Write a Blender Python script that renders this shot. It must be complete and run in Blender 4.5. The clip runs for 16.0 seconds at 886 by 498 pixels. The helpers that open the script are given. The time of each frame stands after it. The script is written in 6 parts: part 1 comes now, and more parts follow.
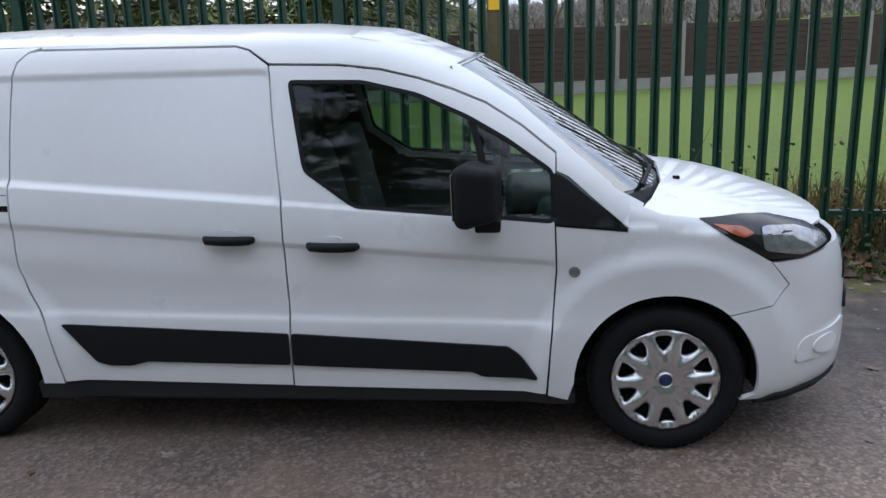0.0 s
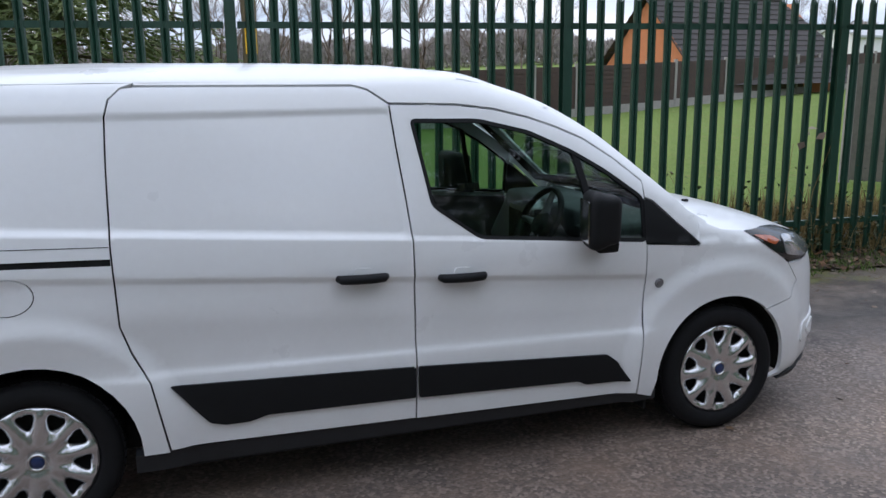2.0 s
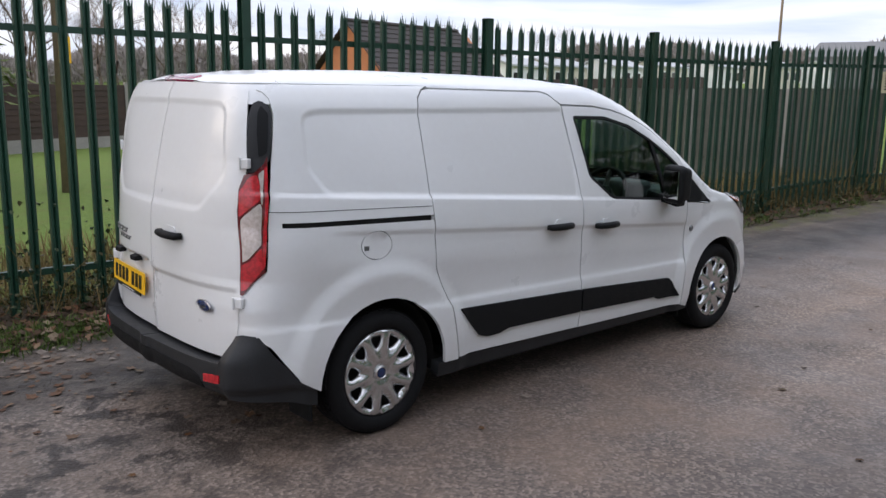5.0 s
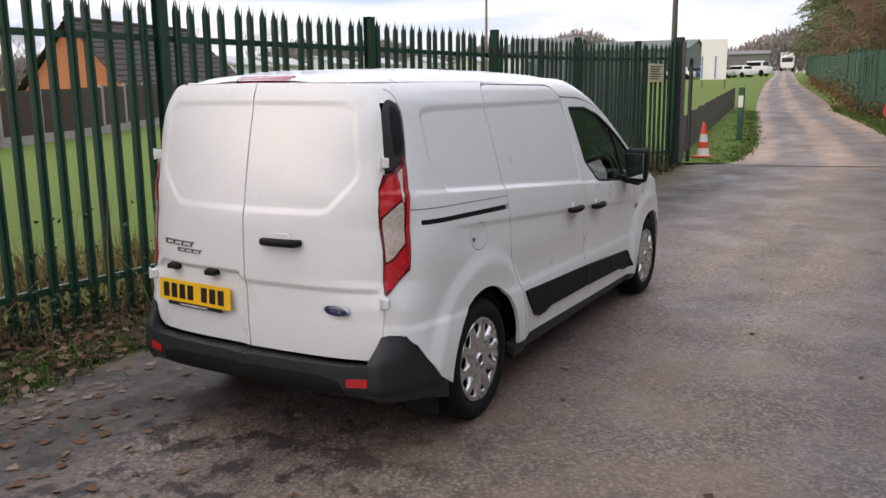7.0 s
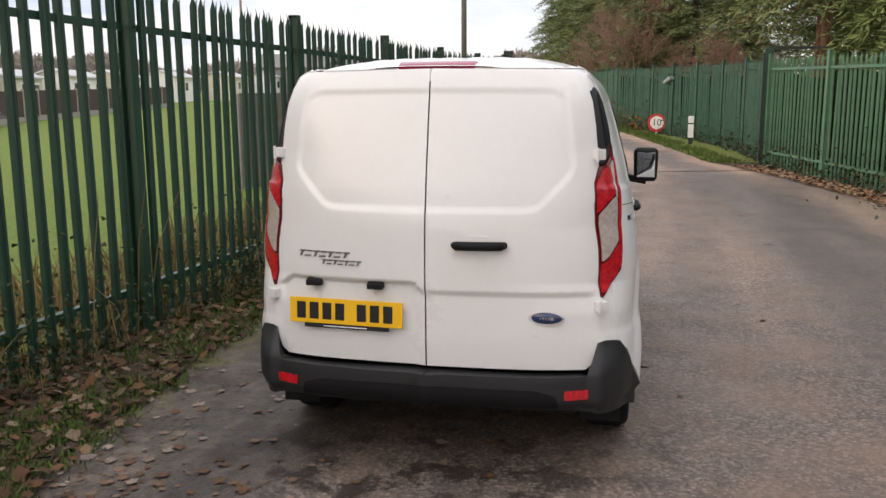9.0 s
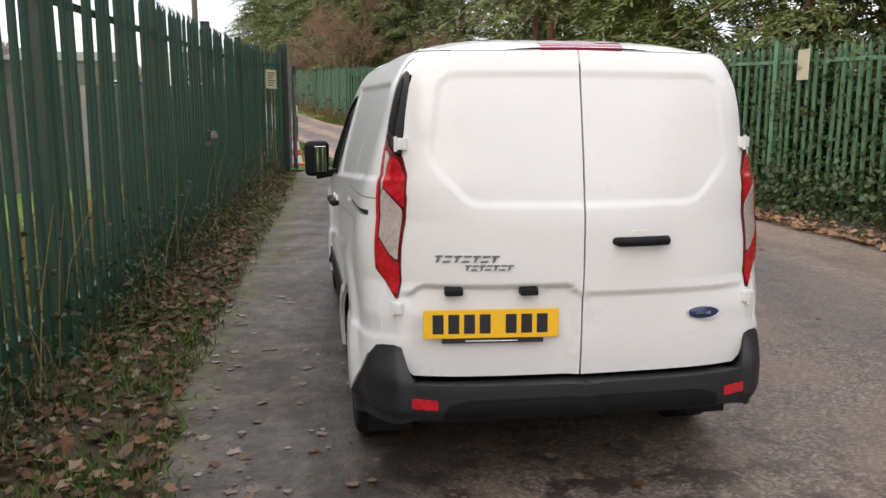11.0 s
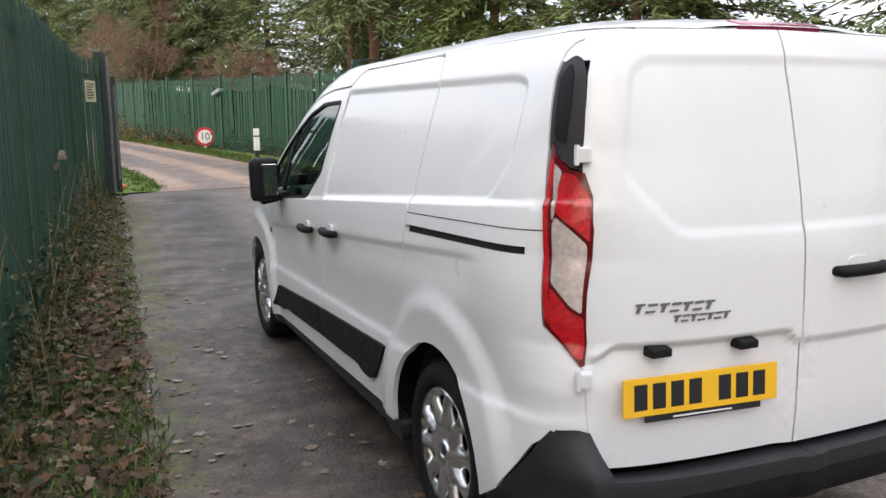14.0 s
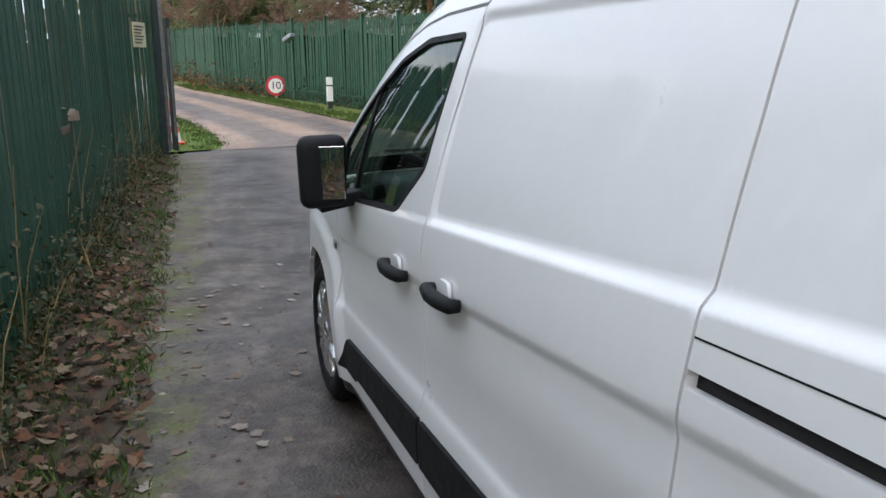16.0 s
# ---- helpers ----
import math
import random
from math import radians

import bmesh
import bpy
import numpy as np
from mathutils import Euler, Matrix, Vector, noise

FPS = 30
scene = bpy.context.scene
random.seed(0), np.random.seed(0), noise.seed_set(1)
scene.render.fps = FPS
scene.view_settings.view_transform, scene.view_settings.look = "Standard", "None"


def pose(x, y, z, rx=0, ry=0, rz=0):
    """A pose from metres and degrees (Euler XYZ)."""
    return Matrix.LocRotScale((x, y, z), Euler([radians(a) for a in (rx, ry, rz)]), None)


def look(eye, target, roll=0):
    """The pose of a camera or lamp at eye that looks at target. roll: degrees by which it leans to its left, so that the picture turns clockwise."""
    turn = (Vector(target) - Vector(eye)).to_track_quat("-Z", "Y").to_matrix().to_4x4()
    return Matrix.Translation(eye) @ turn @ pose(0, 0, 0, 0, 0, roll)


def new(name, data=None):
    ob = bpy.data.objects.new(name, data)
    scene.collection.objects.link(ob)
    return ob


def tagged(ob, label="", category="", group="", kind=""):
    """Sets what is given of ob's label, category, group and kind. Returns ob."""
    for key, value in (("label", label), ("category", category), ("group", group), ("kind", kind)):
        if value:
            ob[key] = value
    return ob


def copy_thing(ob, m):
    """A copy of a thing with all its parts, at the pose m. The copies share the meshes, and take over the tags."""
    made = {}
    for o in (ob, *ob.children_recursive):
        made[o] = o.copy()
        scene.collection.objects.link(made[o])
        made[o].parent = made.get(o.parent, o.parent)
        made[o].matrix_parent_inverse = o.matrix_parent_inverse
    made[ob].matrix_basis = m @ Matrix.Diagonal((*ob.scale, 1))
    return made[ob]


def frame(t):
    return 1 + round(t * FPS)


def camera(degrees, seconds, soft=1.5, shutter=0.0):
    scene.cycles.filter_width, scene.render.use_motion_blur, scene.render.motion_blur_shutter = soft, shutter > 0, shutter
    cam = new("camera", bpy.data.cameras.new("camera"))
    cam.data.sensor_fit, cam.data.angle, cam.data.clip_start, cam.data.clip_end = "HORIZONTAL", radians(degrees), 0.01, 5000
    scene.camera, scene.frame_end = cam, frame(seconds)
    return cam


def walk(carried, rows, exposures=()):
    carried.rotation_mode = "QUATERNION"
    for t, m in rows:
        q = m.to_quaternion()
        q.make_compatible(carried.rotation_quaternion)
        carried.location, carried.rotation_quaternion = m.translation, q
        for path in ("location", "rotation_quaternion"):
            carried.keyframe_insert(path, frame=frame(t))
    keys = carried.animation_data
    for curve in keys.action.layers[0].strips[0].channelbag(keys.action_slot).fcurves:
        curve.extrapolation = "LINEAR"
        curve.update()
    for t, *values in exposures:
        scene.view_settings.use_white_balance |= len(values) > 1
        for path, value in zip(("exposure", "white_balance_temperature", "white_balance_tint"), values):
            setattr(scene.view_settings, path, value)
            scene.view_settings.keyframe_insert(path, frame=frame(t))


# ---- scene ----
cam = camera(55.2, 16.0)
PATH = [
    (0, (-0.555, -4.161, 1.761), (-0.758, -2.237, 1.255), -2.0),
    (0.5, (-1.027, -4.091, 1.794), (-1.062, -2.15, 1.312), -2.4),
    (1, (-1.521, -4.16, 1.79), (-1.266, -2.225, 1.354), -0.5),
    (1.5, (-2.027, -4.145, 1.78), (-1.567, -2.247, 1.353), -0.8),
    (2, (-2.532, -4.18, 1.791), (-1.92, -2.323, 1.368), -0.5),
    (2.5, (-3.021, -4.258, 1.802), (-2.263, -2.455, 1.387), 0.0),
    (3, (-3.477, -4.207, 1.792), (-2.622, -2.441, 1.406), -0.7),
    (3.5, (-4.043, -4.318, 1.789), (-3.084, -2.604, 1.411), 0.6),
    (4, (-4.548, -4.302, 1.752), (-3.474, -2.656, 1.382), 0.7),
    (6.5, (-6.669, -3.166, 1.721), (-5.042, -2.068, 1.339), 0.3),
    (7, (-6.854, -2.725, 1.713), (-5.137, -1.771, 1.336), -0.6),
    (7.5, (-7.074, -2.289, 1.704), (-5.295, -1.453, 1.335), 0.2),
    (8, (-7.125, -1.788, 1.68), (-5.298, -1.05, 1.334), -0.6),
    (8.5, (-7.204, -1.254, 1.621), (-5.318, -0.673, 1.295), -0.6),
    (9, (-7.253, -0.762, 1.602), (-5.323, -0.366, 1.259), -0.3),
    (11.5, (-6.754, 1.375, 1.54), (-4.847, 0.893, 1.177), -1.0),
    (12, (-6.602, 1.659, 1.538), (-4.755, 1.002, 1.139), -2.8),
    (12.5, (-6.558, 1.996, 1.54), (-4.785, 1.165, 1.13), -3.9),
    (13, (-6.402, 2.084, 1.543), (-4.648, 1.203, 1.157), -3.2),
    (13.5, (-6.099, 2.03, 1.532), (-4.314, 1.193, 1.198), -1.2),
    (14, (-5.711, 1.978, 1.5), (-3.899, 1.193, 1.185), -0.6),
    (14.5, (-5.295, 1.825, 1.503), (-3.452, 1.109, 1.199), -0.6),
    (15, (-4.794, 1.63, 1.509), (-2.916, 1.02, 1.189), 1.1),
    (15.5, (-4.258, 1.56, 1.506), (-2.389, 0.959, 1.125), 0.5),
    (16, (-3.664, 1.495, 1.497), (-1.811, 0.88, 1.066), -0.7),
]
walk(cam, [(t, look(eye, target, roll)) for t, eye, target, roll in PATH],
     [(0, 0.70, 6050, 13), (4, 0.62, 6350, 14), (7, 0.62, 6900, 16), (9, 0.71, 7350, 16), (11.5, 1.0, 7050, 14), (12.5, 1.08, 6900, 14), (14.5, 1.03, 6650, 13), (16, 0.92, 6300, 11)])

# ---- world, sun, exposure ----
world = bpy.data.worlds.new("world")
scene.world = world
world.use_nodes = True
wn, wl = world.node_tree.nodes, world.node_tree.links
wn.clear()
w_out = wn.new("ShaderNodeOutputWorld")
w_bg = wn.new("ShaderNodeBackground")
w_sky = wn.new("ShaderNodeTexSky")
w_sky.sky_type = "NISHITA"
w_sky.sun_disc = False
w_sky.sun_elevation = radians(19)
w_sky.sun_rotation = radians(-48)
w_sky.air_density, w_sky.dust_density, w_sky.ozone_density = 1.0, 3.0, 1.0
# cloud cover: soft layered grey-white over the sky
w_co = wn.new("ShaderNodeTexCoord")
w_map = wn.new("ShaderNodeMapping")
w_map.inputs["Scale"].default_value = (1.2, 1.2, 6.0)
w_noise = wn.new("ShaderNodeTexNoise")
w_noise.inputs["Scale"].default_value = 2.2
w_noise.inputs["Detail"].default_value = 7
w_noise.inputs["Roughness"].default_value = 0.55
w_noise.inputs["Distortion"].default_value = 0.6
w_ramp = wn.new("ShaderNodeValToRGB")
w_ramp.color_ramp.elements[0].position, w_ramp.color_ramp.elements[0].color = 0.34, (0.46, 0.57, 0.75, 1)
w_ramp.color_ramp.elements[1].position, w_ramp.color_ramp.elements[1].color = 0.64, (0.96, 0.97, 0.98, 1)
w_scale = wn.new("ShaderNodeVectorMath")
w_scale.operation = "SCALE"
w_mix = wn.new("ShaderNodeMix")
w_mix.data_type = "RGBA"
w_mix.inputs["Factor"].default_value = 0.82
wl.new(w_co.outputs["Generated"], w_map.inputs["Vector"])
wl.new(w_map.outputs["Vector"], w_noise.inputs["Vector"])
wl.new(w_noise.outputs["Fac"], w_ramp.inputs["Fac"])
# an overcast sky is brighter overhead than at the horizon
w_sep = wn.new("ShaderNodeSeparateXYZ")
w_el = wn.new("ShaderNodeMapRange")
w_el.inputs["From Min"].default_value, w_el.inputs["From Max"].default_value = 0.0, 0.8
w_el.inputs["To Min"].default_value, w_el.inputs["To Max"].default_value = 9.8, 16.5
wl.new(w_co.outputs["Generated"], w_sep.inputs[0])
wl.new(w_sep.outputs["Z"], w_el.inputs["Value"])
wl.new(w_el.outputs["Result"], w_scale.inputs["Scale"])
wl.new(w_ramp.outputs["Color"], w_scale.inputs[0])
wl.new(w_sky.outputs["Color"], w_mix.inputs["A"])
wl.new(w_scale.outputs["Vector"], w_mix.inputs["B"])
wl.new(w_mix.outputs["Result"], w_bg.inputs["Color"])
w_bg.inputs["Strength"].default_value = 0.095
wl.new(w_bg.outputs["Background"], w_out.inputs["Surface"])

sun_data = bpy.data.lights.new("sun", "SUN")
sun_data.energy, sun_data.angle, sun_data.color = 0.52, radians(60), (1.0, 0.82, 0.62)
sun = new("sun", sun_data)
sun.matrix_world = look((-23, 21, 11), (0, 0, 0))

# ---- materials ----


class Nodes:
    """A small builder for one node material."""

    def __init__(self, name):
        self.mat = bpy.data.materials.new(name)
        self.mat.use_nodes = True
        self.n, self.l = self.mat.node_tree.nodes, self.mat.node_tree.links
        self.bsdf = self.n["Principled BSDF"]
        self.co = self.n.new("ShaderNodeTexCoord").outputs["Object"]

    def noise(self, scale, detail=4, rough=0.6, stretch=None):
        t = self.n.new("ShaderNodeTexNoise")
        t.inputs["Scale"].default_value, t.inputs["Detail"].default_value, t.inputs["Roughness"].default_value = scale, detail, rough
        src = self.co
        if stretch:
            m = self.n.new("ShaderNodeMapping")
            m.inputs["Scale"].default_value = stretch
            self.l.new(src, m.inputs["Vector"])
            src = m.outputs["Vector"]
        self.l.new(src, t.inputs["Vector"])
        return t.outputs["Fac"]

    def ramp(self, fac, stops):
        r = self.n.new("ShaderNodeValToRGB")
        e = r.color_ramp.elements
        while len(e) < len(stops):
            e.new(0.5)
        for k, (p, c) in zip(e, stops):
            k.position = p
            k.color = (*c, 1) if len(c) == 3 else c
        self.l.new(fac, r.inputs["Fac"])
        return r.outputs["Color"]

    def mix(self, fac, a, b, blend="MIX"):
        m = self.n.new("ShaderNodeMix")
        m.data_type, m.blend_type = "RGBA", blend
        for key, v in (("Factor", fac), ("A", a), ("B", b)):
            if isinstance(v, (int, float)):
                m.inputs[key].default_value = v
            elif isinstance(v, tuple):
                m.inputs[key].default_value = (*v, 1)
            else:
                self.l.new(v, m.inputs[key])
        return m.outputs["Result"]

    def rand(self):
        return self.n.new("ShaderNodeObjectInfo").outputs["Random"]

    def island(self):
        return self.n.new("ShaderNodeNewGeometry").outputs["Random Per Island"]

    def bump(self, height, strength=0.3, dist=0.01):
        b = self.n.new("ShaderNodeBump")
        b.inputs["Strength"].default_value, b.inputs["Distance"].default_value = strength, dist
        self.l.new(height, b.inputs["Height"])
        self.l.new(b.outputs["Normal"], self.bsdf.inputs["Normal"])

    def set(self, key, v):
        if isinstance(v, (int, float)):
            self.bsdf.inputs[key].default_value = v
        elif isinstance(v, tuple):
            self.bsdf.inputs[key].default_value = (*v, 1)
        else:
            self.l.new(v, self.bsdf.inputs[key])
        return self


def simple(name, base, rough=0.5, metal=0.0, var=0.12, scale=9.0, bump=0.0, coat=0.0, spec=0.5):
    """A material with grain and blotches round one base colour."""
    m = Nodes(name)
    a, b = m.noise(scale, 5), m.noise(scale * 7, 3)
    lo, hi = tuple(c * (1 - var) for c in base), tuple(min(1, c * (1 + var)) for c in base)
    col = m.mix(0.35, m.ramp(a, [(0.3, lo), (0.7, hi)]), m.ramp(b, [(0.3, lo), (0.7, hi)]))
    m.set("Base Color", col).set("Metallic", metal).set("Specular IOR Level", spec).set("Coat Weight", coat)
    m.set("Roughness", m.ramp(a, [(0.3, (rough * 0.9,) * 3), (0.7, (min(1, rough * 1.12),) * 3)]))
    if bump:
        m.bump(b, bump, 0.004)
    return m.mat


def glass(name, tint, rough=0.0, power=4.0):
    """Thin glass: a clear tinted pane that reflects by its angle."""
    m = bpy.data.materials.new(name)
    m.use_nodes = True
    n, l = m.node_tree.nodes, m.node_tree.links
    n.clear()
    out = n.new("ShaderNodeOutputMaterial")
    tr, gl, mx, lw, pw, ad = (n.new("ShaderNode" + k) for k in ("BsdfTransparent", "BsdfGlossy", "MixShader", "LayerWeight", "Math", "Math"))
    tr.inputs["Color"].default_value = (*tint, 1)
    gl.inputs["Roughness"].default_value = rough
    lw.inputs["Blend"].default_value = 0.5
    pw.operation, ad.operation = "POWER", "MULTIPLY_ADD"
    pw.inputs[1].default_value = power
    ad.inputs[1].default_value, ad.inputs[2].default_value = 0.85, 0.045
    l.new(lw.outputs["Facing"], pw.inputs[0])
    l.new(pw.outputs[0], ad.inputs[0])
    l.new(ad.outputs[0], mx.inputs["Fac"])
    l.new(tr.outputs["BSDF"], mx.inputs[1])
    l.new(gl.outputs["BSDF"], mx.inputs[2])
    l.new(mx.outputs["Shader"], out.inputs["Surface"])
    return m


def white_paint():
    m = Nodes("white_paint")
    dirt = m.noise(2.5, 6)
    film = m.mix(0.5, m.ramp(dirt, [(0.35, (0.735, 0.74, 0.745)), (0.75, (0.70, 0.70, 0.695))]), m.ramp(m.noise(30, 3), [(0.3, (0.745, 0.75, 0.755)), (0.8, (0.71, 0.71, 0.71))]))
    m.set("Base Color", film).set("Roughness", m.ramp(dirt, [(0.3, (0.26,) * 3), (0.7, (0.36,) * 3)])).set("Coat Weight", 0.55).set("Coat Roughness", 0.04)
    m.bump(m.noise(3, 2), 0.02, 0.01)
    return m.mat


def lens(name, base, var, metal=0.0):
    """Moulded lamp lens: ribbed optics behind a glossy cover."""
    m = Nodes(name)
    rib = m.n.new("ShaderNodeTexWave")
    rib.bands_direction = "Z"
    rib.inputs["Scale"].default_value, rib.inputs["Distortion"].default_value = 75.0, 0.6
    m.l.new(m.co, rib.inputs["Vector"])
    cell = m.noise(60, 3)
    lo, hi = tuple(c * (1 - var) for c in base), tuple(min(1, c * (1 + var)) for c in base)
    col = m.mix(0.18, m.ramp(cell, [(0.35, lo), (0.65, hi)]), m.ramp(rib.outputs["Fac"], [(0.2, lo), (0.8, hi)]))
    m.set("Base Color", col).set("Metallic", metal).set("Roughness", 0.2).set("Coat Weight", 0.8).set("Coat Roughness", 0.03)
    m.bump(rib.outputs["Fac"], 0.12, 0.002)
    return m.mat


PAINT = white_paint()
TRIM = simple("black_trim", (0.008, 0.0085, 0.0095), 0.6, var=0.25, scale=30, bump=0.25, spec=0.2)
BUMPER = simple("grey_plastic", (0.017, 0.018, 0.0205), 0.5, var=0.2, scale=14, bump=0.2, spec=0.4)
GLOSSBLACK = simple("gloss_black", (0.012, 0.012, 0.013), 0.12, var=0.1)
DARK = simple("dark_underside", (0.012, 0.012, 0.012), 0.9, var=0.3)
RUBBER = simple("tyre_rubber", (0.009, 0.009, 0.010), 0.8, var=0.25, scale=20, bump=0.3, spec=0.2)
SILVER = simple("silver_cover", (0.66, 0.66, 0.67), 0.24, metal=0.92, var=0.08)
STEEL = simple("steel", (0.5, 0.5, 0.5), 0.35, metal=1.0)
REDLENS = lens("red_lens", (0.46, 0.008, 0.016), 0.35)
BRAKELENS = simple("brake_lens", (0.26, 0.012, 0.055), 0.15, var=0.25, scale=40, coat=0.6)
DARKRED = simple("dark_red_lens", (0.11, 0.003, 0.006), 0.15, var=0.3, scale=25, coat=0.6)
CLEARLENS = lens("clear_lens", (0.56, 0.48, 0.45), 0.18, metal=0.3)
HEADLENS = simple("headlamp_lens", (0.34, 0.34, 0.35), 0.1, metal=0.6, var=0.5, scale=22, coat=0.8)
AMBERLENS = simple("amber_lens", (0.42, 0.10, 0.04), 0.15, var=0.25, scale=30, coat=0.6)
YELLOW = simple("yellow_plate", (0.85, 0.48, 0.02), 0.35, var=0.05)
INK = simple("dark_ink", (0.012, 0.012, 0.014), 0.4)
CHROMEGREY = simple("grey_badge", (0.22, 0.22, 0.23), 0.3, metal=0.6)
NAVY = simple("navy_badge", (0.015, 0.03, 0.10), 0.15, coat=0.5)
SEATCLOTH = simple("seat_cloth", (0.035, 0.036, 0.04), 0.9, var=0.3, scale=40)
WHITEPLASTIC = simple("white_plastic", (0.8, 0.8, 0.8), 0.4, var=0.04)
WINDOW = glass("window_glass", (0.56, 0.70, 0.63))
SCREEN = glass("screen_glass", (0.50, 0.62, 0.57), 0.0, 1.7)
MIRROR = simple("mirror_glass", (0.8, 0.8, 0.8), 0.02, metal=1.0, var=0.01)

# ---- mesh helpers ----
from mathutils.geometry import delaunay_2d_cdt


def mesh_of(name, verts, faces, mat, smooth=True):
    me = bpy.data.meshes.new(name)
    me.from_pydata([tuple(v) for v in verts], [], faces)
    me.materials.append(mat)
    if smooth:
        me.polygons.foreach_set("use_smooth", [True] * len(me.polygons))
    me.update()
    return me


def child(name, me, parent, label="", m=None):
    ob = new(name, me)
    ob.parent = parent
    if m is not None:
        ob.matrix_basis = m
    return tagged(ob, label)


def part(name, bm, material, parent, label="", m=None, smooth=False):
    me = bpy.data.meshes.new(name)
    bm.normal_update()
    bm.to_mesh(me)
    bm.free()
    me.materials.append(material)
    if smooth:
        me.polygons.foreach_set("use_smooth", [True] * len(me.polygons))
    return child(name, me, parent, label, m)


def box(x0, y0, z0, x1, y1, z1, bevel=0.0, seg=2, bm=None, m=None):
    bm = bm or bmesh.new()
    r = bmesh.ops.create_cube(bm, size=1)
    t = Matrix.Translation(((x0 + x1) / 2, (y0 + y1) / 2, (z0 + z1) / 2)) @ Matrix.Diagonal((x1 - x0, y1 - y0, z1 - z0, 1))
    bmesh.ops.transform(bm, matrix=(m @ t) if m else t, verts=r["verts"])
    if bevel:
        es = list({e for v in r["verts"] for e in v.link_edges})
        bmesh.ops.bevel(bm, geom=es, offset=bevel, segments=seg, affect="EDGES", profile=0.6)
    return bm


def tube(points, radii, sides=8, bm=None, cap=True):
    """A tapered tube along points."""
    bm = bm or bmesh.new()
    rings = []
    pts = [Vector(p) for p in points]
    for i, p in enumerate(pts):
        d = (pts[min(i + 1, len(pts) - 1)] - pts[max(i - 1, 0)]).normalized()
        q = d.to_track_quat("Z", "Y")
        r = radii[i] if isinstance(radii, (list, tuple)) else radii
        rings.append([bm.verts.new(p + q @ Vector((r * math.cos(2 * math.pi * k / sides), r * math.sin(2 * math.pi * k / sides), 0))) for k in range(sides)])
    for a, b in zip(rings, rings[1:]):
        for k in range(sides):
            bm.faces.new((a[k], a[(k + 1) % sides], b[(k + 1) % sides], b[k]))
    if cap:
        bm.faces.new(rings[0][::-1])
        bm.faces.new(rings[-1])
    return bm


def lathe(profile, steps=40, bm=None):
    """Turns (r, z) pairs round the z axis."""
    bm = bm or bmesh.new()
    rings = [[bm.verts.new((r * math.cos(2 * math.pi * k / steps), r * math.sin(2 * math.pi * k / steps), z)) for k in range(steps)] for r, z in profile]
    for a, b in zip(rings, rings[1:]):
        for k in range(steps):
            bm.faces.new((a[k], a[(k + 1) % steps], b[(k + 1) % steps], b[k]))
    return bm


def dense(poly, step, closed=True):
    out = []
    n = len(poly)
    for i in range(n if closed else n - 1):
        a, b = poly[i], poly[(i + 1) % n]
        k = max(1, int(math.hypot(b[0] - a[0], b[1] - a[1]) / step))
        out += [(a[0] + (b[0] - a[0]) * j / k, a[1] + (b[1] - a[1]) * j / k) for j in range(k)]
    return out if closed else out + [tuple(poly[-1])]


def rounded(poly, r=0.03, seg=4):
    """Rounds the corners of a polygon."""
    out, n = [], len(poly)
    for i in range(n):
        p, a, b = Vector(poly[i]), Vector(poly[i - 1]), Vector(poly[(i + 1) % n])
        la, lb = (a - p).length, (b - p).length
        k = min(r, la * 0.45, lb * 0.45)
        p0, p1 = p + (a - p) * k / la, p + (b - p) * k / lb
        out += [tuple((1 - t) ** 2 * p0 + 2 * t * (1 - t) * p + t * t * p1) for t in (j / seg for j in range(seg + 1))]
    return out


def area2(poly):
    return sum(a[0] * b[1] - b[0] * a[1] for a, b in zip(poly, poly[1:] + poly[:1]))


def inset(poly, d):
    """Moves the sides of a polygon inwards by d."""
    if area2(poly) < 0:
        poly = poly[::-1]
    out, n = [], len(poly)
    for i in range(n):
        p, a, b = Vector(poly[i]), Vector(poly[i - 1]), Vector(poly[(i + 1) % n])
        e0, e1 = (p - a), (b - p)
        if e0.length < 1e-7 or e1.length < 1e-7:
            continue
        n0, n1 = Vector((-e0.y, e0.x)).normalized(), Vector((-e1.y, e1.x)).normalized()
        k = (n0 + n1)
        k = k / max(0.35, k.length_squared / 2)
        out.append(tuple(p + k * d))
    return out


def inside(poly, P):
    """Which of the points P (n x 2) lie inside the polygon."""
    x, y = P[:, 0], P[:, 1]
    res = np.zeros(len(P), bool)
    q = np.array(poly)
    for (x0, y0), (x1, y1) in zip(q, np.roll(q, -1, 0)):
        if y0 == y1:
            continue
        c = ((y0 > y) != (y1 > y)) & (x < (x1 - x0) * (y - y0) / (y1 - y0) + x0)
        res ^= c
    return res


def edge_dist(poly, P, closed=True):
    """Distance of the points P from the line through poly."""
    q = np.array(poly)
    best = np.full(len(P), 1e9)
    ends = np.roll(q, -1, 0) if closed else q[1:]
    for a, b in zip(q, ends):
        d = b - a
        t = np.clip(((P - a) @ d) / max(1e-12, d @ d), 0, 1)
        best = np.minimum(best, np.linalg.norm(P - (a + t[:, None] * d), axis=1))
    return best


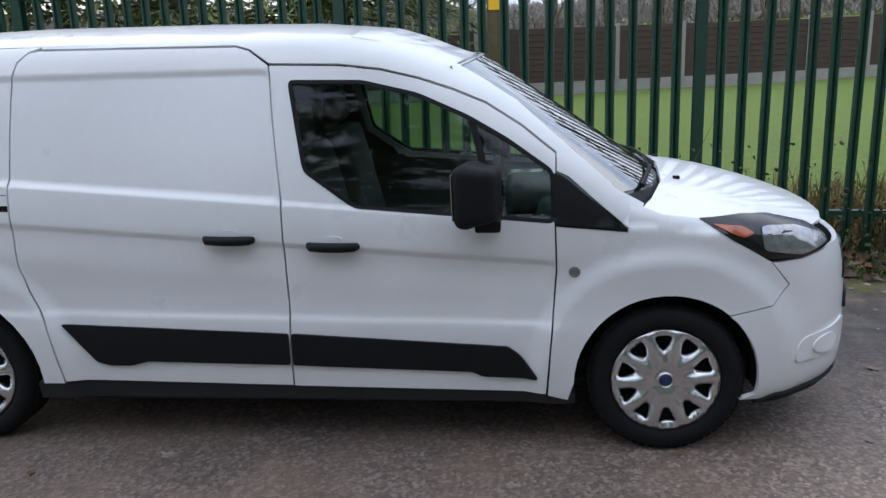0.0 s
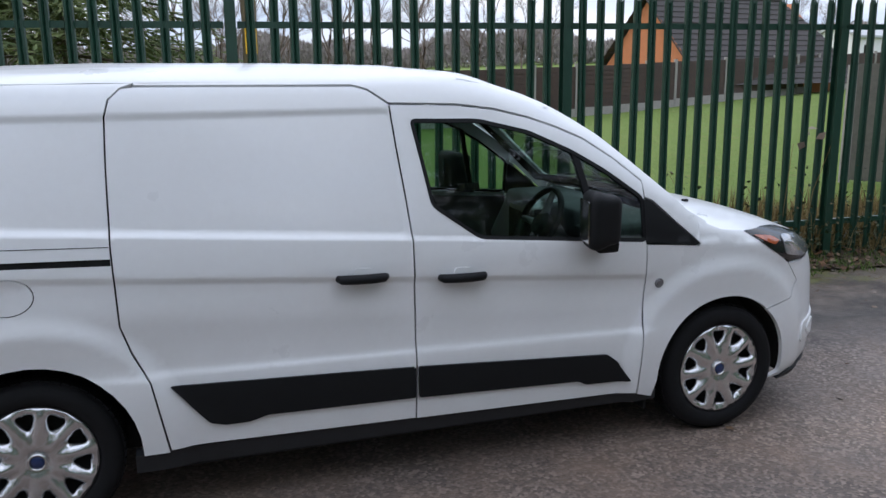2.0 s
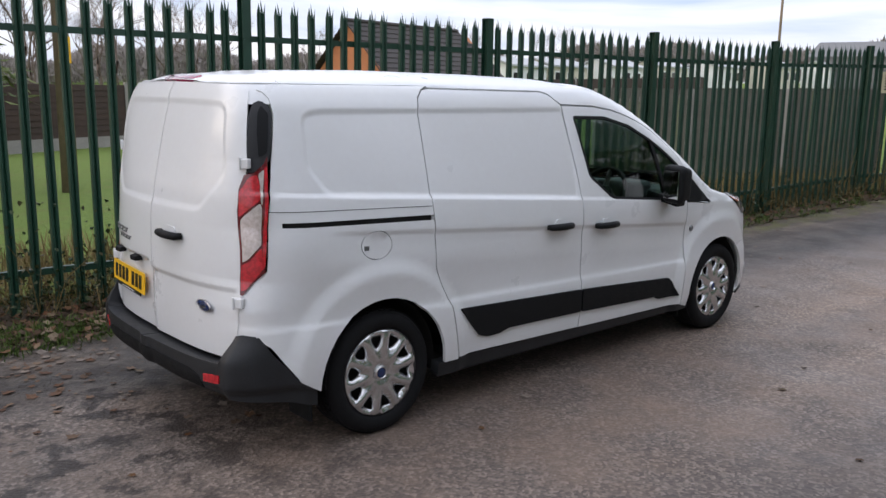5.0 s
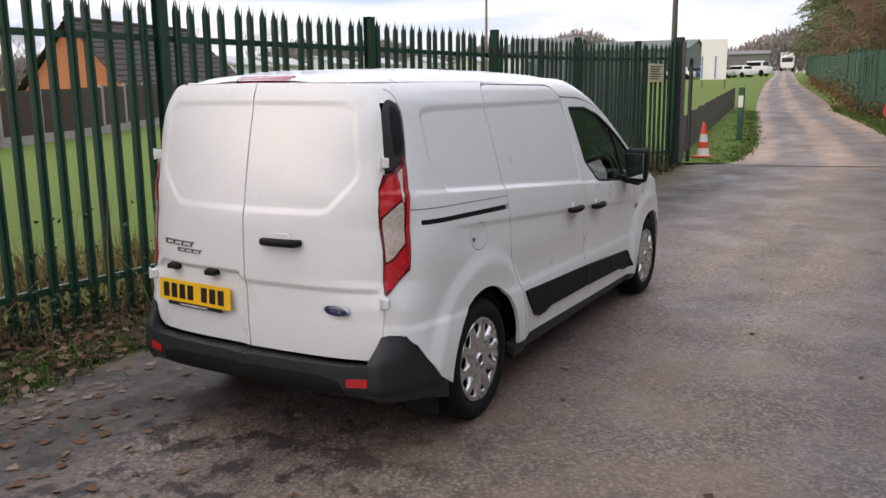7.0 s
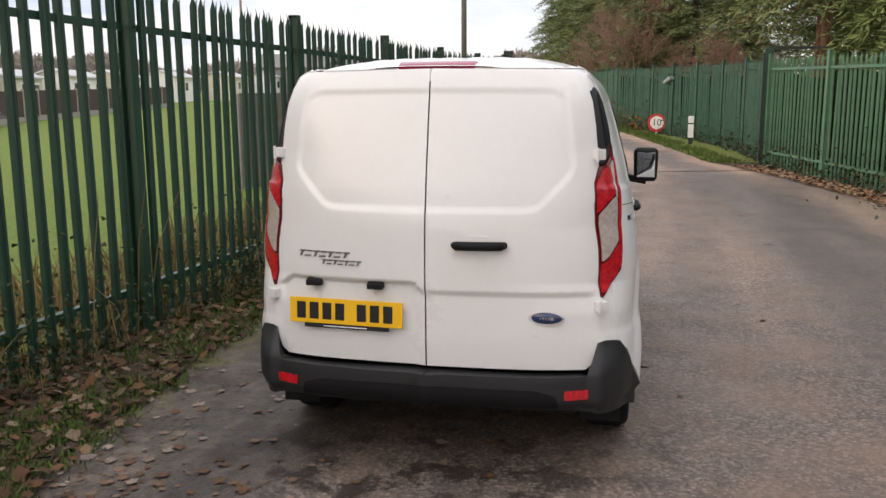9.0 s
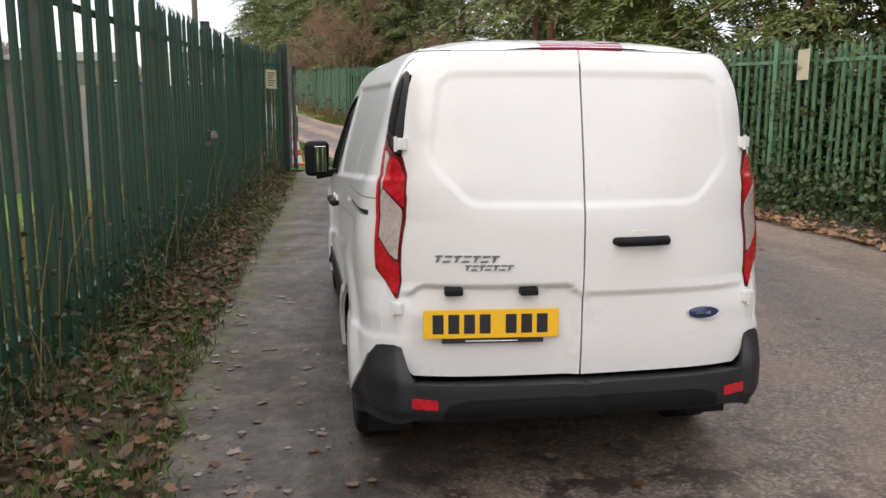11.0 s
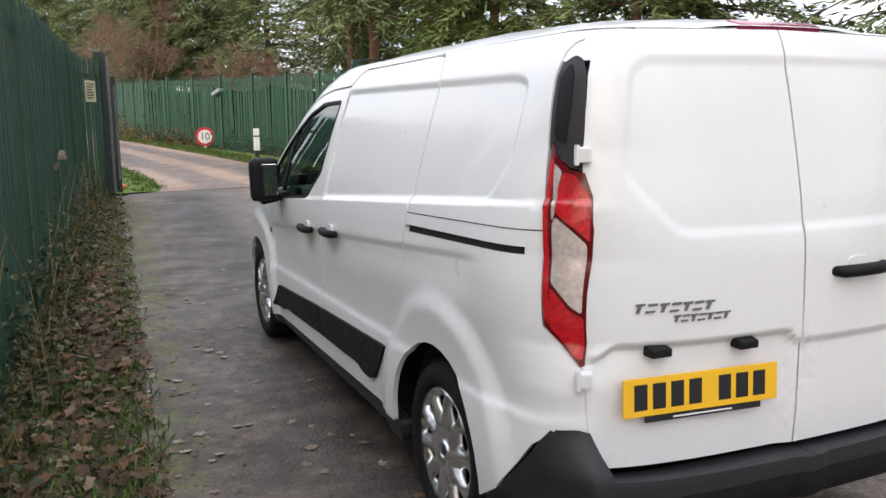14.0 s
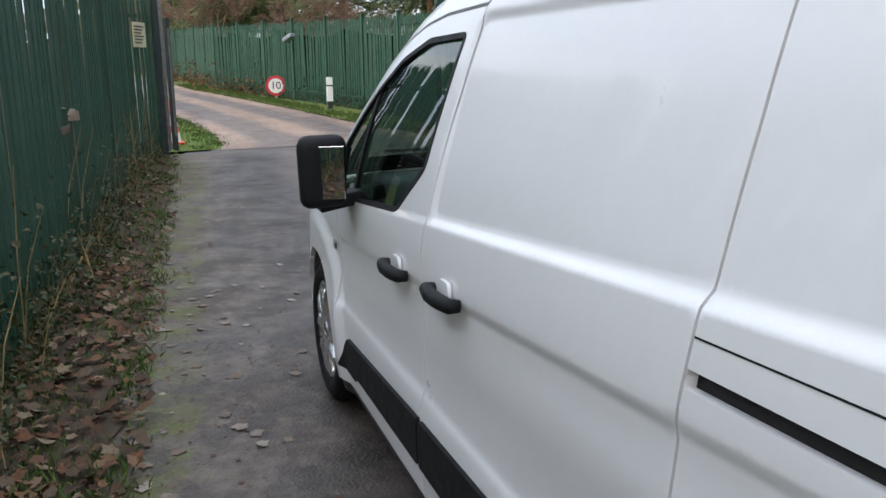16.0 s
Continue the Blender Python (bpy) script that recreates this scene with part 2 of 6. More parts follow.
def fill(outline, holes=(), res=0.05, extra=()):
    """Triangles over a polygon with holes, with points inside for a curved surface."""
    loops = [dense(outline, min(res, 0.022) if max(res, 0.1) < 0.11 else res)] + [dense(h, min(res, 0.03) if res < 0.11 else res) for h in holes]
    verts, edges = [], []
    for lp in loops:
        k = len(verts)
        verts += lp
        edges += [(k + i, k + (i + 1) % len(lp)) for i in range(len(lp))]
    q = np.array(outline)
    (x0, y0), (x1, y1) = q.min(0), q.max(0)
    gx, gy = np.meshgrid(np.arange(x0 + res / 2, x1, res), np.arange(y0 + res / 2, y1, res))
    P = np.c_[gx.ravel(), gy.ravel()]
    P += np.random.RandomState(3).uniform(-0.08, 0.08, P.shape) * res
    if len(extra):
        E = np.array(extra)
        P = P[np.min(np.linalg.norm(P[:, None] - E[None], axis=2), axis=1) > res * 0.3] if len(E) < 4000 else P
        P = np.r_[P, E]
    ok = inside(outline, P)
    d = np.minimum.reduce([edge_dist(lp, P) for lp in loops])
    for h in holes:
        ok &= ~inside(h, P)
    P = P[ok & (d > min(res * 0.22, 0.006))]
    verts = [Vector(v) for v in verts] + [Vector(p) for p in P]
    v, e, f, *_ = delaunay_2d_cdt(verts, edges, [], 0, 1e-6)
    V = np.array([tuple(a) for a in v])
    F = [tuple(t) for t in f]
    C = np.array([V[list(t)].mean(0) for t in F])
    keep = inside(outline, C)
    for h in holes:
        keep &= ~inside(h, C)
    F = [t if area2([tuple(V[i]) for i in t]) > 0 else t[::-1] for t, k in zip(F, keep) if k]
    return V, F

# ---- ground, road, verges ----


def rise(x):
    """The lane climbs gently past the gate."""
    x = np.asarray(x, float)
    t = np.clip(x - 4.0, 0, 170)
    return 0.024 * np.where(t < 4, t * t / 8, t - 2)


def hz(x):
    return float(rise(x))


def grass_material(name, dry=0.35):
    m = Nodes(name)
    a, b, c = m.noise(0.35, 5), m.noise(14, 6, 0.7), m.noise(2.2, 4)
    green = m.ramp(b, [(0.25, (0.080, 0.128, 0.024)), (0.75, (0.19, 0.255, 0.062))])
    straw = m.ramp(b, [(0.25, (0.10, 0.085, 0.03)), (0.8, (0.26, 0.21, 0.085))])
    k = m.ramp(c, [(0.62 - dry * 0.4, (0, 0, 0)), (0.85 - dry * 0.3, (1, 1, 1))])
    m.set("Base Color", m.mix(m.mix(0.5, k, m.ramp(a, [(0.45, (0, 0, 0)), (0.7, (0.8, 0.8, 0.8))]), "MULTIPLY"), green, straw)).set("Roughness", 0.95).set("Specular IOR Level", 0.2)
    m.bump(b, 0.8, 0.05)
    return m.mat


def asphalt_material():
    m = Nodes("worn_asphalt")
    v = m.n.new("ShaderNodeTexVoronoi")
    v.inputs["Scale"].default_value = 62
    m.l.new(m.co, v.inputs["Vector"])
    speck = m.ramp(v.outputs["Color"], [(0.2, (0.060, 0.052, 0.047)), (0.55, (0.175, 0.150, 0.138)), (0.9, (0.43, 0.385, 0.355))])
    fine = m.ramp(m.noise(220, 4, 0.7), [(0.3, (0.10, 0.086, 0.079)), (0.7, (0.26, 0.226, 0.207))])
    base = m.mix(0.38, speck, fine)
    # worn lighter tracks along the lane, dusty brown film, dark damp stains
    tracks = m.ramp(m.noise(0.9, 3, 0.5, (0.12, 1.0, 1.0)), [(0.42, (0.70, 0.70, 0.72)), (0.62, (1.22, 1.18, 1.14))])
    base = m.mix(1.0, base, tracks, "MULTIPLY")
    film = m.ramp(m.noise(1.6, 6, 0.65), [(0.42, (0, 0, 0)), (0.72, (0.75, 0.75, 0.75))])
    base = m.mix(film, m.mix(1.0, base, (0.95, 0.88, 0.80), "MULTIPLY"), (0.19, 0.135, 0.10))
    stain = m.ramp(m.noise(2.8, 5, 0.6), [(0.61, (0, 0, 0)), (0.74, (0.6, 0.6, 0.6))])
    base = m.mix(stain, base, (0.036, 0.029, 0.026))
    # moss and mud along the verge: across the lane's left margin
    sep = m.n.new("ShaderNodeSeparateXYZ")
    m.l.new(m.co, sep.inputs[0])
    lin = m.n.new("ShaderNodeMath")
    lin.operation = "MULTIPLY_ADD"
    lin.inputs[1].default_value = 0.062
    m.l.new(sep.outputs["X"], lin.inputs[0])
    m.l.new(sep.outputs["Y"], lin.inputs[2])
    wob = m.n.new("ShaderNodeMath")
    wob.operation = "MULTIPLY_ADD"
    wob.inputs[1].default_value = 0.9
    m.l.new(m.noise(1.3, 5), wob.inputs[0])
    m.l.new(lin.outputs[0], wob.inputs[2])
    wob2 = m.n.new("ShaderNodeMath")
    wob2.operation = "MULTIPLY_ADD"
    wob2.inputs[1].default_value = 0.95
    m.l.new(m.noise(6.5, 6, 0.75), wob2.inputs[0])
    m.l.new(lin.outputs[0], wob2.inputs[2])
    sub = m.n.new("ShaderNodeMath")
    sub.operation = "SUBTRACT"
    sub.inputs[1].default_value = 1.10
    m.l.new(wob2.outputs[0], sub.inputs[0])
    near = m.n.new("ShaderNodeMapRange")
    near.inputs["From Min"].default_value, near.inputs["From Max"].default_value = 10.8, 9.5
    m.l.new(sep.outputs["X"], near.inputs["Value"])
    near_c = m.ramp(near.outputs["Result"], [(0, (0, 0, 0)), (1, (1, 1, 1))])
    moss = m.mix(1.0, m.mix(1.0, m.ramp(sub.outputs[0], [(0.76, (0, 0, 0)), (0.88, (0.9, 0.9, 0.9))]), m.ramp(m.noise(4.5, 6, 0.7), [(0.44, (0.05, 0.05, 0.05)), (0.58, (1, 1, 1))]), "MULTIPLY"), near_c, "MULTIPLY")
    mud = m.mix(1.0, m.ramp(wob.outputs[0], [(0.62, (0, 0, 0)), (1.0, (0.93, 0.93, 0.93))]), near_c, "MULTIPLY")
    soil = m.mix(m.ramp(m.noise(2.6, 8, 0.72), [(0.44, (0, 0, 0)), (0.56, (1, 1, 1))]), m.ramp(m.noise(14, 6, 0.7), [(0.3, (0.014, 0.011, 0.009)), (0.7, (0.058, 0.047, 0.038))]), m.ramp(m.noise(9, 6, 0.7), [(0.3, (0.040, 0.032, 0.026)), (0.7, (0.150, 0.122, 0.100))]))
    base = m.mix(mud, base, soil)
    base = m.mix(moss, base, m.ramp(m.noise(40, 4), [(0.3, (0.040, 0.046, 0.007)), (0.7, (0.110, 0.118, 0.022))]))
    # oily damp patches where vehicles stand
    gap = m.n.new("ShaderNodeVectorMath")
    gap.operation = "DISTANCE"
    gap.inputs[1].default_value = (-4.7, 0.2, 0.0)
    m.l.new(m.co, gap.inputs[0])
    spot = m.ramp(m.noise(4.6, 7, 0.7), [(0.50, (0, 0, 0)), (0.57, (0.92, 0.92, 0.92))])
    reach = m.n.new("ShaderNodeMapRange")
    reach.inputs["From Min"].default_value, reach.inputs["From Max"].default_value = 2.3, 0.9
    m.l.new(gap.outputs["Value"], reach.inputs["Value"])
    base = m.mix(m.mix(1.0, spot, m.ramp(reach.outputs["Result"], [(0, (0, 0, 0)), (1, (1, 1, 1))]), "MULTIPLY"), base, (0.030, 0.021, 0.017))
    # dark polished wheel tracks between dusty pale bands, along the lane
    uv = m.n.new("ShaderNodeUVMap")
    uv.uv_map = "lane"
    usep = m.n.new("ShaderNodeSeparateXYZ")
    m.l.new(uv.outputs["UV"], usep.inputs[0])
    bend = m.n.new("ShaderNodeMath")
    bend.operation = "MULTIPLY_ADD"
    bend.inputs[1].default_value = 0.10
    m.l.new(m.noise(0.5, 4), bend.inputs[0])
    m.l.new(usep.outputs["Y"], bend.inputs[2])
    D_, T_ = (0.62, 0.64, 0.70), (1.22, 1.12, 1.04)
    bands = m.ramp(bend.outputs[0], [(0.16, T_), (0.24, D_), (0.42, D_), (0.50, T_), (0.62, T_), (0.70, D_), (0.85, D_), (0.95, T_)])
    amount = m.n.new("ShaderNodeMapRange")
    amount.inputs["From Min"].default_value, amount.inputs["From Max"].default_value = -4.0, 11.0
    amount.inputs["To Min"].default_value, amount.inputs["To Max"].default_value = 0.42, 0.95
    m.l.new(sep.outputs["X"], amount.inputs["Value"])
    base = m.mix(amount.outputs["Result"], base, m.mix(1.0, base, bands, "MULTIPLY"))
    # paler surface colour beyond the gate
    far = m.n.new("ShaderNodeMapRange")
    far.inputs["From Min"].default_value, far.inputs["From Max"].default_value = 10.6, 11.2
    m.l.new(sep.outputs["X"], far.inputs["Value"])
    base = m.mix(far.outputs["Result"], base, m.mix(1.0, base, (1.4, 1.32, 1.27), "MULTIPLY"))
    m.set("Base Color", base).set("Specular IOR Level", 0.5)
    m.set("Roughness", m.ramp(m.noise(1.2, 5), [(0.35, (0.42,) * 3), (0.65, (0.74,) * 3)]))
    m.bump(m.mix(0.5, v.outputs["Distance"], m.noise(90, 5, 0.7)), 0.6, 0.010)
    return m.mat


GRASS = grass_material("field_grass", 0.25)
LAWN = grass_material("lawn_grass", 0.05)
ROUGHGRASS = grass_material("rough_grass", 0.75)
ASPHALT = asphalt_material()
LITTER = simple("leaf_mould", (0.064, 0.047, 0.031), 0.95, var=0.55, scale=12, bump=0.8, spec=0.2)
CONCRETE = simple("concrete", (0.34, 0.32, 0.29), 0.9, var=0.25, scale=6, bump=0.4)

gx = np.r_[-700, -400, -200, -100, -60, -40, np.arange(-30, 40, 1.0), np.arange(40, 110, 5), 150, 220, 400, 900, 1500]
gy = np.r_[-900, -400, -200, -100, -60, -40, -25, np.arange(-16, 30, 1.0), np.arange(30, 70, 5), 100, 160, 300, 600, 900]
V = []
for x in gx:
    for y in gy:
        z = hz(x) - 0.035
        if y > 2.6 and y < 60 and x < 40:
            z += 0.05 * noise.noise((x * 0.25, y * 0.25, 0)) + 0.03
        V.append((x, y, z))
m_ = len(gy)
F = [(i * m_ + j, i * m_ + m_ + j, i * m_ + m_ + j + 1, i * m_ + j + 1) for i in range(len(gx) - 1) for j in range(m_ - 1)]
tagged(new("ground", mesh_of("ground", V, F, GRASS)), "green grass field that reaches the distance", "ground", kind="structure")


def sheet(name, outline, mat, label, cat, lift=0.0, res=0.5, rough=0.0, kind="structure"):
    Vv, Ff = fill(outline, (), res)
    P = [(x, y, hz(x) + lift + rough * noise.noise((x * 2.3, y * 2.3, 1))) for x, y in Vv]
    return tagged(new(name, mesh_of(name, P, Ff, mat)), label, cat, kind=kind)


ROAD_L = [(-40, 4.5), (-20, 3.0), (-12, 2.4), (-4.4, 2.1), (1, 1.98), (4, 1.85), (8, 1.65), (10.3, 1.45), (10.9, 0.60), (11.4, 0.46), (13.4, 0.54), (15.6, 0.76), (18, 1.12), (21.3, 1.63), (29, 2.92), (39, 4.45), (72, 9.1), (114, 14.4), (190, 24.0)]
ROAD_R = [(-40, -8.0), (-20, -6.4), (-8, -5.4), (-1.4, -4.95), (0.5, -5.02), (6.9, -4.80), (10.0, -4.08), (12.2, -3.4), (13.4, -2.85), (16.5, -2.38), (20.3, -1.76), (25.7, -0.78), (30, 0.1), (37.2, 1.0), (51, 3.05), (71, 6.1), (126, 13.3), (190, 22.0)]
road = sheet("road", ROAD_L + ROAD_R[::-1], ASPHALT, "worn brown-grey asphalt lane with stains and moss", "road", 0.0, 0.8)
# place across the lane, 0 to 1, for the wheel tracks
lane = road.data.uv_layers.new(name="lane")
cos_ = np.empty(len(road.data.vertices) * 3)
road.data.vertices.foreach_get("co", cos_)
cos_ = cos_.reshape(-1, 3)
la, ra_ = np.array(ROAD_L), np.array(ROAD_R)
yl, yr = np.interp(cos_[:, 0], la[:, 0], la[:, 1]), np.interp(cos_[:, 0], ra_[:, 0], ra_[:, 1])
across = (yl - cos_[:, 1]) / (yl - yr)
li = np.empty(len(road.data.loops), dtype=np.int32)
road.data.loops.foreach_get("vertex_index", li)
lane.data.foreach_set("uv", np.c_[cos_[li, 0] * 0.1, across[li]].astype(np.float32).ravel())
FENCE_A = [(-18.0, 3.36), (-15.4, 3.21), (-12.7, 3.06), (-10.02, 2.91), (-7.34, 2.76), (-4.66, 2.61), (-1.985, 2.463), (0.692, 2.313), (3.347, 2.147), (6.0, 1.98), (8.85, 1.86), (10.06, 1.50)]
VERGE_E = [(-20, 2.75), (-12, 2.15), (-8, 1.9), (-4.4, 1.62), (-3.5, 1.74), (-2.6, 1.82), (-1.3, 1.80), (0, 1.76), (2, 1.66), (4, 1.57), (6, 1.46), (8, 1.40), (10.1, 1.36)]
vo = dense(VERGE_E, 0.25, False)
rv = random.Random(5)
vo = [(x, y + rv.uniform(-0.06, 0.06)) for x, y in vo]
sheet("verge", vo + [(x, y + 0.35) for x, y in FENCE_A[::-1]], LITTER, "strip of leaf mould and moss under the fence", "verge", 0.012, 0.2, 0.018)
sheet("verge_straw", [(x, y + 0.33 + rv.uniform(-0.05, 0.05)) for x, y in FENCE_A] + [(x, y + 1.35 + rv.uniform(-0.3, 0.3)) for x, y in dense(FENCE_A[::-1], 0.8, False)], ROUGHGRASS, "strip of straw-coloured dry grass behind the fence", "verge", 0.05, 0.3, 0.03)
vr = [(x, y + rv.uniform(-0.07, 0.07)) for x, y in dense([p for p in ROAD_R if -21 < p[0] < 14], 0.3, False)]
sheet("verge_far", vr + [(14, -4.6), (6.5, -6.2), (-0.5, -7.6), (-20, -9.5)], LITTER, "leaf-strewn strip under the ivy", "verge", 0.014, 0.3, 0.02)
vd = [(x, y - 0.02 + rv.uniform(-0.05, 0.05)) for x, y in dense([p for p in ROAD_R if 12.5 < p[0] < 50], 0.4, False)]
sheet("verge_grass", vd + [(45, 1.0), (31, -0.6), (26, -2.0), (22, -3.0), (17, -4.0), (13, -4.2)], ROUGHGRASS, "rough grass strip beside the lane", "verge", 0.02, 0.4, 0.03)
vl = [(10.75, 1.25), (10.95, 0.56), (11.4, 0.47), (13.4, 0.54), (15.6, 0.76), (18, 1.12), (21.3, 1.63), (29, 2.92), (34, 3.68), (34, 4.6), (24, 3.35), (18, 2.6), (13.6, 2.0), (10.6, 1.7)]
vl = [(x, y + rv.uniform(-0.05, 0.05)) for x, y in dense(vl, 0.35)]
sheet("verge_lawn", vl, LAWN, "bright mown grass wedge beyond the gate", "verge", 0.012, 0.3, 0.012)
sheet("gate_threshold", [(10.2, 1.15), (10.62, 1.12), (10.9, -0.4), (11.4, -3.0), (11.66, -3.8), (11.58, -3.8), (10.72, -0.4)], simple("old_concrete", (0.16, 0.145, 0.13), 0.9, var=0.3, scale=5, bump=0.4), "pale concrete strip across the lane at the gate", "threshold", 0.004, 0.3)
sheet("gate_channel", [(10.62, 1.1), (10.68, 1.1), (11.02, -1.4), (11.66, -3.8), (11.60, -3.8), (10.96, -1.4)], DARK, "dark gate channel across the lane", "channel", 0.008, 0.3)

# ---- palisade fences ----


def fence_paint(name, base, weather):
    m = Nodes(name)
    a, b = m.noise(3, 5), m.noise(30, 4, 0.7, (1, 1, 0.15))
    col = m.ramp(a, [(0.3, tuple(c * 0.8 for c in base)), (0.7, tuple(c * 1.25 for c in base))])
    col = m.mix(m.ramp(b, [(0.60, (0, 0, 0)), (0.8, (weather,) * 3)]), col, (0.16, 0.20, 0.16))
    col = m.mix(m.ramp(m.rand(), [(0, (0, 0, 0)), (1, (0.25, 0.25, 0.25))]), col, tuple(c * 0.6 for c in base))
    m.set("Base Color", col).set("Roughness", 0.42)
    m.bump(b, 0.15, 0.003)
    return m.mat


GREEN_A = fence_paint("dark_green_paint", (0.011, 0.047, 0.028), 0.25)
GREEN_B = fence_paint("lane_green_paint", (0.034, 0.105, 0.064), 0.5)
GREEN_C = fence_paint("faded_green_paint", (0.105, 0.225, 0.135), 0.9)


def pale_mesh(name, mat, h=2.25):
    """A corrugated steel pale with a splayed triple point."""
    half = [(-0.035, 0.0), (-0.028, 0.022), (-0.011, 0.026), (0.0, 0.008), (0.011, 0.026), (0.028, 0.022), (0.035, 0.0)]
    t = 0.003
    V, F = [], []
    for z in (0.0, h):
        V += [(x, -y, z) for x, y in half] + [(x, -y + t, z) for x, y in half]
    n = 7
    for i in range(n - 1):
        F += [(i, i + 1, 2 * n + i + 1, 2 * n + i), (n + i + 1, n + i, 3 * n + i, 3 * n + i + 1)]
    F += [(n, 0, 2 * n, 3 * n), (n - 1, 2 * n - 1, 4 * n - 1, 3 * n - 1)]
    # three points: two splayed, one straight
    k = len(V)
    V += [(-0.030, -0.022, h + 0.085), (0.0, 0.004, h + 0.125), (0.030, -0.022, h + 0.085)]
    for a, b, tip in ((0, 2, k), (2, 4, k + 1), (4, 6, k + 2)):
        m2 = 2 * n + (a + b) // 2
        F += [(2 * n + a, m2, tip), (m2, 2 * n + b, tip), (3 * n + b, 3 * n + a, tip), (3 * n + a, 2 * n + a, tip), (2 * n + b, 3 * n + b, tip)]
    return mesh_of(name, V, F, mat, False)


def post_mesh(name, mat, h=2.42):
    bm = bmesh.new()
    box(-0.040, -0.046, 0, 0.040, -0.040, h, bm=bm)
    box(-0.040, 0.040, 0, 0.040, 0.046, h, bm=bm)
    box(-0.003, -0.040, 0, 0.003, 0.040, h, bm=bm)
    box(-0.040, -0.046, h, 0.040, 0.046, h + 0.004, bm=bm)
    for z in (0.32, 2.10):
        for x in (-0.025, 0.025):
            box(x - 0.009, -0.054, z - 0.009, x + 0.009, -0.046, z + 0.009, bm=bm)
    me = bpy.data.meshes.new(name)
    bm.to_mesh(me)
    bm.free()
    me.materials.append(mat)
    return me


PALE_A, POST_A = pale_mesh("pale", GREEN_A, 2.30), post_mesh("post", GREEN_A)
PALE_B, POST_B = pale_mesh("pale", GREEN_B), post_mesh("post", GREEN_B)
PALE_C, POST_C = pale_mesh("pale", GREEN_C), post_mesh("post", GREEN_C)


def fence(name, pts, pale, post, mat, label, n=16, single=True, face=1, drop=0.0):
    """A palisade fence from post to post. face: which side the pales are on."""
    root = tagged(new(name), label, "fence")
    root.location = (pts[0][0], pts[0][1], hz(pts[0][0]))
    inv = Matrix.Translation(-root.location)
    joined_v, joined_f = [], []
    src_v = [v.co.copy() for v in pale.vertices]
    src_f = [tuple(p.vertices) for p in pale.polygons]
    rf = random.Random(11)
    for i, (a, b) in enumerate(zip(pts, pts[1:] + [None])):
        nxt = b or pts[i - 1]
        ang = math.atan2(nxt[1] - a[1], nxt[0] - a[0]) + (0 if b else math.pi)
        rot = Matrix.Rotation(ang + (0 if face > 0 else math.pi), 4, "Z")
        child("post", post, root, "", inv @ Matrix.Translation((a[0], a[1], hz(a[0]) - drop)) @ rot)
        if not b:
            break
        L = math.hypot(b[0] - a[0], b[1] - a[1])
        for z in (0.32, 2.10):
            za, zb = hz(a[0]) + z - drop, hz(b[0]) + z - drop
            bm = bmesh.new()
            box(0.05, 0.0, -0.025, L - 0.05, 0.006, 0.025, bm=bm)
            box(0.05, 0.006, 0.019, L - 0.05, 0.045, 0.025, bm=bm)
            tilt = Matrix.Rotation(-math.atan2(zb - za, L), 4, "Y")
            off = 0.004 if face > 0 else -0.01
            part("rail", bm, mat, root, "", inv @ Matrix.Translation((a[0], a[1], za)) @ Matrix.Rotation(ang, 4, "Z") @ Matrix.Translation((0, off, 0)) @ tilt)
        count = n if L > 2.2 else max(2, round(L / 0.157) - 1)
        for k in range(count):
            t = (k + 1) / (count + 1)
            x, y = a[0] + (b[0] - a[0]) * t, a[1] + (b[1] - a[1]) * t
            lean = Matrix.Rotation(rf.gauss(0, 0.006), 4, "Y") @ Matrix.Rotation(rf.gauss(0, 0.006), 4, "X")
            mt = inv @ Matrix.Translation((x, y, hz(x) + rf.uniform(-0.012, 0.012) - drop)) @ rot @ lean
            if single:
                child("pale", pale, root, "", mt)
            else:
                s = len(joined_v)
                joined_v += [mt @ v for v in src_v]
                joined_f += [tuple(s + j for j in f) for f in src_f]
    if joined_v:
        tagged(child("pale_run", mesh_of("pale_run", joined_v, joined_f, mat, False), root), kind="stuff")
    return root


fence("palisade_fence", FENCE_A, PALE_A, POST_A, GREEN_A, "dark green steel palisade fence with pointed pales")
FENCE_C = [(12.6, -3.98), (10.1, -4.62), (7.5, -5.25), (4.9, -5.85), (2.3, -6.35), (-0.3, -6.75), (-2.95, -7.1), (-5.6, -7.45), (-8.2, -7.8)]
fence("palisade_fence", FENCE_C, PALE_C, POST_C, GREEN_C, "faded green palisade fence overgrown with ivy", face=-1)
FENCE_D = [(13.2, -4.02), (15.6, -3.9), (18.0, -3.62), (20.3, -3.12), (22.6, -2.55), (24.9, -1.98), (27.2, -1.38), (29.5, -0.72)]
rr = np.array(ROAD_R)
for k in range(1, 40):
    x = 29.5 + 2.46 * k
    FENCE_D.append((x, float(np.interp(x, rr[:, 0], rr[:, 1])) - 0.85 - 0.02 * k))
fence("palisade_fence", FENCE_D, PALE_B, POST_B, GREEN_B, "green palisade fence running up the lane", n=15, single=False, face=-1)

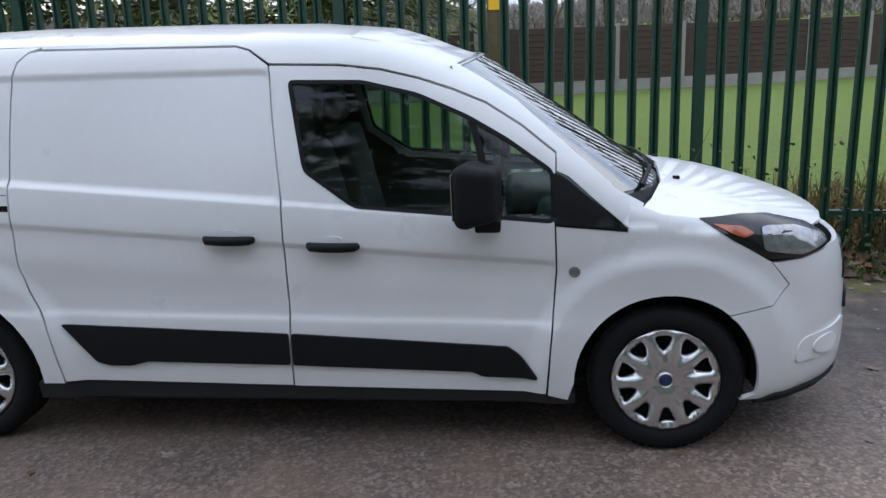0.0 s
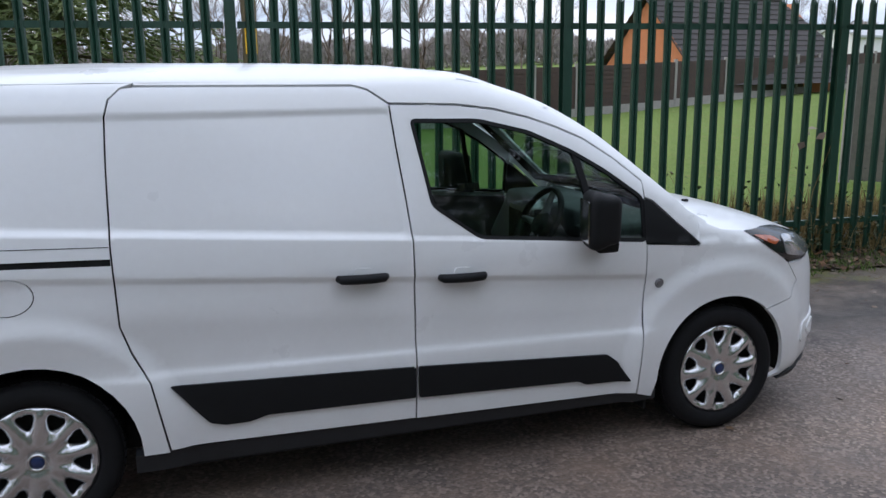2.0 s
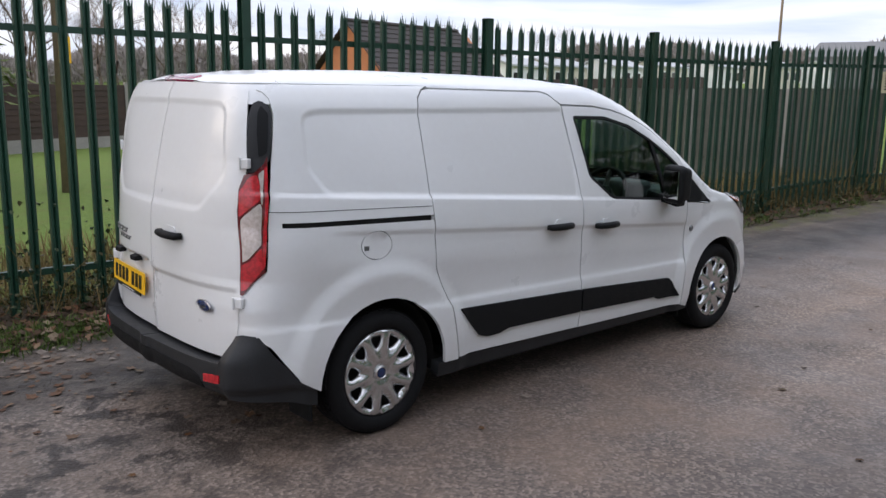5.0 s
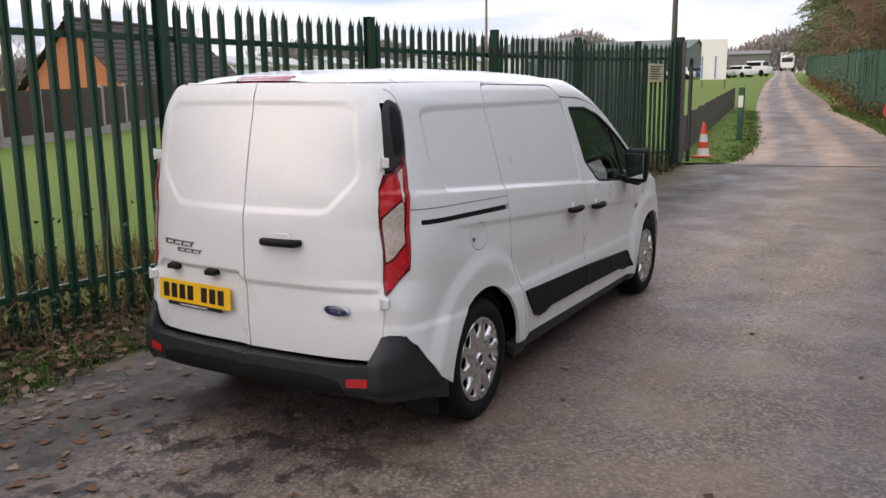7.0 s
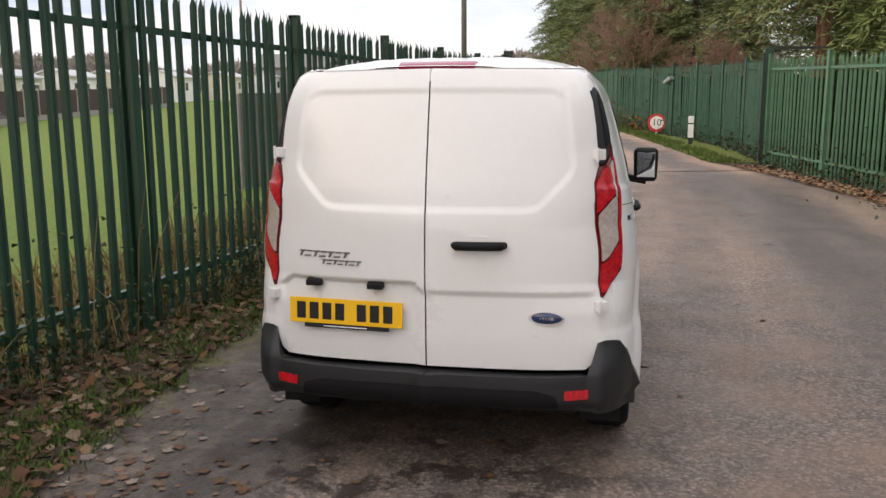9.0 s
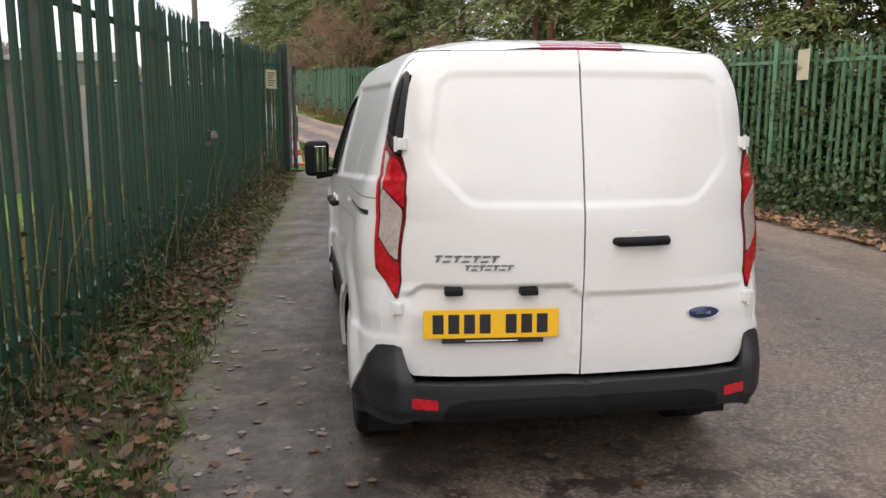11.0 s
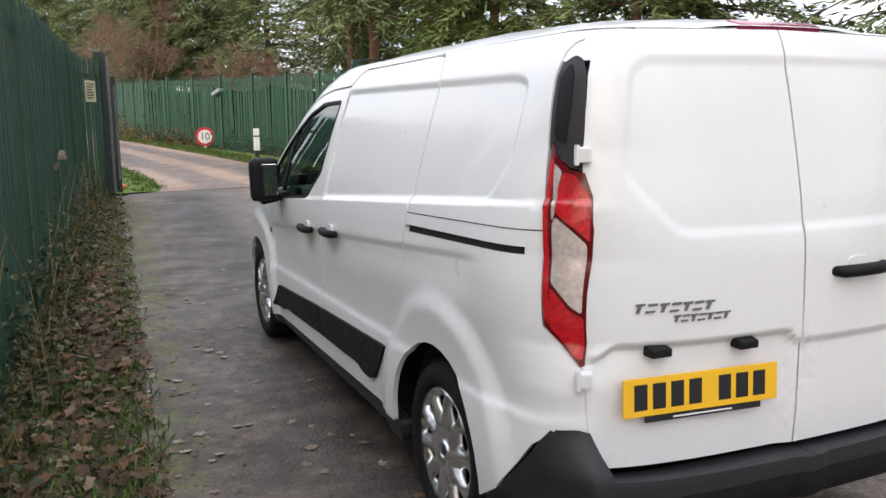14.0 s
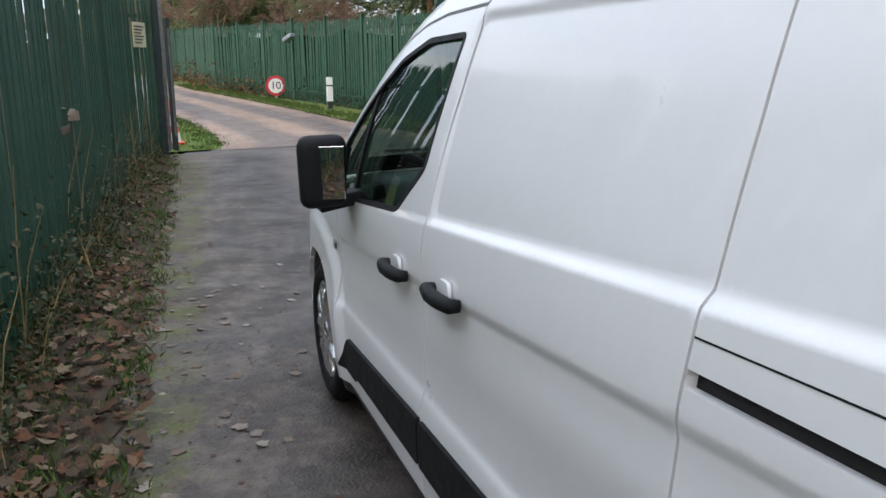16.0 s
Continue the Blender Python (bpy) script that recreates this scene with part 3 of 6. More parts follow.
# gate posts, open leaf, fence sign
gate = tagged(new("steel_gate"), "open dark steel gate leaf against its posts", "gate")
gate.location = (10.22, 1.45, hz(10.22))
RUSTED = simple("dark_worn_paint", (0.022, 0.03, 0.027), 0.7, var=0.6, scale=8, bump=0.3)
PEEL = simple("peeling_paint", (0.13, 0.125, 0.115), 0.8, var=0.5, scale=14, bump=0.4)
part("gate_post", box(-0.09, -0.09, -0.05, 0.09, 0.09, 2.50, 0.008), RUSTED, gate)
part("strike_plate", box(-0.095, -0.14, 0.1, 0.03, -0.092, 2.42, 0.004), PEEL, gate, "peeling pale strike plate")
leaf = Matrix.Translation((0.16, -0.21, 0)) @ Matrix.Rotation(radians(8), 4, "Z")
for x in (0.0, 0.16):
    part("leaf_stile", box(x - 0.03, -0.03, 0.08, x + 0.03, 0.03, 2.1, 0.004), RUSTED, gate, "", leaf)
for z in (0.25, 1.85):
    part("leaf_rail", box(0.03, -0.02, z, 0.13, 0.02, z + 0.05), RUSTED, gate, "", leaf)
part("worn_edge", box(-0.034, -0.02, 0.3, -0.031, 0.015, 1.95), PEEL, gate, "bare pale edge of the gate leaf", leaf)
gate_b = tagged(new("gate_post"), "dark green steel gate post", "gate post")
gate_b.location = (12.75, -3.95, hz(12.75))
part("post_shaft", box(-0.09, -0.09, -0.05, 0.09, 0.09, 2.55, 0.008), GREEN_A, gate_b)
part("post_plate", box(-0.13, 0.1, 0.1, -0.02, 0.125, 2.45, 0.004), RUSTED, gate_b)
part("spreader", box(-0.03, -1.2, 2.52, 0.03, 0.0, 2.57), RUSTED, gate_b)
SIGNCREAM = simple("cream_sign", (0.55, 0.50, 0.33), 0.5, var=0.15)


def fence_sign(x, y, z, ang, w=0.40, h=0.48, lines=6):
    s = tagged(new("fence_sign"), "cream notice plate fixed to the green fence", "sign")
    s.matrix_basis = Matrix.Translation((x, y, z)) @ Matrix.Rotation(ang, 4, "Z")
    part("plate", box(-w / 2, -0.006, -h / 2, w / 2, 0.0, h / 2, 0.002), SIGNCREAM, s)
    for k in range(lines):
        part("print_bar", box(-w * 0.38, -0.0075, h * (0.30 - 0.13 * k), w * (0.36 - 0.1 * (k % 3)), -0.0055, h * (0.36 - 0.13 * k)), INK, s)


fence_sign(9.33, 1.645, 1.92, radians(-19), 0.50, 0.34)
# second notice high on the ivy-covered fence
fence_sign(4.28, -5.88, 2.05, math.atan2(-0.5, 2.6) + math.pi, 0.42, 0.42, 0)

# ---- plants ----


def leaf_material(name, stops, rough=0.6):
    m = Nodes(name)
    col = m.ramp(m.island(), [(i / (len(stops) - 1), c) for i, c in enumerate(stops)])
    m.set("Base Color", m.mix(0.3, col, m.ramp(m.noise(25, 3), [(0.3, tuple(c * 0.6 for c in stops[0])), (0.7, stops[-1])])))
    m.set("Roughness", rough).set("Specular IOR Level", 0.3)
    return m.mat


NEEDLE = leaf_material("conifer_needles", [(0.060, 0.095, 0.040), (0.13, 0.175, 0.065), (0.26, 0.28, 0.12)], 0.8)
CYPRESS = leaf_material("cypress_foliage", [(0.08, 0.115, 0.035), (0.14, 0.19, 0.055), (0.21, 0.25, 0.085)], 0.8)
IVY = leaf_material("ivy_leaves", [(0.020, 0.038, 0.014), (0.045, 0.075, 0.028), (0.10, 0.13, 0.05)], 0.4)
BRAMBLE = leaf_material("bramble_leaves", [(0.016, 0.030, 0.010), (0.034, 0.055, 0.017), (0.10, 0.07, 0.03), (0.028, 0.046, 0.015)], 0.55)
DEADLEAF = leaf_material("fallen_leaf", [(0.030, 0.016, 0.008), (0.070, 0.033, 0.015), (0.15, 0.058, 0.020), (0.26, 0.20, 0.13), (0.055, 0.036, 0.020), (0.17, 0.085, 0.036), (0.040, 0.022, 0.012), (0.10, 0.050, 0.022)], 0.75)
TRODDEN = leaf_material("trodden_leaf", [(0.05, 0.026, 0.015), (0.24, 0.16, 0.105), (0.16, 0.085, 0.048), (0.12, 0.06, 0.034)], 0.75)
ORANGELEAF = leaf_material("orange_fallen_leaf", [(0.14, 0.065, 0.03), (0.38, 0.25, 0.15), (0.26, 0.13, 0.06)], 0.8)
PALELEAF = leaf_material("pale_fallen_leaf", [(0.11, 0.075, 0.05), (0.38, 0.33, 0.285), (0.15, 0.10, 0.07), (0.26, 0.205, 0.165)], 0.75)
BRACKEN = leaf_material("dead_bracken", [(0.10, 0.05, 0.022), (0.20, 0.10, 0.045), (0.17, 0.13, 0.05)], 0.9)
DRYGRASS = leaf_material("dry_grass", [(0.12, 0.085, 0.03), (0.32, 0.24, 0.11), (0.20, 0.145, 0.06)], 0.9)
LIVEGRASS = leaf_material("live_grass", [(0.03, 0.065, 0.012), (0.07, 0.125, 0.022), (0.13, 0.17, 0.04)], 0.8)
BARK = simple("bark", (0.085, 0.065, 0.05), 0.95, var=0.4, scale=10, bump=0.7)
PINEBARK = simple("pine_bark", (0.22, 0.12, 0.075), 0.95, var=0.35, scale=9, bump=0.7)
TWIG = simple("twigs", (0.13, 0.095, 0.075), 0.95, var=0.3)
REDTWIG = simple("red_twigs", (0.27, 0.15, 0.115), 0.95, var=0.3)


def blades(centres, dirs, ups, length, width, bend=0.0):
    """Many small leaf quads: arrays of centre, direction, width vector."""
    n = len(centres)
    d = dirs * np.reshape(length, (-1, 1))
    w = ups * np.reshape(width, (-1, 1))
    nrm = np.cross(d, w)
    nrm /= np.linalg.norm(nrm, axis=1)[:, None] + 1e-9
    V = np.stack([centres - w * 0.35, centres + d * 0.5 - w + nrm * bend, centres + d, centres + d * 0.5 + w + nrm * bend], 1).reshape(-1, 3)
    F = [(4 * i, 4 * i + 1, 4 * i + 2, 4 * i + 3) for i in range(n)]
    return V, F


def unit(a):
    return a / (np.linalg.norm(a, axis=1)[:, None] + 1e-9)


def conifer_meshes(h, r, seed, mat, droop=0.25, whorls=26, per=8, sprays=84, base=0.08):
    rs = np.random.RandomState(seed)
    C, D, U, L, W = [], [], [], [], []
    tb = bmesh.new()
    tube([(0, 0, -0.1), (0.05, 0.02, h * 0.4), (0, 0, h * 0.98)], [h * 0.018, h * 0.012, 0.02], 9, tb)
    for i in range(whorls):
        f = (i + rs.uniform(0, 0.8)) / whorls
        z = h * (base + (1 - base) * f)
        for k in range(per):
            a = rs.uniform(0, 2 * math.pi)
            ln = r * (1 - f) ** 0.75 * rs.uniform(0.55, 1.12) + 0.25
            s = np.sort(rs.uniform(0.12, 1, sprays))
            dirv = np.array([math.cos(a), math.sin(a), 0])
            up = rs.uniform(0.0, 0.25)
            pts = dirv * (s * ln)[:, None]
            pts[:, 2] = z + up * s * ln - droop * ln * s ** 2
            tip = np.array([dirv * ln + np.array([0, 0, z + up * ln - droop * ln])])[0]
            if k % 2 == 0:
                tube([(0, 0, z), tuple((pts[len(pts) // 2])), tuple(tip)], [0.035, 0.02, 0.008], 4, tb, False)
            side = np.array([-dirv[1], dirv[0], 0])
            sd = rs.uniform(-1, 1, (sprays, 1))
            dd = unit(dirv * rs.uniform(0.3, 1, (sprays, 1)) + side * sd * 1.3 + np.array([0, 0, 1]) * rs.uniform(-0.75, 0.25, (sprays, 1)))
            C.append(pts + rs.normal(0, 0.10, pts.shape) * (0.4 + ln * 0.12))
            D.append(dd)
            U.append(unit(np.cross(dd, rs.normal(0, 0.4, dd.shape) + np.array([0, 0, 1]))))
            L.append(rs.uniform(0.20, 0.52, sprays) * (0.6 + 0.10 * r))
            W.append(rs.uniform(0.018, 0.05, sprays) * (0.6 + 0.10 * r))
    V, F = blades(np.concatenate(C), np.concatenate(D), np.concatenate(U), np.concatenate(L), np.concatenate(W), 0.03)
    return tb, V, F


def conifer(h, r, seed, mat, bark, label, **k):
    t = tagged(new("conifer_tree"), label, "tree")
    tb, V, F = conifer_meshes(h, r, seed, mat, **k)
    part("trunk", tb, bark, t, "", smooth=True)
    child("crown", mesh_of("crown", V, F, mat, False), t)
    return t


def place(tree, spots, group):
    rp = random.Random(21)
    for i, (x, y, s) in enumerate(spots):
        m = Matrix.Translation((x, y, hz(x) - 0.05)) @ Matrix.Rotation(rp.uniform(0, 6.28), 4, "Z") @ Matrix.Diagonal((s, s, s * rp.uniform(0.92, 1.1), 1))
        if i == 0:
            tree.matrix_basis = m
            tagged(tree, group=group)
        else:
            c = copy_thing(tree, Matrix.Identity(4))
            c.matrix_basis = m


spruce = conifer(13, 3.6, 1, NEEDLE, BARK, "dark green spruce with drooping boughs behind the fence", base=0.20)
place(spruce, [(43, -3.2, 1.0), (48, -1.8, 1.05), (37.5, -4.4, 0.95), (31.5, -6.0, 0.85), (62, 1.0, 1.1), (72, 2.6, 1.1), (55, -0.3, 1.1), (84, 5.0, 1.1), (27, -9.5, 0.9), (-3.9, 11.6, 0.72), (-6.6, 10.6, 0.80), (-9.5, 12.0, 0.85), (-5.2, 13.2, 0.9), (-12.5, 12.5, 0.9)], "conifers")
fir = conifer(15, 4.2, 2, NEEDLE, BARK, "tall dense dark conifer", droop=0.32, whorls=30, base=0.18)
place(fir, [(39, 0.6 - 3.4, 0.9), (50, -3.5, 1.0), (33, -10, 0.9), (9, -10.5, 0.8), (3, -11, 0.85), (-3, -11, 0.8), (-9, -11.5, 0.85), (-15, -12, 0.9), (-20, -12, 0.9), (80, 3.0, 1.0), (96, 6.5, 1.1)], "conifers")
cyp = conifer(11, 3.0, 3, CYPRESS, PINEBARK, "light green cypress with feathery hanging boughs", droop=0.55, base=0.22, sprays=130)
place(cyp, [(14.2, -8.2, 1.0), (10.0, -9.4, 0.95), (21.5, -10.5, 0.9), (46, -7, 0.95)], "cypresses")
pine = conifer(12, 3.4, 4, NEEDLE, PINEBARK, "pine with a bare red-brown trunk", droop=0.42, base=0.30, whorls=20)
place(pine, [(18.2, -6.3, 1.0), (23.5, -7.2, 1.05)], "pines")


def bare_mesh(h, seed, spread=0.55, depth=5, r0=0.14, kids=3):
    rb = random.Random(seed)
    bm = bmesh.new()

    def grow(p, d, ln, r, k):
        q = p + d * ln * 0.5 + Vector((rb.gauss(0, 1), rb.gauss(0, 1), 0)) * ln * 0.05
        e = p + d * ln
        tube([p, q, e], [r, r * 0.82, r * 0.62], 5 if k > 3 else 3, bm, False)
        if k == 0:
            return
        for _ in range(kids if k > 1 else kids + 1):
            nd = (d + Vector((rb.gauss(0, spread), rb.gauss(0, spread), rb.uniform(-0.15, 0.45)))).normalized()
            grow(p + d * ln * rb.uniform(0.55, 1.0), nd, ln * rb.uniform(0.55, 0.82), r * 0.55, k - 1)

    grow(Vector((0, 0, -0.1)), Vector((0, 0, 1)), h * 0.30, r0, depth)
    return bm


bare = tagged(new("bare_tree"), "leafless grey-brown winter tree", "tree")
part("crown", bare_mesh(11, 3, 0.5, 6, 0.10, 3), TWIG, bare, "", smooth=True)
rt = random.Random(8)
spots = [(-2, 34, 0.9), (3, 38, 1.0), (7.5, 42, 1.0), (12, 45, 1.05), (1, 46, 1.0), (-8, 31, 0.9), (-5, 41, 1.0), (5, 33, 0.85), (10.5, 38, 0.9), (0.5, 30, 0.8), (-13, 36, 1.0), (15, 42, 0.9), (-1, 51, 1.1), (-18, 33, 1.0), (8, 50, 1.1)]
spots += [(-30 + 6.5 * k + rt.uniform(-2, 2), 62 + 0.40 * (-30 + 6.5 * k) * 0.6 + rt.uniform(-6, 10), rt.uniform(0.8, 1.15)) for k in range(20)]
place(bare, spots, "winter trees")
shrub = tagged(new("bare_shrub"), "leafless red-brown shrub above the fence", "shrub")
part("crown", bare_mesh(7.5, 9, 0.55, 5, 0.05, 5), REDTWIG, shrub, "", smooth=True)
place(shrub, [(36.5, -1.5, 1.0), (40, -0.9, 0.9), (29, -3.9, 0.6), (26.5, -4.4, 0.55), (24, -5.0, 0.55), (50, 0.9, 0.9)], "winter shrubs")

# distant wood as one mass of twig sprays
rs = np.random.RandomState(4)
n = 170000
ang = rs.uniform(-0.1, 2.2, n)
dist = rs.uniform(185, 235, n)
cx, cy = dist * np.cos(ang) - 5, dist * np.sin(ang)
top = 6.5 + 1.6 * np.sin(ang * 23) + 1.0 * np.sin(ang * 57 + 1)
C = np.c_[cx, cy, rise(cx) - 0.5 + rs.uniform(0, 1, n) ** 0.7 * top]
D = unit(np.c_[rs.normal(0, 0.5, n), rs.normal(0, 0.5, n), np.ones(n)])
U = unit(np.cross(D, rs.normal(0, 1, D.shape)))
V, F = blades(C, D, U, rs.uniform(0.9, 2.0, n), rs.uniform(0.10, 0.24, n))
# twig colours lightened so that they carry the haze of distance
HAZY = leaf_material("hazed_twigs", [(0.22, 0.19, 0.18), (0.28, 0.245, 0.23), (0.34, 0.30, 0.28)], 1.0)
tagged(new("far_wood", mesh_of("far_wood", V, F, HAZY, False)), "leafless wood in the distance, paled with painted haze", "trees", kind="stuff")


def scatter_leaves(name, spots, size, mat, label, lift=0.012):
    """Lobed fallen leaves, each a small curled fan."""
    rl = np.random.RandomState(len(spots))
    V, F = [], []
    for x, y in spots:
        s = size * rl.uniform(0.45, 1.4)
        a0 = rl.uniform(0, 6.28)
        z = hz(x) + lift + rl.uniform(0, 0.025 if lift > 0.02 else 0.004)
        k = len(V)
        V.append((x, y, z + s * 0.02))
        tip = rl.uniform(-0.25, 0.25, 2) * (2.0 if lift > 0.02 else 0.5)
        for j in range(10):
            r = s * (0.58 if j % 2 else 0.42) * rl.uniform(0.75, 1.15) * (1.25 if j in (0, 1, 9) else 1)
            a = a0 + j * 0.6283
            dx, dy = r * math.cos(a), r * math.sin(a)
            V.append((x + dx, y + dy, z + tip[0] * dx + tip[1] * dy + s * rl.uniform(0.0, 0.13) * (1 if j % 2 else 0.3)))
        F += [(k, k + 1 + j, k + 1 + (j + 1) % 10) for j in range(10)]
    tagged(new(name, mesh_of(name, V, F, mat, False)), label, "leaves", kind="stuff")


def edge_y(x, table):
    a = np.array(table)
    return np.interp(x, a[:, 0], a[:, 1])


rl = np.random.RandomState(12)
xs = np.r_[rl.uniform(-9, 10.2, 1600), rl.uniform(-6.5, 3, 1500)]
e, f = edge_y(xs, VERGE_E), edge_y(xs, FENCE_A)
ys = e - 0.12 + (f - e + 0.25) * rl.beta(1.2, 1.2, len(xs))
scatter_leaves("fallen_leaves", list(zip(xs, ys)), 0.050, DEADLEAF, "brown fallen leaves heaped along the fence", 0.03)
xs = np.r_[rl.uniform(-7, 9, 170), rl.uniform(-5.5, 3, 190)]
ys = edge_y(xs, VERGE_E) - rl.exponential(0.5, len(xs))
scatter_leaves("fallen_leaves", list(zip(xs, ys)), 0.042, PALELEAF, "pale fallen oak leaves lying on the asphalt", 0.003)
xs = rl.normal(-5.0, 0.8, 240)
ys = rl.normal(1.0, 0.55, 240)
scatter_leaves("fallen_leaves", list(zip(xs, ys)), 0.046, TRODDEN, "trodden brown leaves on the stained asphalt", 0.004)
xs = rl.uniform(-7, 9, 1500)
ys = edge_y(xs, VERGE_E) + 0.05 - rl.exponential(0.42, len(xs))
scatter_leaves("leaf_crumbs", list(zip(xs, ys)), 0.017, TRODDEN, "broken leaf crumbs trodden into the asphalt", 0.002)
xs = rl.uniform(-8, 9, 110)
ys = rl.uniform(-4.8, 1.4, 110)
scatter_leaves("fallen_leaves", list(zip(xs, ys)), 0.035, DEADLEAF, "a few brown leaves scattered on the lane", 0.005)
xs = rl.uniform(-9, 12.4, 3600)
ys = edge_y(xs, ROAD_R) + 0.15 - rl.exponential(0.28, len(xs))
scatter_leaves("fallen_leaves", list(zip(xs, ys)), 0.055, ORANGELEAF, "orange-brown leaves along the foot of the ivy", 0.03)


def tufts(name, xs, ys, hgt, mat, label, per=9, wid=0.006, spread=0.05, lean=0.5):
    rg = np.random.RandomState(len(xs))
    n = len(xs) * per
    x = np.repeat(xs, per) + rg.normal(0, spread, n)
    y = np.repeat(ys, per) + rg.normal(0, spread, n)
    C = np.c_[x, y, rise(x) - 0.01]
    D = unit(np.c_[rg.normal(0, lean, n), rg.normal(0, lean, n), np.ones(n)])
    U = unit(np.cross(D, rg.normal(0, 1, D.shape)))
    V, F = blades(C, D, U, hgt * rg.uniform(0.4, 1.2, n), np.full(n, wid), 0.01)
    tagged(new(name, mesh_of(name, V, F, mat, False)), label, "grass", kind="stuff")


xs = np.r_[rl.uniform(-9, 10.0, 700), rl.normal(-4.2, 0.9, 250), rl.normal(-1.2, 0.7, 150)]
tufts("grass_tufts", xs, edge_y(xs, VERGE_E) + rl.uniform(-0.08, 0.55, 1100), 0.09, LIVEGRASS, "short green grass tufts among the leaves", 12, 0.005)
xs = rl.uniform(-10, 10.1, 420)
tufts("dry_grass", xs, edge_y(xs, FENCE_A) + rl.normal(0.10, 0.10, 420), 0.24, DRYGRASS, "dry straw-coloured grass along the fence foot", 9, 0.005, 0.06, 0.35)
xs = rl.uniform(-12, 11, 1100)
tufts("dry_grass", xs, edge_y(xs, FENCE_A) + rl.uniform(0.3, 1.8, 1100), 0.40, DRYGRASS, "rough dry grass behind the fence", 9, 0.008, 0.10, 0.45)
xs = rl.uniform(1.5, 9.6, 700)
tufts("dry_grass", xs, edge_y(xs, FENCE_A) + rl.gamma(1.5, 0.30, 700) + 0.08, 0.42, DRYGRASS, "tall straw-coloured grass against the fence", 10, 0.008, 0.08, 0.30)
xs = rl.uniform(11, 30, 900)
tufts("grass_tufts", xs, edge_y(xs, ROAD_L) + rl.gamma(1.2, 0.25, 900), 0.08, LIVEGRASS, "short bright grass beyond the gate", 9, 0.007, 0.08)
xs = rl.uniform(13, 34, 500)
tufts("grass_tufts", xs, edge_y(xs, ROAD_R) - rl.uniform(0.0, 0.7, 500), 0.14, LIVEGRASS, "rough grass beside the lane", 9, 0.012, 0.08)


def leafy(name, C, size, mat, label, seed, cat="ivy"):
    rg = np.random.RandomState(seed)
    n = len(C)
    D = unit(rg.normal(0, 1, (n, 3)) + np.array([0, 0, -0.35]))
    U = unit(np.cross(D, rg.normal(0, 1, (n, 3))))
    s = size * rg.uniform(0.6, 1.4, n)
    V, F = blades(C, D, U, s, s * 0.42, 0.008)
    tagged(new(name, mesh_of(name, V, F, mat, False)), label, cat, kind="stuff")


# brambles and ivy climbing out of the near fence foot
n = 6400
xs = np.r_[rl.uniform(-9, 10.5, n // 2), rl.normal(-3.4, 0.5, n // 8), rl.normal(1.4, 0.8, n // 8), rl.normal(-0.6, 0.5, n // 8), rl.normal(4.5, 1.0, n // 8)]
yy = edge_y(xs, FENCE_A) + rl.normal(-0.06, 0.13, len(xs))
zz = rise(xs) + np.abs(rl.gamma(1.5, 0.15, len(xs)))
leafy("bramble", np.c_[xs, yy, np.minimum(zz, 0.85)], 0.036, BRAMBLE, "brambles and ivy in the fence foot", 3, "bramble")
bm = bmesh.new()
rb_ = random.Random(4)
for k in range(110):
    x = rb_.uniform(-8, 10)
    y = float(edge_y(x, FENCE_A)) + rb_.uniform(-0.2, 0.25)
    hgt = rb_.uniform(0.3, 1.1)
    dx, dy = rb_.uniform(-0.35, 0.35), rb_.uniform(-0.25, 0.2)
    tube([(x, y, hz(x)), (x + dx * 0.3, y + dy * 0.4, hz(x) + hgt * 0.6), (x + dx, y + dy, hz(x) + hgt)], [0.005, 0.004, 0.002], 3, bm, False)
me = bpy.data.meshes.new("bramble_stems")
bm.to_mesh(me)
bm.free()
me.materials.append(DRYGRASS)
tagged(new("bramble_stems", me), "thin dry bramble stems through the fence", "bramble", kind="stuff")
# the pale leaf cluster that hangs on the fence
leafy("bramble", np.array([(2.97 + 0.05 * i, 2.10, 1.10 + 0.05 * (i % 3)) for i in range(4)]), 0.10, PALELEAF, "pale ivy leaves caught on the fence", 8, "bramble")


# ivy over the far fence: on it, behind it and round its foot
def along_c(n, seed):
    rg = np.random.RandomState(seed)
    x = rg.uniform(-9, 6.5, n)
    return rg, x, edge_y(x, FENCE_C[::-1])


rg, x, y = along_c(9000, 1)
leafy("ivy", np.c_[x, y - rg.uniform(0.05, 0.5, len(x)), rise(x) + rg.uniform(0, 2.5, len(x))], 0.10, IVY, "dark ivy mass behind the pales", 5)
rg, x, y = along_c(9000, 2)
leafy("ivy", np.c_[x, y + rg.gamma(1.5, 0.2, len(x)), rise(x) + rg.beta(1.1, 2.4, len(x)) * 0.85], 0.075, IVY, "ivy bank at the fence foot", 6)
rg, x, y = along_c(5200, 3)
leafy("ivy", np.c_[x, y + rg.uniform(0.0, 0.08, len(x)), rise(x) + 0.3 + 2.2 * rg.beta(1.0, 1.5, len(x))], 0.062, IVY, "ivy twining through the pales", 7)
xs = rl.uniform(6.5, 30, 1600)
fy = edge_y(xs, sorted(FENCE_C + FENCE_D))
leafy("bramble", np.c_[xs, fy + rl.gamma(1.4, 0.06, 1600), rise(xs) + rl.gamma(1.5, 0.16, 1600)], 0.07, BRAMBLE, "brambles at the foot of the lane fence", 9, "bramble")
xs = rl.uniform(24, 75, 2600)
fy = edge_y(xs, sorted(FENCE_C + FENCE_D))
leafy("bracken", np.c_[xs, fy + rl.gamma(1.6, 0.16, 2600), rise(xs) + rl.gamma(1.4, 0.22, 2600)], 0.10, BRACKEN, "rusty dead bracken at the foot of the lane fence", 10, "bracken")
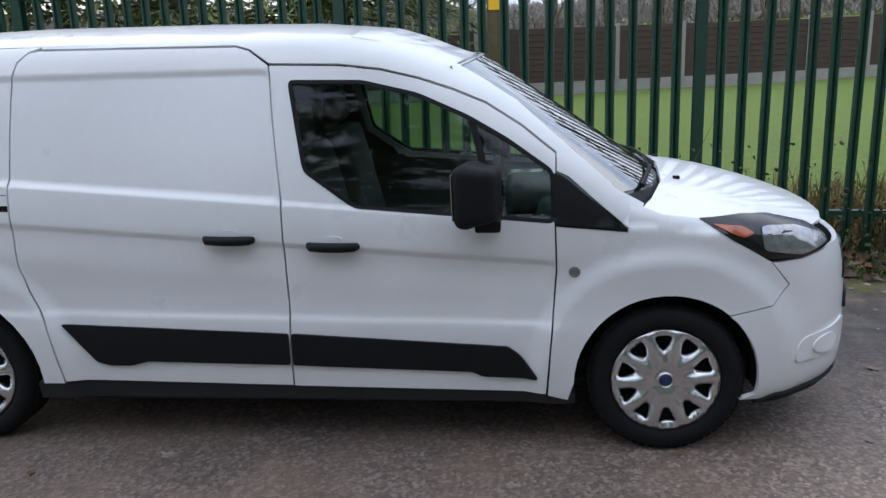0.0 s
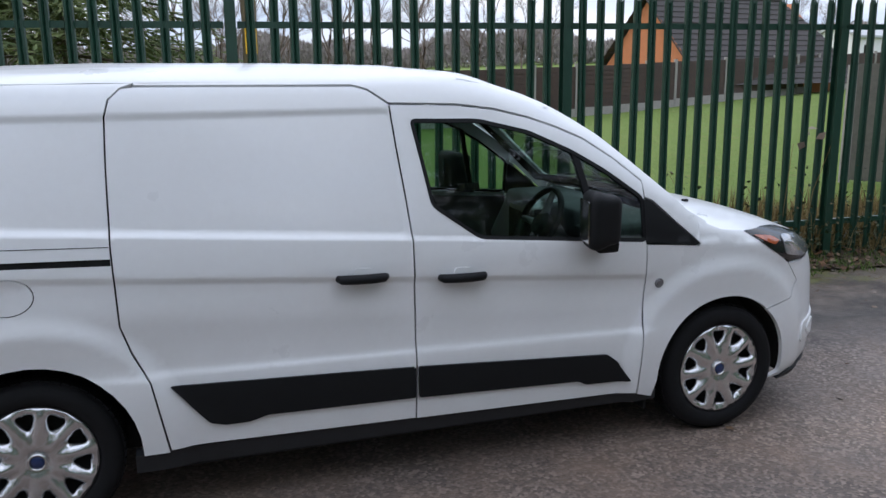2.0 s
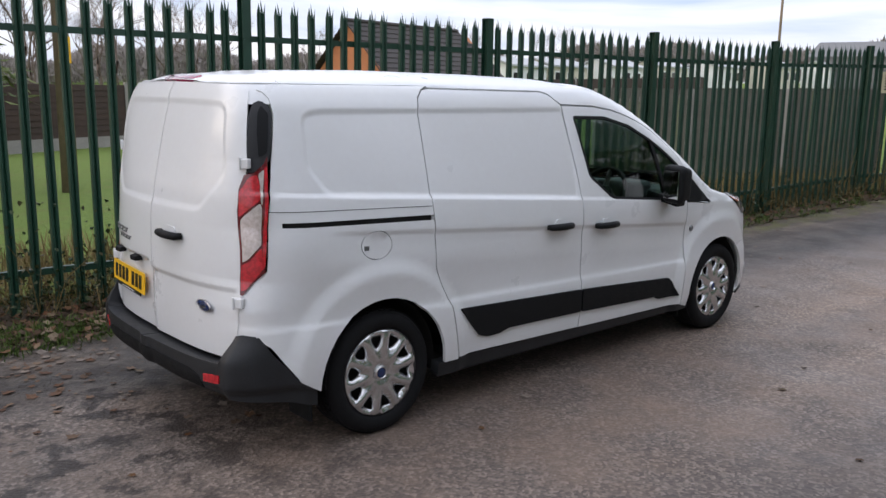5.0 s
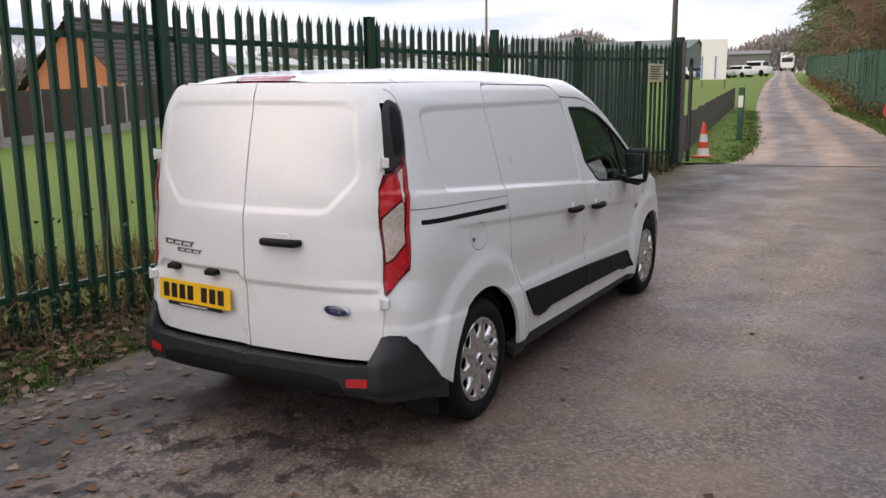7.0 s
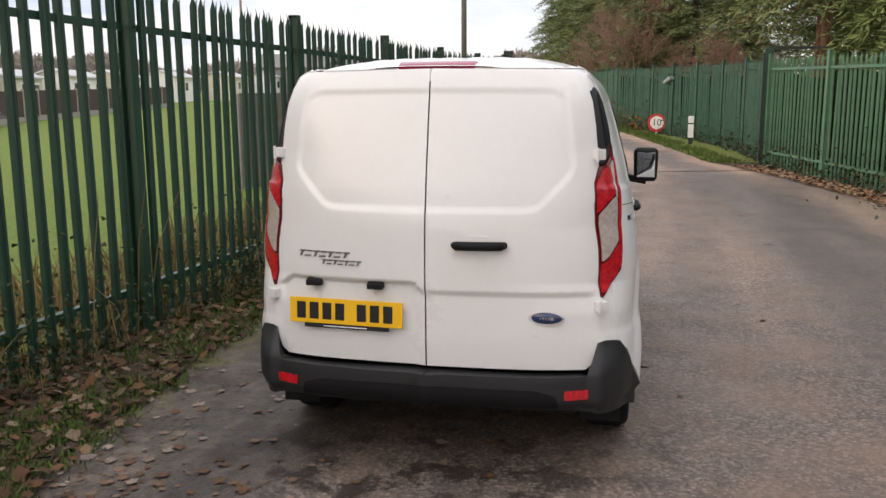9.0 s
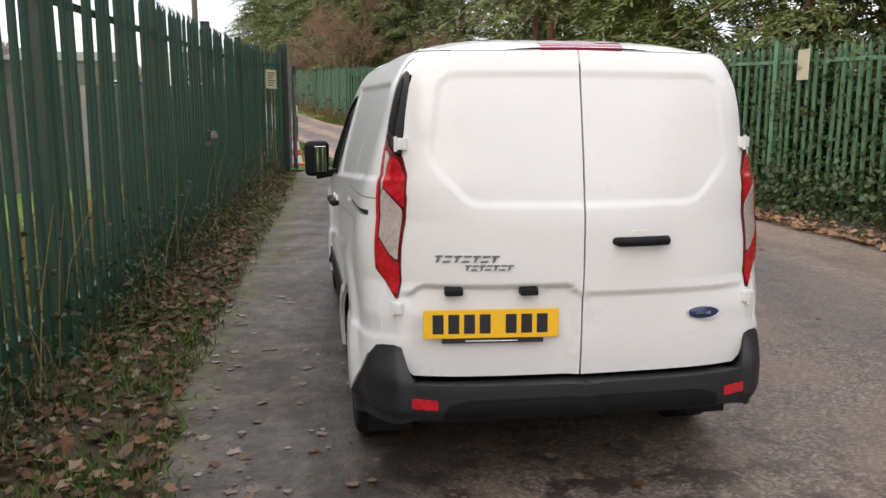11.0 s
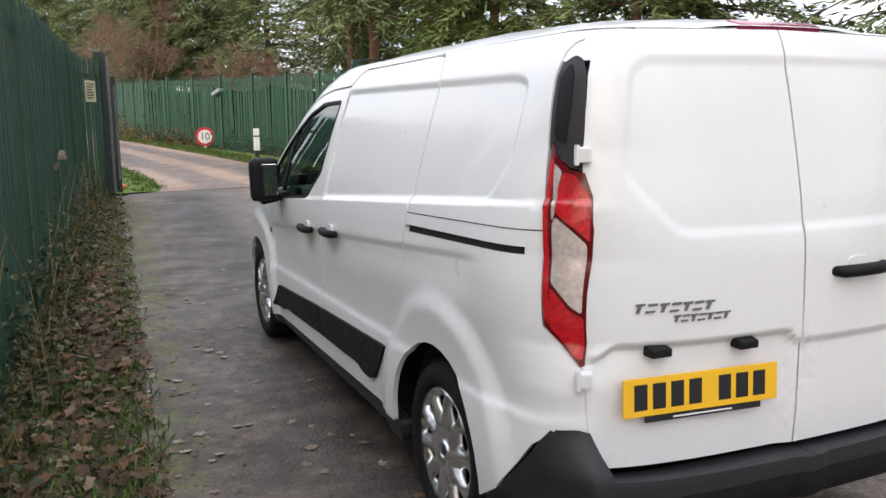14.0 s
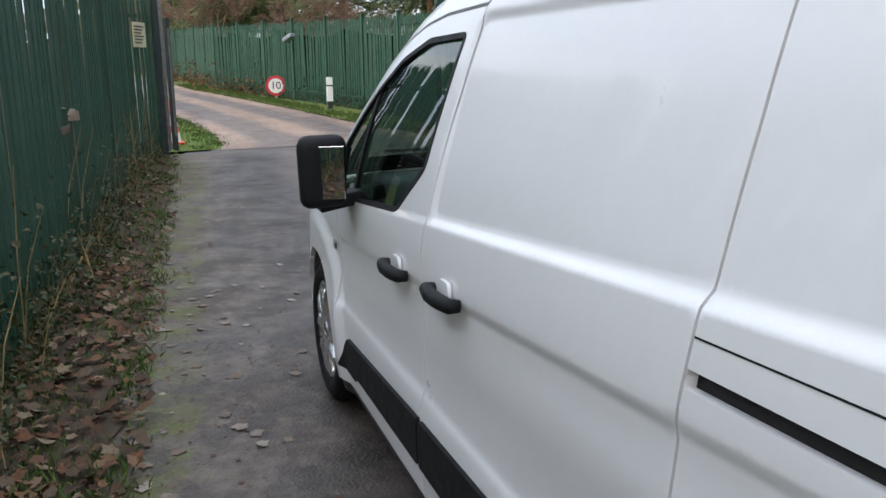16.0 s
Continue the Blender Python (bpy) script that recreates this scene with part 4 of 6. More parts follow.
# backing sheet: near-black colour stands for the shade inside hedge and woodland
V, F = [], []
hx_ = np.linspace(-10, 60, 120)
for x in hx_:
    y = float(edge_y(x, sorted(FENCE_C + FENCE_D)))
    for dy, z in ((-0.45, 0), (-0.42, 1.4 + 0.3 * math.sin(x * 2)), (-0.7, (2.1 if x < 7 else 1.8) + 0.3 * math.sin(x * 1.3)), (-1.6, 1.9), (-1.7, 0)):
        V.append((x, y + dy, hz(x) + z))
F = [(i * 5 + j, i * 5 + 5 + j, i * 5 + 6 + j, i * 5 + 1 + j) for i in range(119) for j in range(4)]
tagged(new("hedge_dark_sheet", mesh_of("hedge_dark_sheet", V, F, simple("hedge_shade", (0.010, 0.016, 0.008), 1.0, var=0.5, scale=14, bump=0.8, spec=0.0))), "near-black backing sheet standing for shade behind the ivy and lane fence", "hedge", kind="stuff")

# ---- things along the lane ----
ORANGE = simple("cone_orange", (0.75, 0.09, 0.03), 0.5, var=0.1)
REFLWHITE = simple("reflective_white", (0.75, 0.74, 0.72), 0.5, var=0.08)
WHITE = simple("white_sign", (0.78, 0.78, 0.76), 0.45, var=0.05)
SIGNRED = simple("sign_red", (0.55, 0.03, 0.04), 0.45, var=0.08)
WOODPOLE = simple("pole_wood", (0.20, 0.15, 0.10), 0.9, var=0.3, scale=6, bump=0.4)
cone = tagged(new("traffic_cone"), "orange and white traffic cone on the grass", "cone")
cone.location = (11.9, 1.26, hz(11.9) + 0.012)
part("cone_base", box(-0.19, -0.19, 0, 0.19, 0.19, 0.04, 0.015), ORANGE, cone)
part("lower_cone", lathe([(0.14, 0.04), (0.115, 0.20)], 20), REFLWHITE, cone, "white sleeve", smooth=True)
part("cone_band", lathe([(0.115, 0.20), (0.095, 0.33)], 20), ORANGE, cone, "", smooth=True)
part("upper_sleeve", lathe([(0.095, 0.33), (0.07, 0.50)], 20), REFLWHITE, cone, "white sleeve", smooth=True)
part("cone_tip", lathe([(0.07, 0.50), (0.035, 0.70), (0.03, 0.74), (0.0, 0.74)], 20), ORANGE, cone, "", smooth=True)

gp = tagged(new("marker_post"), "green wooden marker post with a white panel", "post")
gp.location = (16.4, 1.30, hz(16.4))
part("shaft", box(-0.07, -0.07, -0.05, 0.07, 0.07, 1.36, 0.012), GREEN_B, gp)
part("panel", box(-0.078, -0.06, 0.85, -0.071, 0.06, 1.15), WHITE, gp, "white panel")

sg10 = tagged(new("speed_sign"), "round white sign with a red ring reading 10", "road sign")
sg10.matrix_basis = Matrix.Translation((23.4, -2.08, hz(23.4))) @ Matrix.Rotation(radians(-4), 4, "Z")
part("stake", box(0.01, -0.035, -0.05, 0.06, 0.035, 0.5, 0.004), WHITE, sg10)
disc = Matrix.Translation((0, 0, 0.42)) @ Matrix.Rotation(radians(-90), 4, "Y")
part("red_ring", lathe([(0.0, 0.0), (0.31, 0.0), (0.31, 0.012), (0.225, 0.012)], 36), SIGNRED, sg10, "red ring", disc)
part("white_disc", lathe([(0.0, 0.014), (0.225, 0.014), (0.228, 0.006)], 36), WHITE, sg10, "white disc", disc)
cu = bpy.data.curves.new("numerals", "FONT")
cu.body, cu.size, cu.align_x, cu.align_y, cu.extrude = "10", 0.32, "CENTER", "CENTER", 0.002
cu.materials.append(INK)
num = new("numerals", cu)
num.parent = sg10
num.matrix_basis = Matrix.Translation((-0.018, 0, 0.42)) @ Matrix.Rotation(radians(-90), 4, "Z") @ Matrix.Rotation(radians(90), 4, "X")

bo = tagged(new("marker_bollard"), "white marker bollard with a dark band", "bollard")
bo.location = (18.7, -2.85, hz(18.7))
part("shaft", box(-0.06, -0.06, -0.05, 0.06, 0.06, 0.40, 0.012), RUSTED, bo, "dark base")
part("white_panel", box(-0.075, -0.075, 0.22, 0.075, 0.075, 0.60, 0.01), WHITE, bo)
part("white_top", box(-0.075, -0.075, 0.64, 0.075, 0.075, 0.84, 0.02), WHITE, bo)

fl = tagged(new("flood_light"), "grey floodlight on a bracket of the green fence", "light fitting")
fl.matrix_basis = Matrix.Translation((22.1, -2.32, hz(22.1) + 1.82)) @ Matrix.Rotation(radians(25), 4, "Z")
part("lamp_head", box(-0.30, -0.10, -0.06, 0.14, 0.10, 0.07, 0.03), STEEL, fl, "", Matrix.Rotation(radians(20), 4, "Y"))
part("bracket", tube([(0.05, 0, 0), (0.22, -0.12, -0.06), (0.25, -0.25, -0.08)], 0.03, 8), TRIM, fl)


def pole(x, y, h, r, mat, label, sign=False):
    p = tagged(new("utility_pole"), label, "pole")
    p.location = (x, y, hz(x))
    part("shaft", tube([(0, 0, -0.1), (0, 0, h)], [r, r * 0.75], 12), mat, p, "", smooth=True)
    if sign:
        part("hazard_plate", box(-0.09, -r - 0.02, 2.0, 0.09, -r - 0.008, 2.4), YELLOW, p, "yellow hazard plate")
    else:
        part("cap", box(-0.5, -0.05, h - 0.3, 0.5, 0.05, h - 0.2), mat, p)


pole(21.5, 4.38, 8.5, 0.10, simple("pole_grey", (0.12, 0.11, 0.10), 0.8), "tall slim grey pole beyond the gate")
pole(58, 29, 9.0, 0.12, WOODPOLE, "distant wooden utility pole beside the sheds")
pole(-1.08, 9.9, 8.0, 0.13, WOODPOLE, "wooden telegraph pole with a yellow hazard plate in the field", True)

board = tagged(new("site_sign"), "white site board with blue stripes on two posts", "sign board")
board.matrix_basis = Matrix.Translation((63, 11.6, hz(63) - 0.3)) @ Matrix.Rotation(radians(-4), 4, "Z")
part("panel", box(-0.03, -1.0, 0.95, 0.03, 1.0, 4.05, 0.004), WHITE, board)
for y in (-0.15, 0.9):
    part("blue_stripe", box(-0.037, y - 0.07, 1.0, -0.031, y + 0.07, 2.75), simple("sign_blue", (0.16, 0.25, 0.46), 0.5), board)
for y in (-0.9, 0.9):
    part("leg", box(0.032, y - 0.06, -0.1, 0.12, y + 0.06, 4.0), WOODPOLE, board)

# ---- boarded garden fence across the field ----
BOARDS = simple("brown_boards", (0.060, 0.038, 0.030), 0.85, var=0.35, scale=3, bump=0.4)
GRAVEL = simple("concrete_board", (0.30, 0.28, 0.26), 0.9, var=0.2, scale=5)
bf = tagged(new("garden_fence"), "brown boarded fence on a pale concrete base with concrete posts", "fence")
line = [(-22, 11.5), (0, 18.1), (12.2, 21.7), (19, 25.0), (31, 29.6), (62, 37.5)]
pts = []
for (xa, ya), (xb, yb) in zip(line, line[1:]):
    n = max(1, round(math.hypot(xb - xa, yb - ya) / 1.9))
    pts += [(xa + (xb - xa) * k / n, ya + (yb - ya) * k / n) for k in range(n)]
pts.append(line[-1])
pb = bmesh.new()
prof_ = []
for k in range(9):
    prof_ += [(-0.020, 0.30 + 0.15 * k), (-0.006, 0.30 + 0.15 * k + 0.149)]
prof_ += [(0.015, 1.65), (0.015, 0.30)]
ea = [pb.verts.new((0.0, y, z)) for y, z in prof_]
eb = [pb.verts.new((1.0, y, z)) for y, z in prof_]
for i in range(len(prof_)):
    j = (i + 1) % len(prof_)
    pb.faces.new((ea[i], eb[i], eb[j], ea[j]))
pm = bpy.data.meshes.new("panel")
pb.to_mesh(pm)
pb.free()
pm.materials.append(BOARDS)
gb = bmesh.new()
box(0, -0.03, -0.1, 1.0, 0.03, 0.30, bm=gb)
gm = bpy.data.meshes.new("gravel_board")
gb.to_mesh(gm)
gb.free()
gm.materials.append(GRAVEL)
qb = bmesh.new()
box(-0.05, -0.06, -0.1, 0.05, 0.06, 1.72, bm=qb)
qm = bpy.data.meshes.new("concrete_post")
qb.to_mesh(qm)
qb.free()
qm.materials.append(GRAVEL)
for a, b in zip(pts, pts[1:]):
    L = math.hypot(b[0] - a[0], b[1] - a[1])
    zz0 = hz(a[0])
    m = Matrix.Translation((a[0], a[1], zz0)) @ Matrix.Rotation(math.atan2(b[1] - a[1], b[0] - a[0]), 4, "Z") @ Matrix.Diagonal((L, 1, 1, 1))
    child("panel", pm, bf, "", m)
    child("gravel_board", gm, bf, "", m)
    child("concrete_post", qm, bf, "", Matrix.Translation((a[0], a[1], zz0)))

# grey boarded fence that closes the field near the gate
GREYBOARD = simple("grey_boards", (0.135, 0.125, 0.105), 0.9, var=0.3, scale=3, bump=0.4)
gf = tagged(new("boarded_fence"), "weathered grey boarded fence closing the end of the field", "fence")
V, F = [], []
for k in range(10):
    x0, x1, y = k / 10 + 0.004, (k + 1) / 10 - 0.004, 0.008 * (k % 2)
    n0 = len(V)
    V += [(x, yy, z) for x in (x0, x1) for yy in (y - 0.012, y + 0.012) for z in (0.03, 1.74)]
    F += [tuple(n0 + q for q in f) for f in ((0, 1, 5, 4), (2, 6, 7, 3), (0, 2, 3, 1), (4, 5, 7, 6), (1, 3, 7, 5))]
gp = mesh_of("panel", V, F, GREYBOARD, False)
bd_ = mesh_of("board", [(x, y, z) for x in (0.003, 0.172) for y in (-0.012, 0.012) for z in (0.03, 1.74)], [(0, 1, 5, 4), (2, 6, 7, 3), (0, 2, 3, 1), (4, 5, 7, 6), (1, 3, 7, 5)], GREYBOARD, False)
g0, g1 = (7.2, 6.0), (10.2, 2.0)
gn = 3
for k in range(gn):
    a, b = [(g0[0] + (g1[0] - g0[0]) * t / gn, g0[1] + (g1[1] - g0[1]) * t / gn) for t in (k, k + 1)]
    L = math.hypot(b[0] - a[0], b[1] - a[1])
    turn = Matrix.Rotation(math.atan2(b[1] - a[1], b[0] - a[0]), 4, "Z")
    for q in range(int(L / 0.175)):
        child("board", bd_, gf, "", Matrix.Translation((a[0], a[1], hz(a[0]))) @ turn @ Matrix.Translation((0.05 + 0.175 * q, 0.008 * (q % 2), 0)))
    child("post", qm, gf, "", Matrix.Translation((a[0], a[1], hz(a[0]))))

# low boarded fence along the lawn beyond the gate
lf = tagged(new("low_fence"), "low weathered boarded fence beside the lawn", "fence")
lowline = [(10.7, 1.66), (13.6, 1.96), (18.0, 2.55), (24.0, 3.32), (33.5, 4.55)]
for (xa, ya), (xb, yb) in zip(lowline, lowline[1:]):
    n = max(1, round(math.hypot(xb - xa, yb - ya) / 2.0))
    for k in range(n):
        a, b = [(xa + (xb - xa) * t / n, ya + (yb - ya) * t / n) for t in (k, k + 1)]
        L = math.hypot(b[0] - a[0], b[1] - a[1])
        child("panel", gp, lf, "", Matrix.Translation((a[0], a[1], hz(a[0]))) @ Matrix.Rotation(math.atan2(b[1] - a[1], b[0] - a[0]), 4, "Z") @ Matrix.Diagonal((L, 1, 0.52, 1)))

# ---- house ----
RENDER_ = simple("orange_brick", (0.50, 0.19, 0.085), 0.9, var=0.12, scale=4, bump=0.3)
TILES = simple("dark_tiles", (0.050, 0.043, 0.040), 0.85, var=0.35, scale=2)
house = tagged(new("bungalow"), "orange brick bungalow with a dark tiled roof behind the fence", "house")
hm = Matrix.Translation((17.6, 28.6, hz(17.6))) @ Matrix.Rotation(radians(11), 4, "Z")
house.matrix_basis = hm
HL, HW, EV, RD = 9.0, 2.75, 1.95, 4.35
bm = bmesh.new()
pr = [(-HW, 0), (HW, 0), (HW, EV - 0.6), (0, RD - 0.12), (-HW, EV - 0.6)]
A_ = [bm.verts.new((0, y, z)) for y, z in pr]
B_ = [bm.verts.new((HL, y, z)) for y, z in pr]
bm.faces.new(A_)
bm.faces.new(B_[::-1])
for i in range(5):
    bm.faces.new((A_[i], B_[i], B_[(i + 1) % 5], A_[(i + 1) % 5]))
bmesh.ops.recalc_face_normals(bm, faces=bm.faces)
part("wall", bm, RENDER_, house)
for sg in (-1, 1):
    rf_ = part("roof", box(-0.35, -0.02, -0.06, HL + 0.3, 0.0, 0.0), TILES, house)
    bm = bmesh.new()
    n = 16
    rows_ = []
    for k in range(n):
        for t, dz in ((k / n, 0.05), ((k + 1) / n, 0.0)):
            y, z = sg * (HW + 0.95) * (1 - t), EV - 1.36 + (RD - EV + 1.36) * t
            cut = max(0, t - 0.55) * 2.5
            rows_.append((bm.verts.new((-0.3, y, z + dz)), bm.verts.new((HL + 0.3 - cut, y, z + dz))))
    for (a0, a1), (b0, b1) in zip(rows_, rows_[1:]):
        bm.faces.new((a0, a1, b1, b0))
    bm.to_mesh(rf_.data)
    bm.free()
part("ridge", tube([(-0.3, 0, RD + 0.02), (HL - 0.8, 0, RD + 0.02)], 0.10, 8), TILES, house)
part("bargeboard", box(-0.36, -0.02, 0, -0.3, 0.02, 4.4), TILES, house, "", Matrix.Translation((0, -HW - 0.3, EV - 0.75)) @ Matrix.Rotation(math.atan2(-(HW + 0.3), RD - EV + 0.75), 4, "X"))

# ---- park homes, sheds, vehicles in the distance ----
CREAM = simple("cream_cladding", (0.62, 0.58, 0.48), 0.7, var=0.1, scale=2)
PALEGREY = simple("pale_roof", (0.45, 0.46, 0.46), 0.7, var=0.1, scale=2)
SHEDGREEN = simple("green_sheeting", (0.10, 0.12, 0.09), 0.7, var=0.15, scale=1)
SHEDGREY = simple("grey_sheeting", (0.16, 0.16, 0.16), 0.7, var=0.15, scale=1)


def gabled(name, x, y, ang, L, W, eave, ridge, wall, roof_mat, label, cat, windows=0, z=None):
    b = tagged(new(name), label, cat)
    b.matrix_basis = Matrix.Translation((x, y, hz(x) if z is None else z)) @ Matrix.Rotation(radians(ang), 4, "Z")
    bm = box(-L / 2, -W / 2, -0.3, L / 2, W / 2, eave)
    part("wall", bm, wall, b)
    bm = bmesh.new()
    o = 0.25
    P = [(-W / 2 - o, eave - 0.05), (0, ridge), (W / 2 + o, eave - 0.05), (W / 2 + o, eave + 0.1), (0, ridge + 0.15), (-W / 2 - o, eave + 0.1)]
    A2 = [bm.verts.new((-L / 2 - o, yy, zz)) for yy, zz in P]
    B2 = [bm.verts.new((L / 2 + o, yy, zz)) for yy, zz in P]
    bm.faces.new(A2)
    bm.faces.new(B2[::-1])
    for i in range(6):
        bm.faces.new((A2[i], B2[i], B2[(i + 1) % 6], A2[(i + 1) % 6]))
    bmesh.ops.recalc_face_normals(bm, faces=bm.faces)
    part("roof", bm, roof_mat, b)
    bm = bmesh.new()
    v = [bm.verts.new(c) for c in ((-L / 2, -W / 2, eave - 0.05), (-L / 2, W / 2, eave - 0.05), (-L / 2, 0, ridge))]
    bm.faces.new(v)
    v = [bm.verts.new(c) for c in ((L / 2, -W / 2, eave - 0.05), (L / 2, W / 2, eave - 0.05), (L / 2, 0, ridge))]
    bm.faces.new(v)
    part("gable", bm, wall, b)
    for k in range(windows):
        xx = -L / 2 + L * (k + 0.5) / windows
        w = part("window", box(xx - 0.55, -W / 2 - 0.04, eave * 0.42, xx + 0.55, -W / 2 + 0.02, eave * 0.85), WHITE, b)
        part("pane", box(xx - 0.45, -W / 2 - 0.05, eave * 0.47, xx + 0.45, -W / 2 - 0.041, eave * 0.80), GLOSSBLACK, w)
    return b


for k, (x, y, a) in enumerate(((44, 44, 20), (52, 46.5, 16), (61, 47, 14), (70, 48, 12), (79, 47, 10), (88, 45, 8), (97, 43, 6))):
    gabled("park_home", x, y, a, 7.6, 3.2, 2.5, 3.1, CREAM if k % 2 else WHITE, PALEGREY, "pale single-storey park home behind the garden fence", "cabin", 3)
gabled("warehouse", 112, 30.5, 96, 13, 22, 3.4, 4.9, SHEDGREEN, SHEDGREEN, "dull green sheeted warehouse with a low roof", "warehouse")
gabled("warehouse", 100, 40.5, 100, 9, 9, 3.6, 5.4, SHEDGREY, SHEDGREY, "grey sheeted shed with a pitched roof", "warehouse")
gabled("warehouse", 140, 21.8, 96, 6, 5, 3.0, 3.5, SHEDGREY, SHEDGREY, "low dark industrial shed", "warehouse")


def parked_car(x, y, ang, mat, label, tall=1.0):
    c = tagged(new("parked_car"), label, "car")
    c.matrix_basis = Matrix.Translation((x, y, hz(x))) @ Matrix.Rotation(radians(ang), 4, "Z") @ Matrix.Diagonal((1, 1, tall, 1))
    bm = box(-2.1, -0.86, 0.25, 2.1, 0.86, 0.92, 0.12, 2)
    part("body", bm, mat, c, "", smooth=True)
    bm = box(-1.5, -0.76, 0.88, 1.1, 0.76, 1.48, 0.10, 2)
    for v in bm.verts:
        if v.co.z > 1.2:
            v.co.x *= 0.72
            v.co.y *= 0.88
    cab = part("cabin", bm, mat, c, "", smooth=True)
    for yy in (-0.755, 0.755):
        part("side_window", box(-1.15, yy - 0.02, 1.0, 0.8, yy + 0.02, 1.34, 0.01), GLOSSBLACK, cab)
    part("rear_window", box(-1.56, -0.62, 1.0, -1.40, 0.62, 1.34, 0.01), GLOSSBLACK, cab)
    for xx in (-1.3, 1.3):
        for yy in (-0.80, 0.80):
            part("car_wheel", lathe([(0.0, 0.1), (0.31, 0.1), (0.32, 0.05), (0.32, -0.05), (0.31, -0.1), (0, -0.1)], 18), RUBBER, c, "", Matrix.Translation((xx, yy, 0.31)) @ Matrix.Rotation(radians(90), 4, "X"))


CARSILVER = simple("car_silver", (0.5, 0.5, 0.51), 0.3, metal=0.4)
CARBLUE = simple("car_blue", (0.05, 0.09, 0.18), 0.3)
for x, y, a, mt, lb, tl in ((109, 17.9, 60, WHITE, "white hatchback parked beside the lane", 1.0), (105, 19.8, 85, CARSILVER, "silver car parked beside the lane", 1.0), (102, 21.5, 95, CARBLUE, "dark blue car parked beside the lane", 1.0), (113, 16.6, 75, WHITE, "white van parked beside the lane", 1.35), (158, 21.9, 10, CARSILVER, "silver car far up the lane", 1.0), (100, 23.5, 90, WHITE, "white car parked by the sheds", 1.0)):
    parked_car(x, y, a, mt, lb, tl)
truck = tagged(new("box_truck"), "white box lorry far up the lane", "lorry")
truck.matrix_basis = Matrix.Translation((168, 19.6, hz(168))) @ Matrix.Rotation(radians(7), 4, "Z")
part("load_box", box(-1.5, -1.2, 0.9, 4.5, 1.2, 3.4, 0.05), WHITE, truck)
part("cab", box(-3.4, -1.1, 0.5, -1.6, 1.1, 2.7, 0.15), WHITE, truck)
part("cab_window", box(-3.44, -0.95, 1.6, -3.36, 0.95, 2.4), GLOSSBLACK, truck)
for xx in (-2.6, 0.2, 3.2):
    for yy in (-1.0, 1.0):
        part("truck_wheel", lathe([(0.0, 0.15), (0.46, 0.15), (0.48, 0), (0.46, -0.15), (0, -0.15)], 18), RUBBER, truck, "", Matrix.Translation((xx, yy, 0.48)) @ Matrix.Rotation(radians(90), 4, "X"))

# ---- the van ----
# x forward from the front axle, y to the van's left, z up from the road
ZW = [(0.15, 0.815), (0.22, 0.830), (0.3, 0.842), (0.42, 0.850), (0.54, 0.851), (0.62, 0.843), (0.68, 0.841), (0.75, 0.844), (0.9, 0.856), (1.0, 0.853), (1.1, 0.838), (1.2, 0.818),
      (1.3, 0.793), (1.4, 0.765), (1.5, 0.736), (1.6, 0.703), (1.66, 0.680), (1.70, 0.655), (1.72, 0.645), (1.735, 0.631), (1.75, 0.605), (1.77, 0.553), (1.79, 0.46), (1.81, 0.2)]
FRONT = [(0.15, 0.74), (0.25, 0.86), (0.3, 0.875), (0.4, 0.875), (0.55, 0.87), (0.7, 0.865), (0.8, 0.84), (0.88, 0.78), (0.94, 0.66), (1.0, 0.42), (1.06, 0.12), (1.12, 0.0), (1.3, -0.26), (1.5, -0.56), (1.62, -0.78), (1.70, -0.98), (1.77, -1.2)]
REAR = [(0.15, 3.79), (0.3, 3.84), (0.6, 3.858), (0.9, 3.856), (1.1, 3.849), (1.25, 3.828), (1.4, 3.797), (1.55, 3.762), (1.66, 3.732), (1.74, 3.698), (1.77, 3.67), (1.81, 3.60)]
HUB_F, HUB_R, HUB_Z, TYRE_R = 0.0, -3.075, 0.318, 0.318
RECESS = rounded([(-3.345, 1.617), (-3.44, 1.597), (-3.462, 1.36), (-3.36, 1.222), (-2.74, 1.178), (-1.575, 1.088), (-1.60, 1.617)], 0.05)
REAR_RECESS = rounded([(-0.2, 1.655), (0.51, 1.648), (0.560, 1.61), (0.600, 1.32), (0.45, 1.158), (-0.2, 1.150)], 0.045)


def lut(table, z):
    a = np.array(table)
    # softened table look-up
    return sum(np.interp(z + d, a[:, 0], a[:, 1]) * w for d, w in ((-0.03, 0.25), (0, 0.5), (0.03, 0.25)))


def sstep(a, b, v):
    t = np.clip((v - a) / (b - a), 0, 1)
    return t * t * (3 - 2 * t)


def half_width(x, z, creases=True):
    w = lut(ZW, z)
    belt = 1.086 - 0.078 * (x + 1.6)
    w = w + 0.009 * sstep(belt + 0.016, belt - 0.008, z)
    swage = belt - 0.16
    u = swage - z
    w = w - 0.010 * sstep(-0.008, 0.026, u) * (1 - sstep(0.045, 0.18, u)) * sstep(-0.36, -0.50, x) * sstep(-3.45, -3.2, x)
    low = 0.60 + 0.022 * (x + 1.6) * -1
    w = w + 0.010 * sstep(low + 0.02, low - 0.02, z) * sstep(-0.36, -0.50, x)
    for cx in (HUB_F, HUB_R):
        r = np.hypot(x - cx, z - HUB_Z)
        w = w + 0.026 * (1 - sstep(0.50, 0.60, r)) * sstep(1.02, 0.80, z)
    if not creases:
        return w
    P = np.c_[np.ravel(x), np.ravel(z)]
    sd = edge_dist(RECESS, P) * np.where(inside(RECESS, P), 1, -1)
    w = w - 0.010 * sstep(-0.010, 0.026, sd).reshape(np.shape(w))
    return w


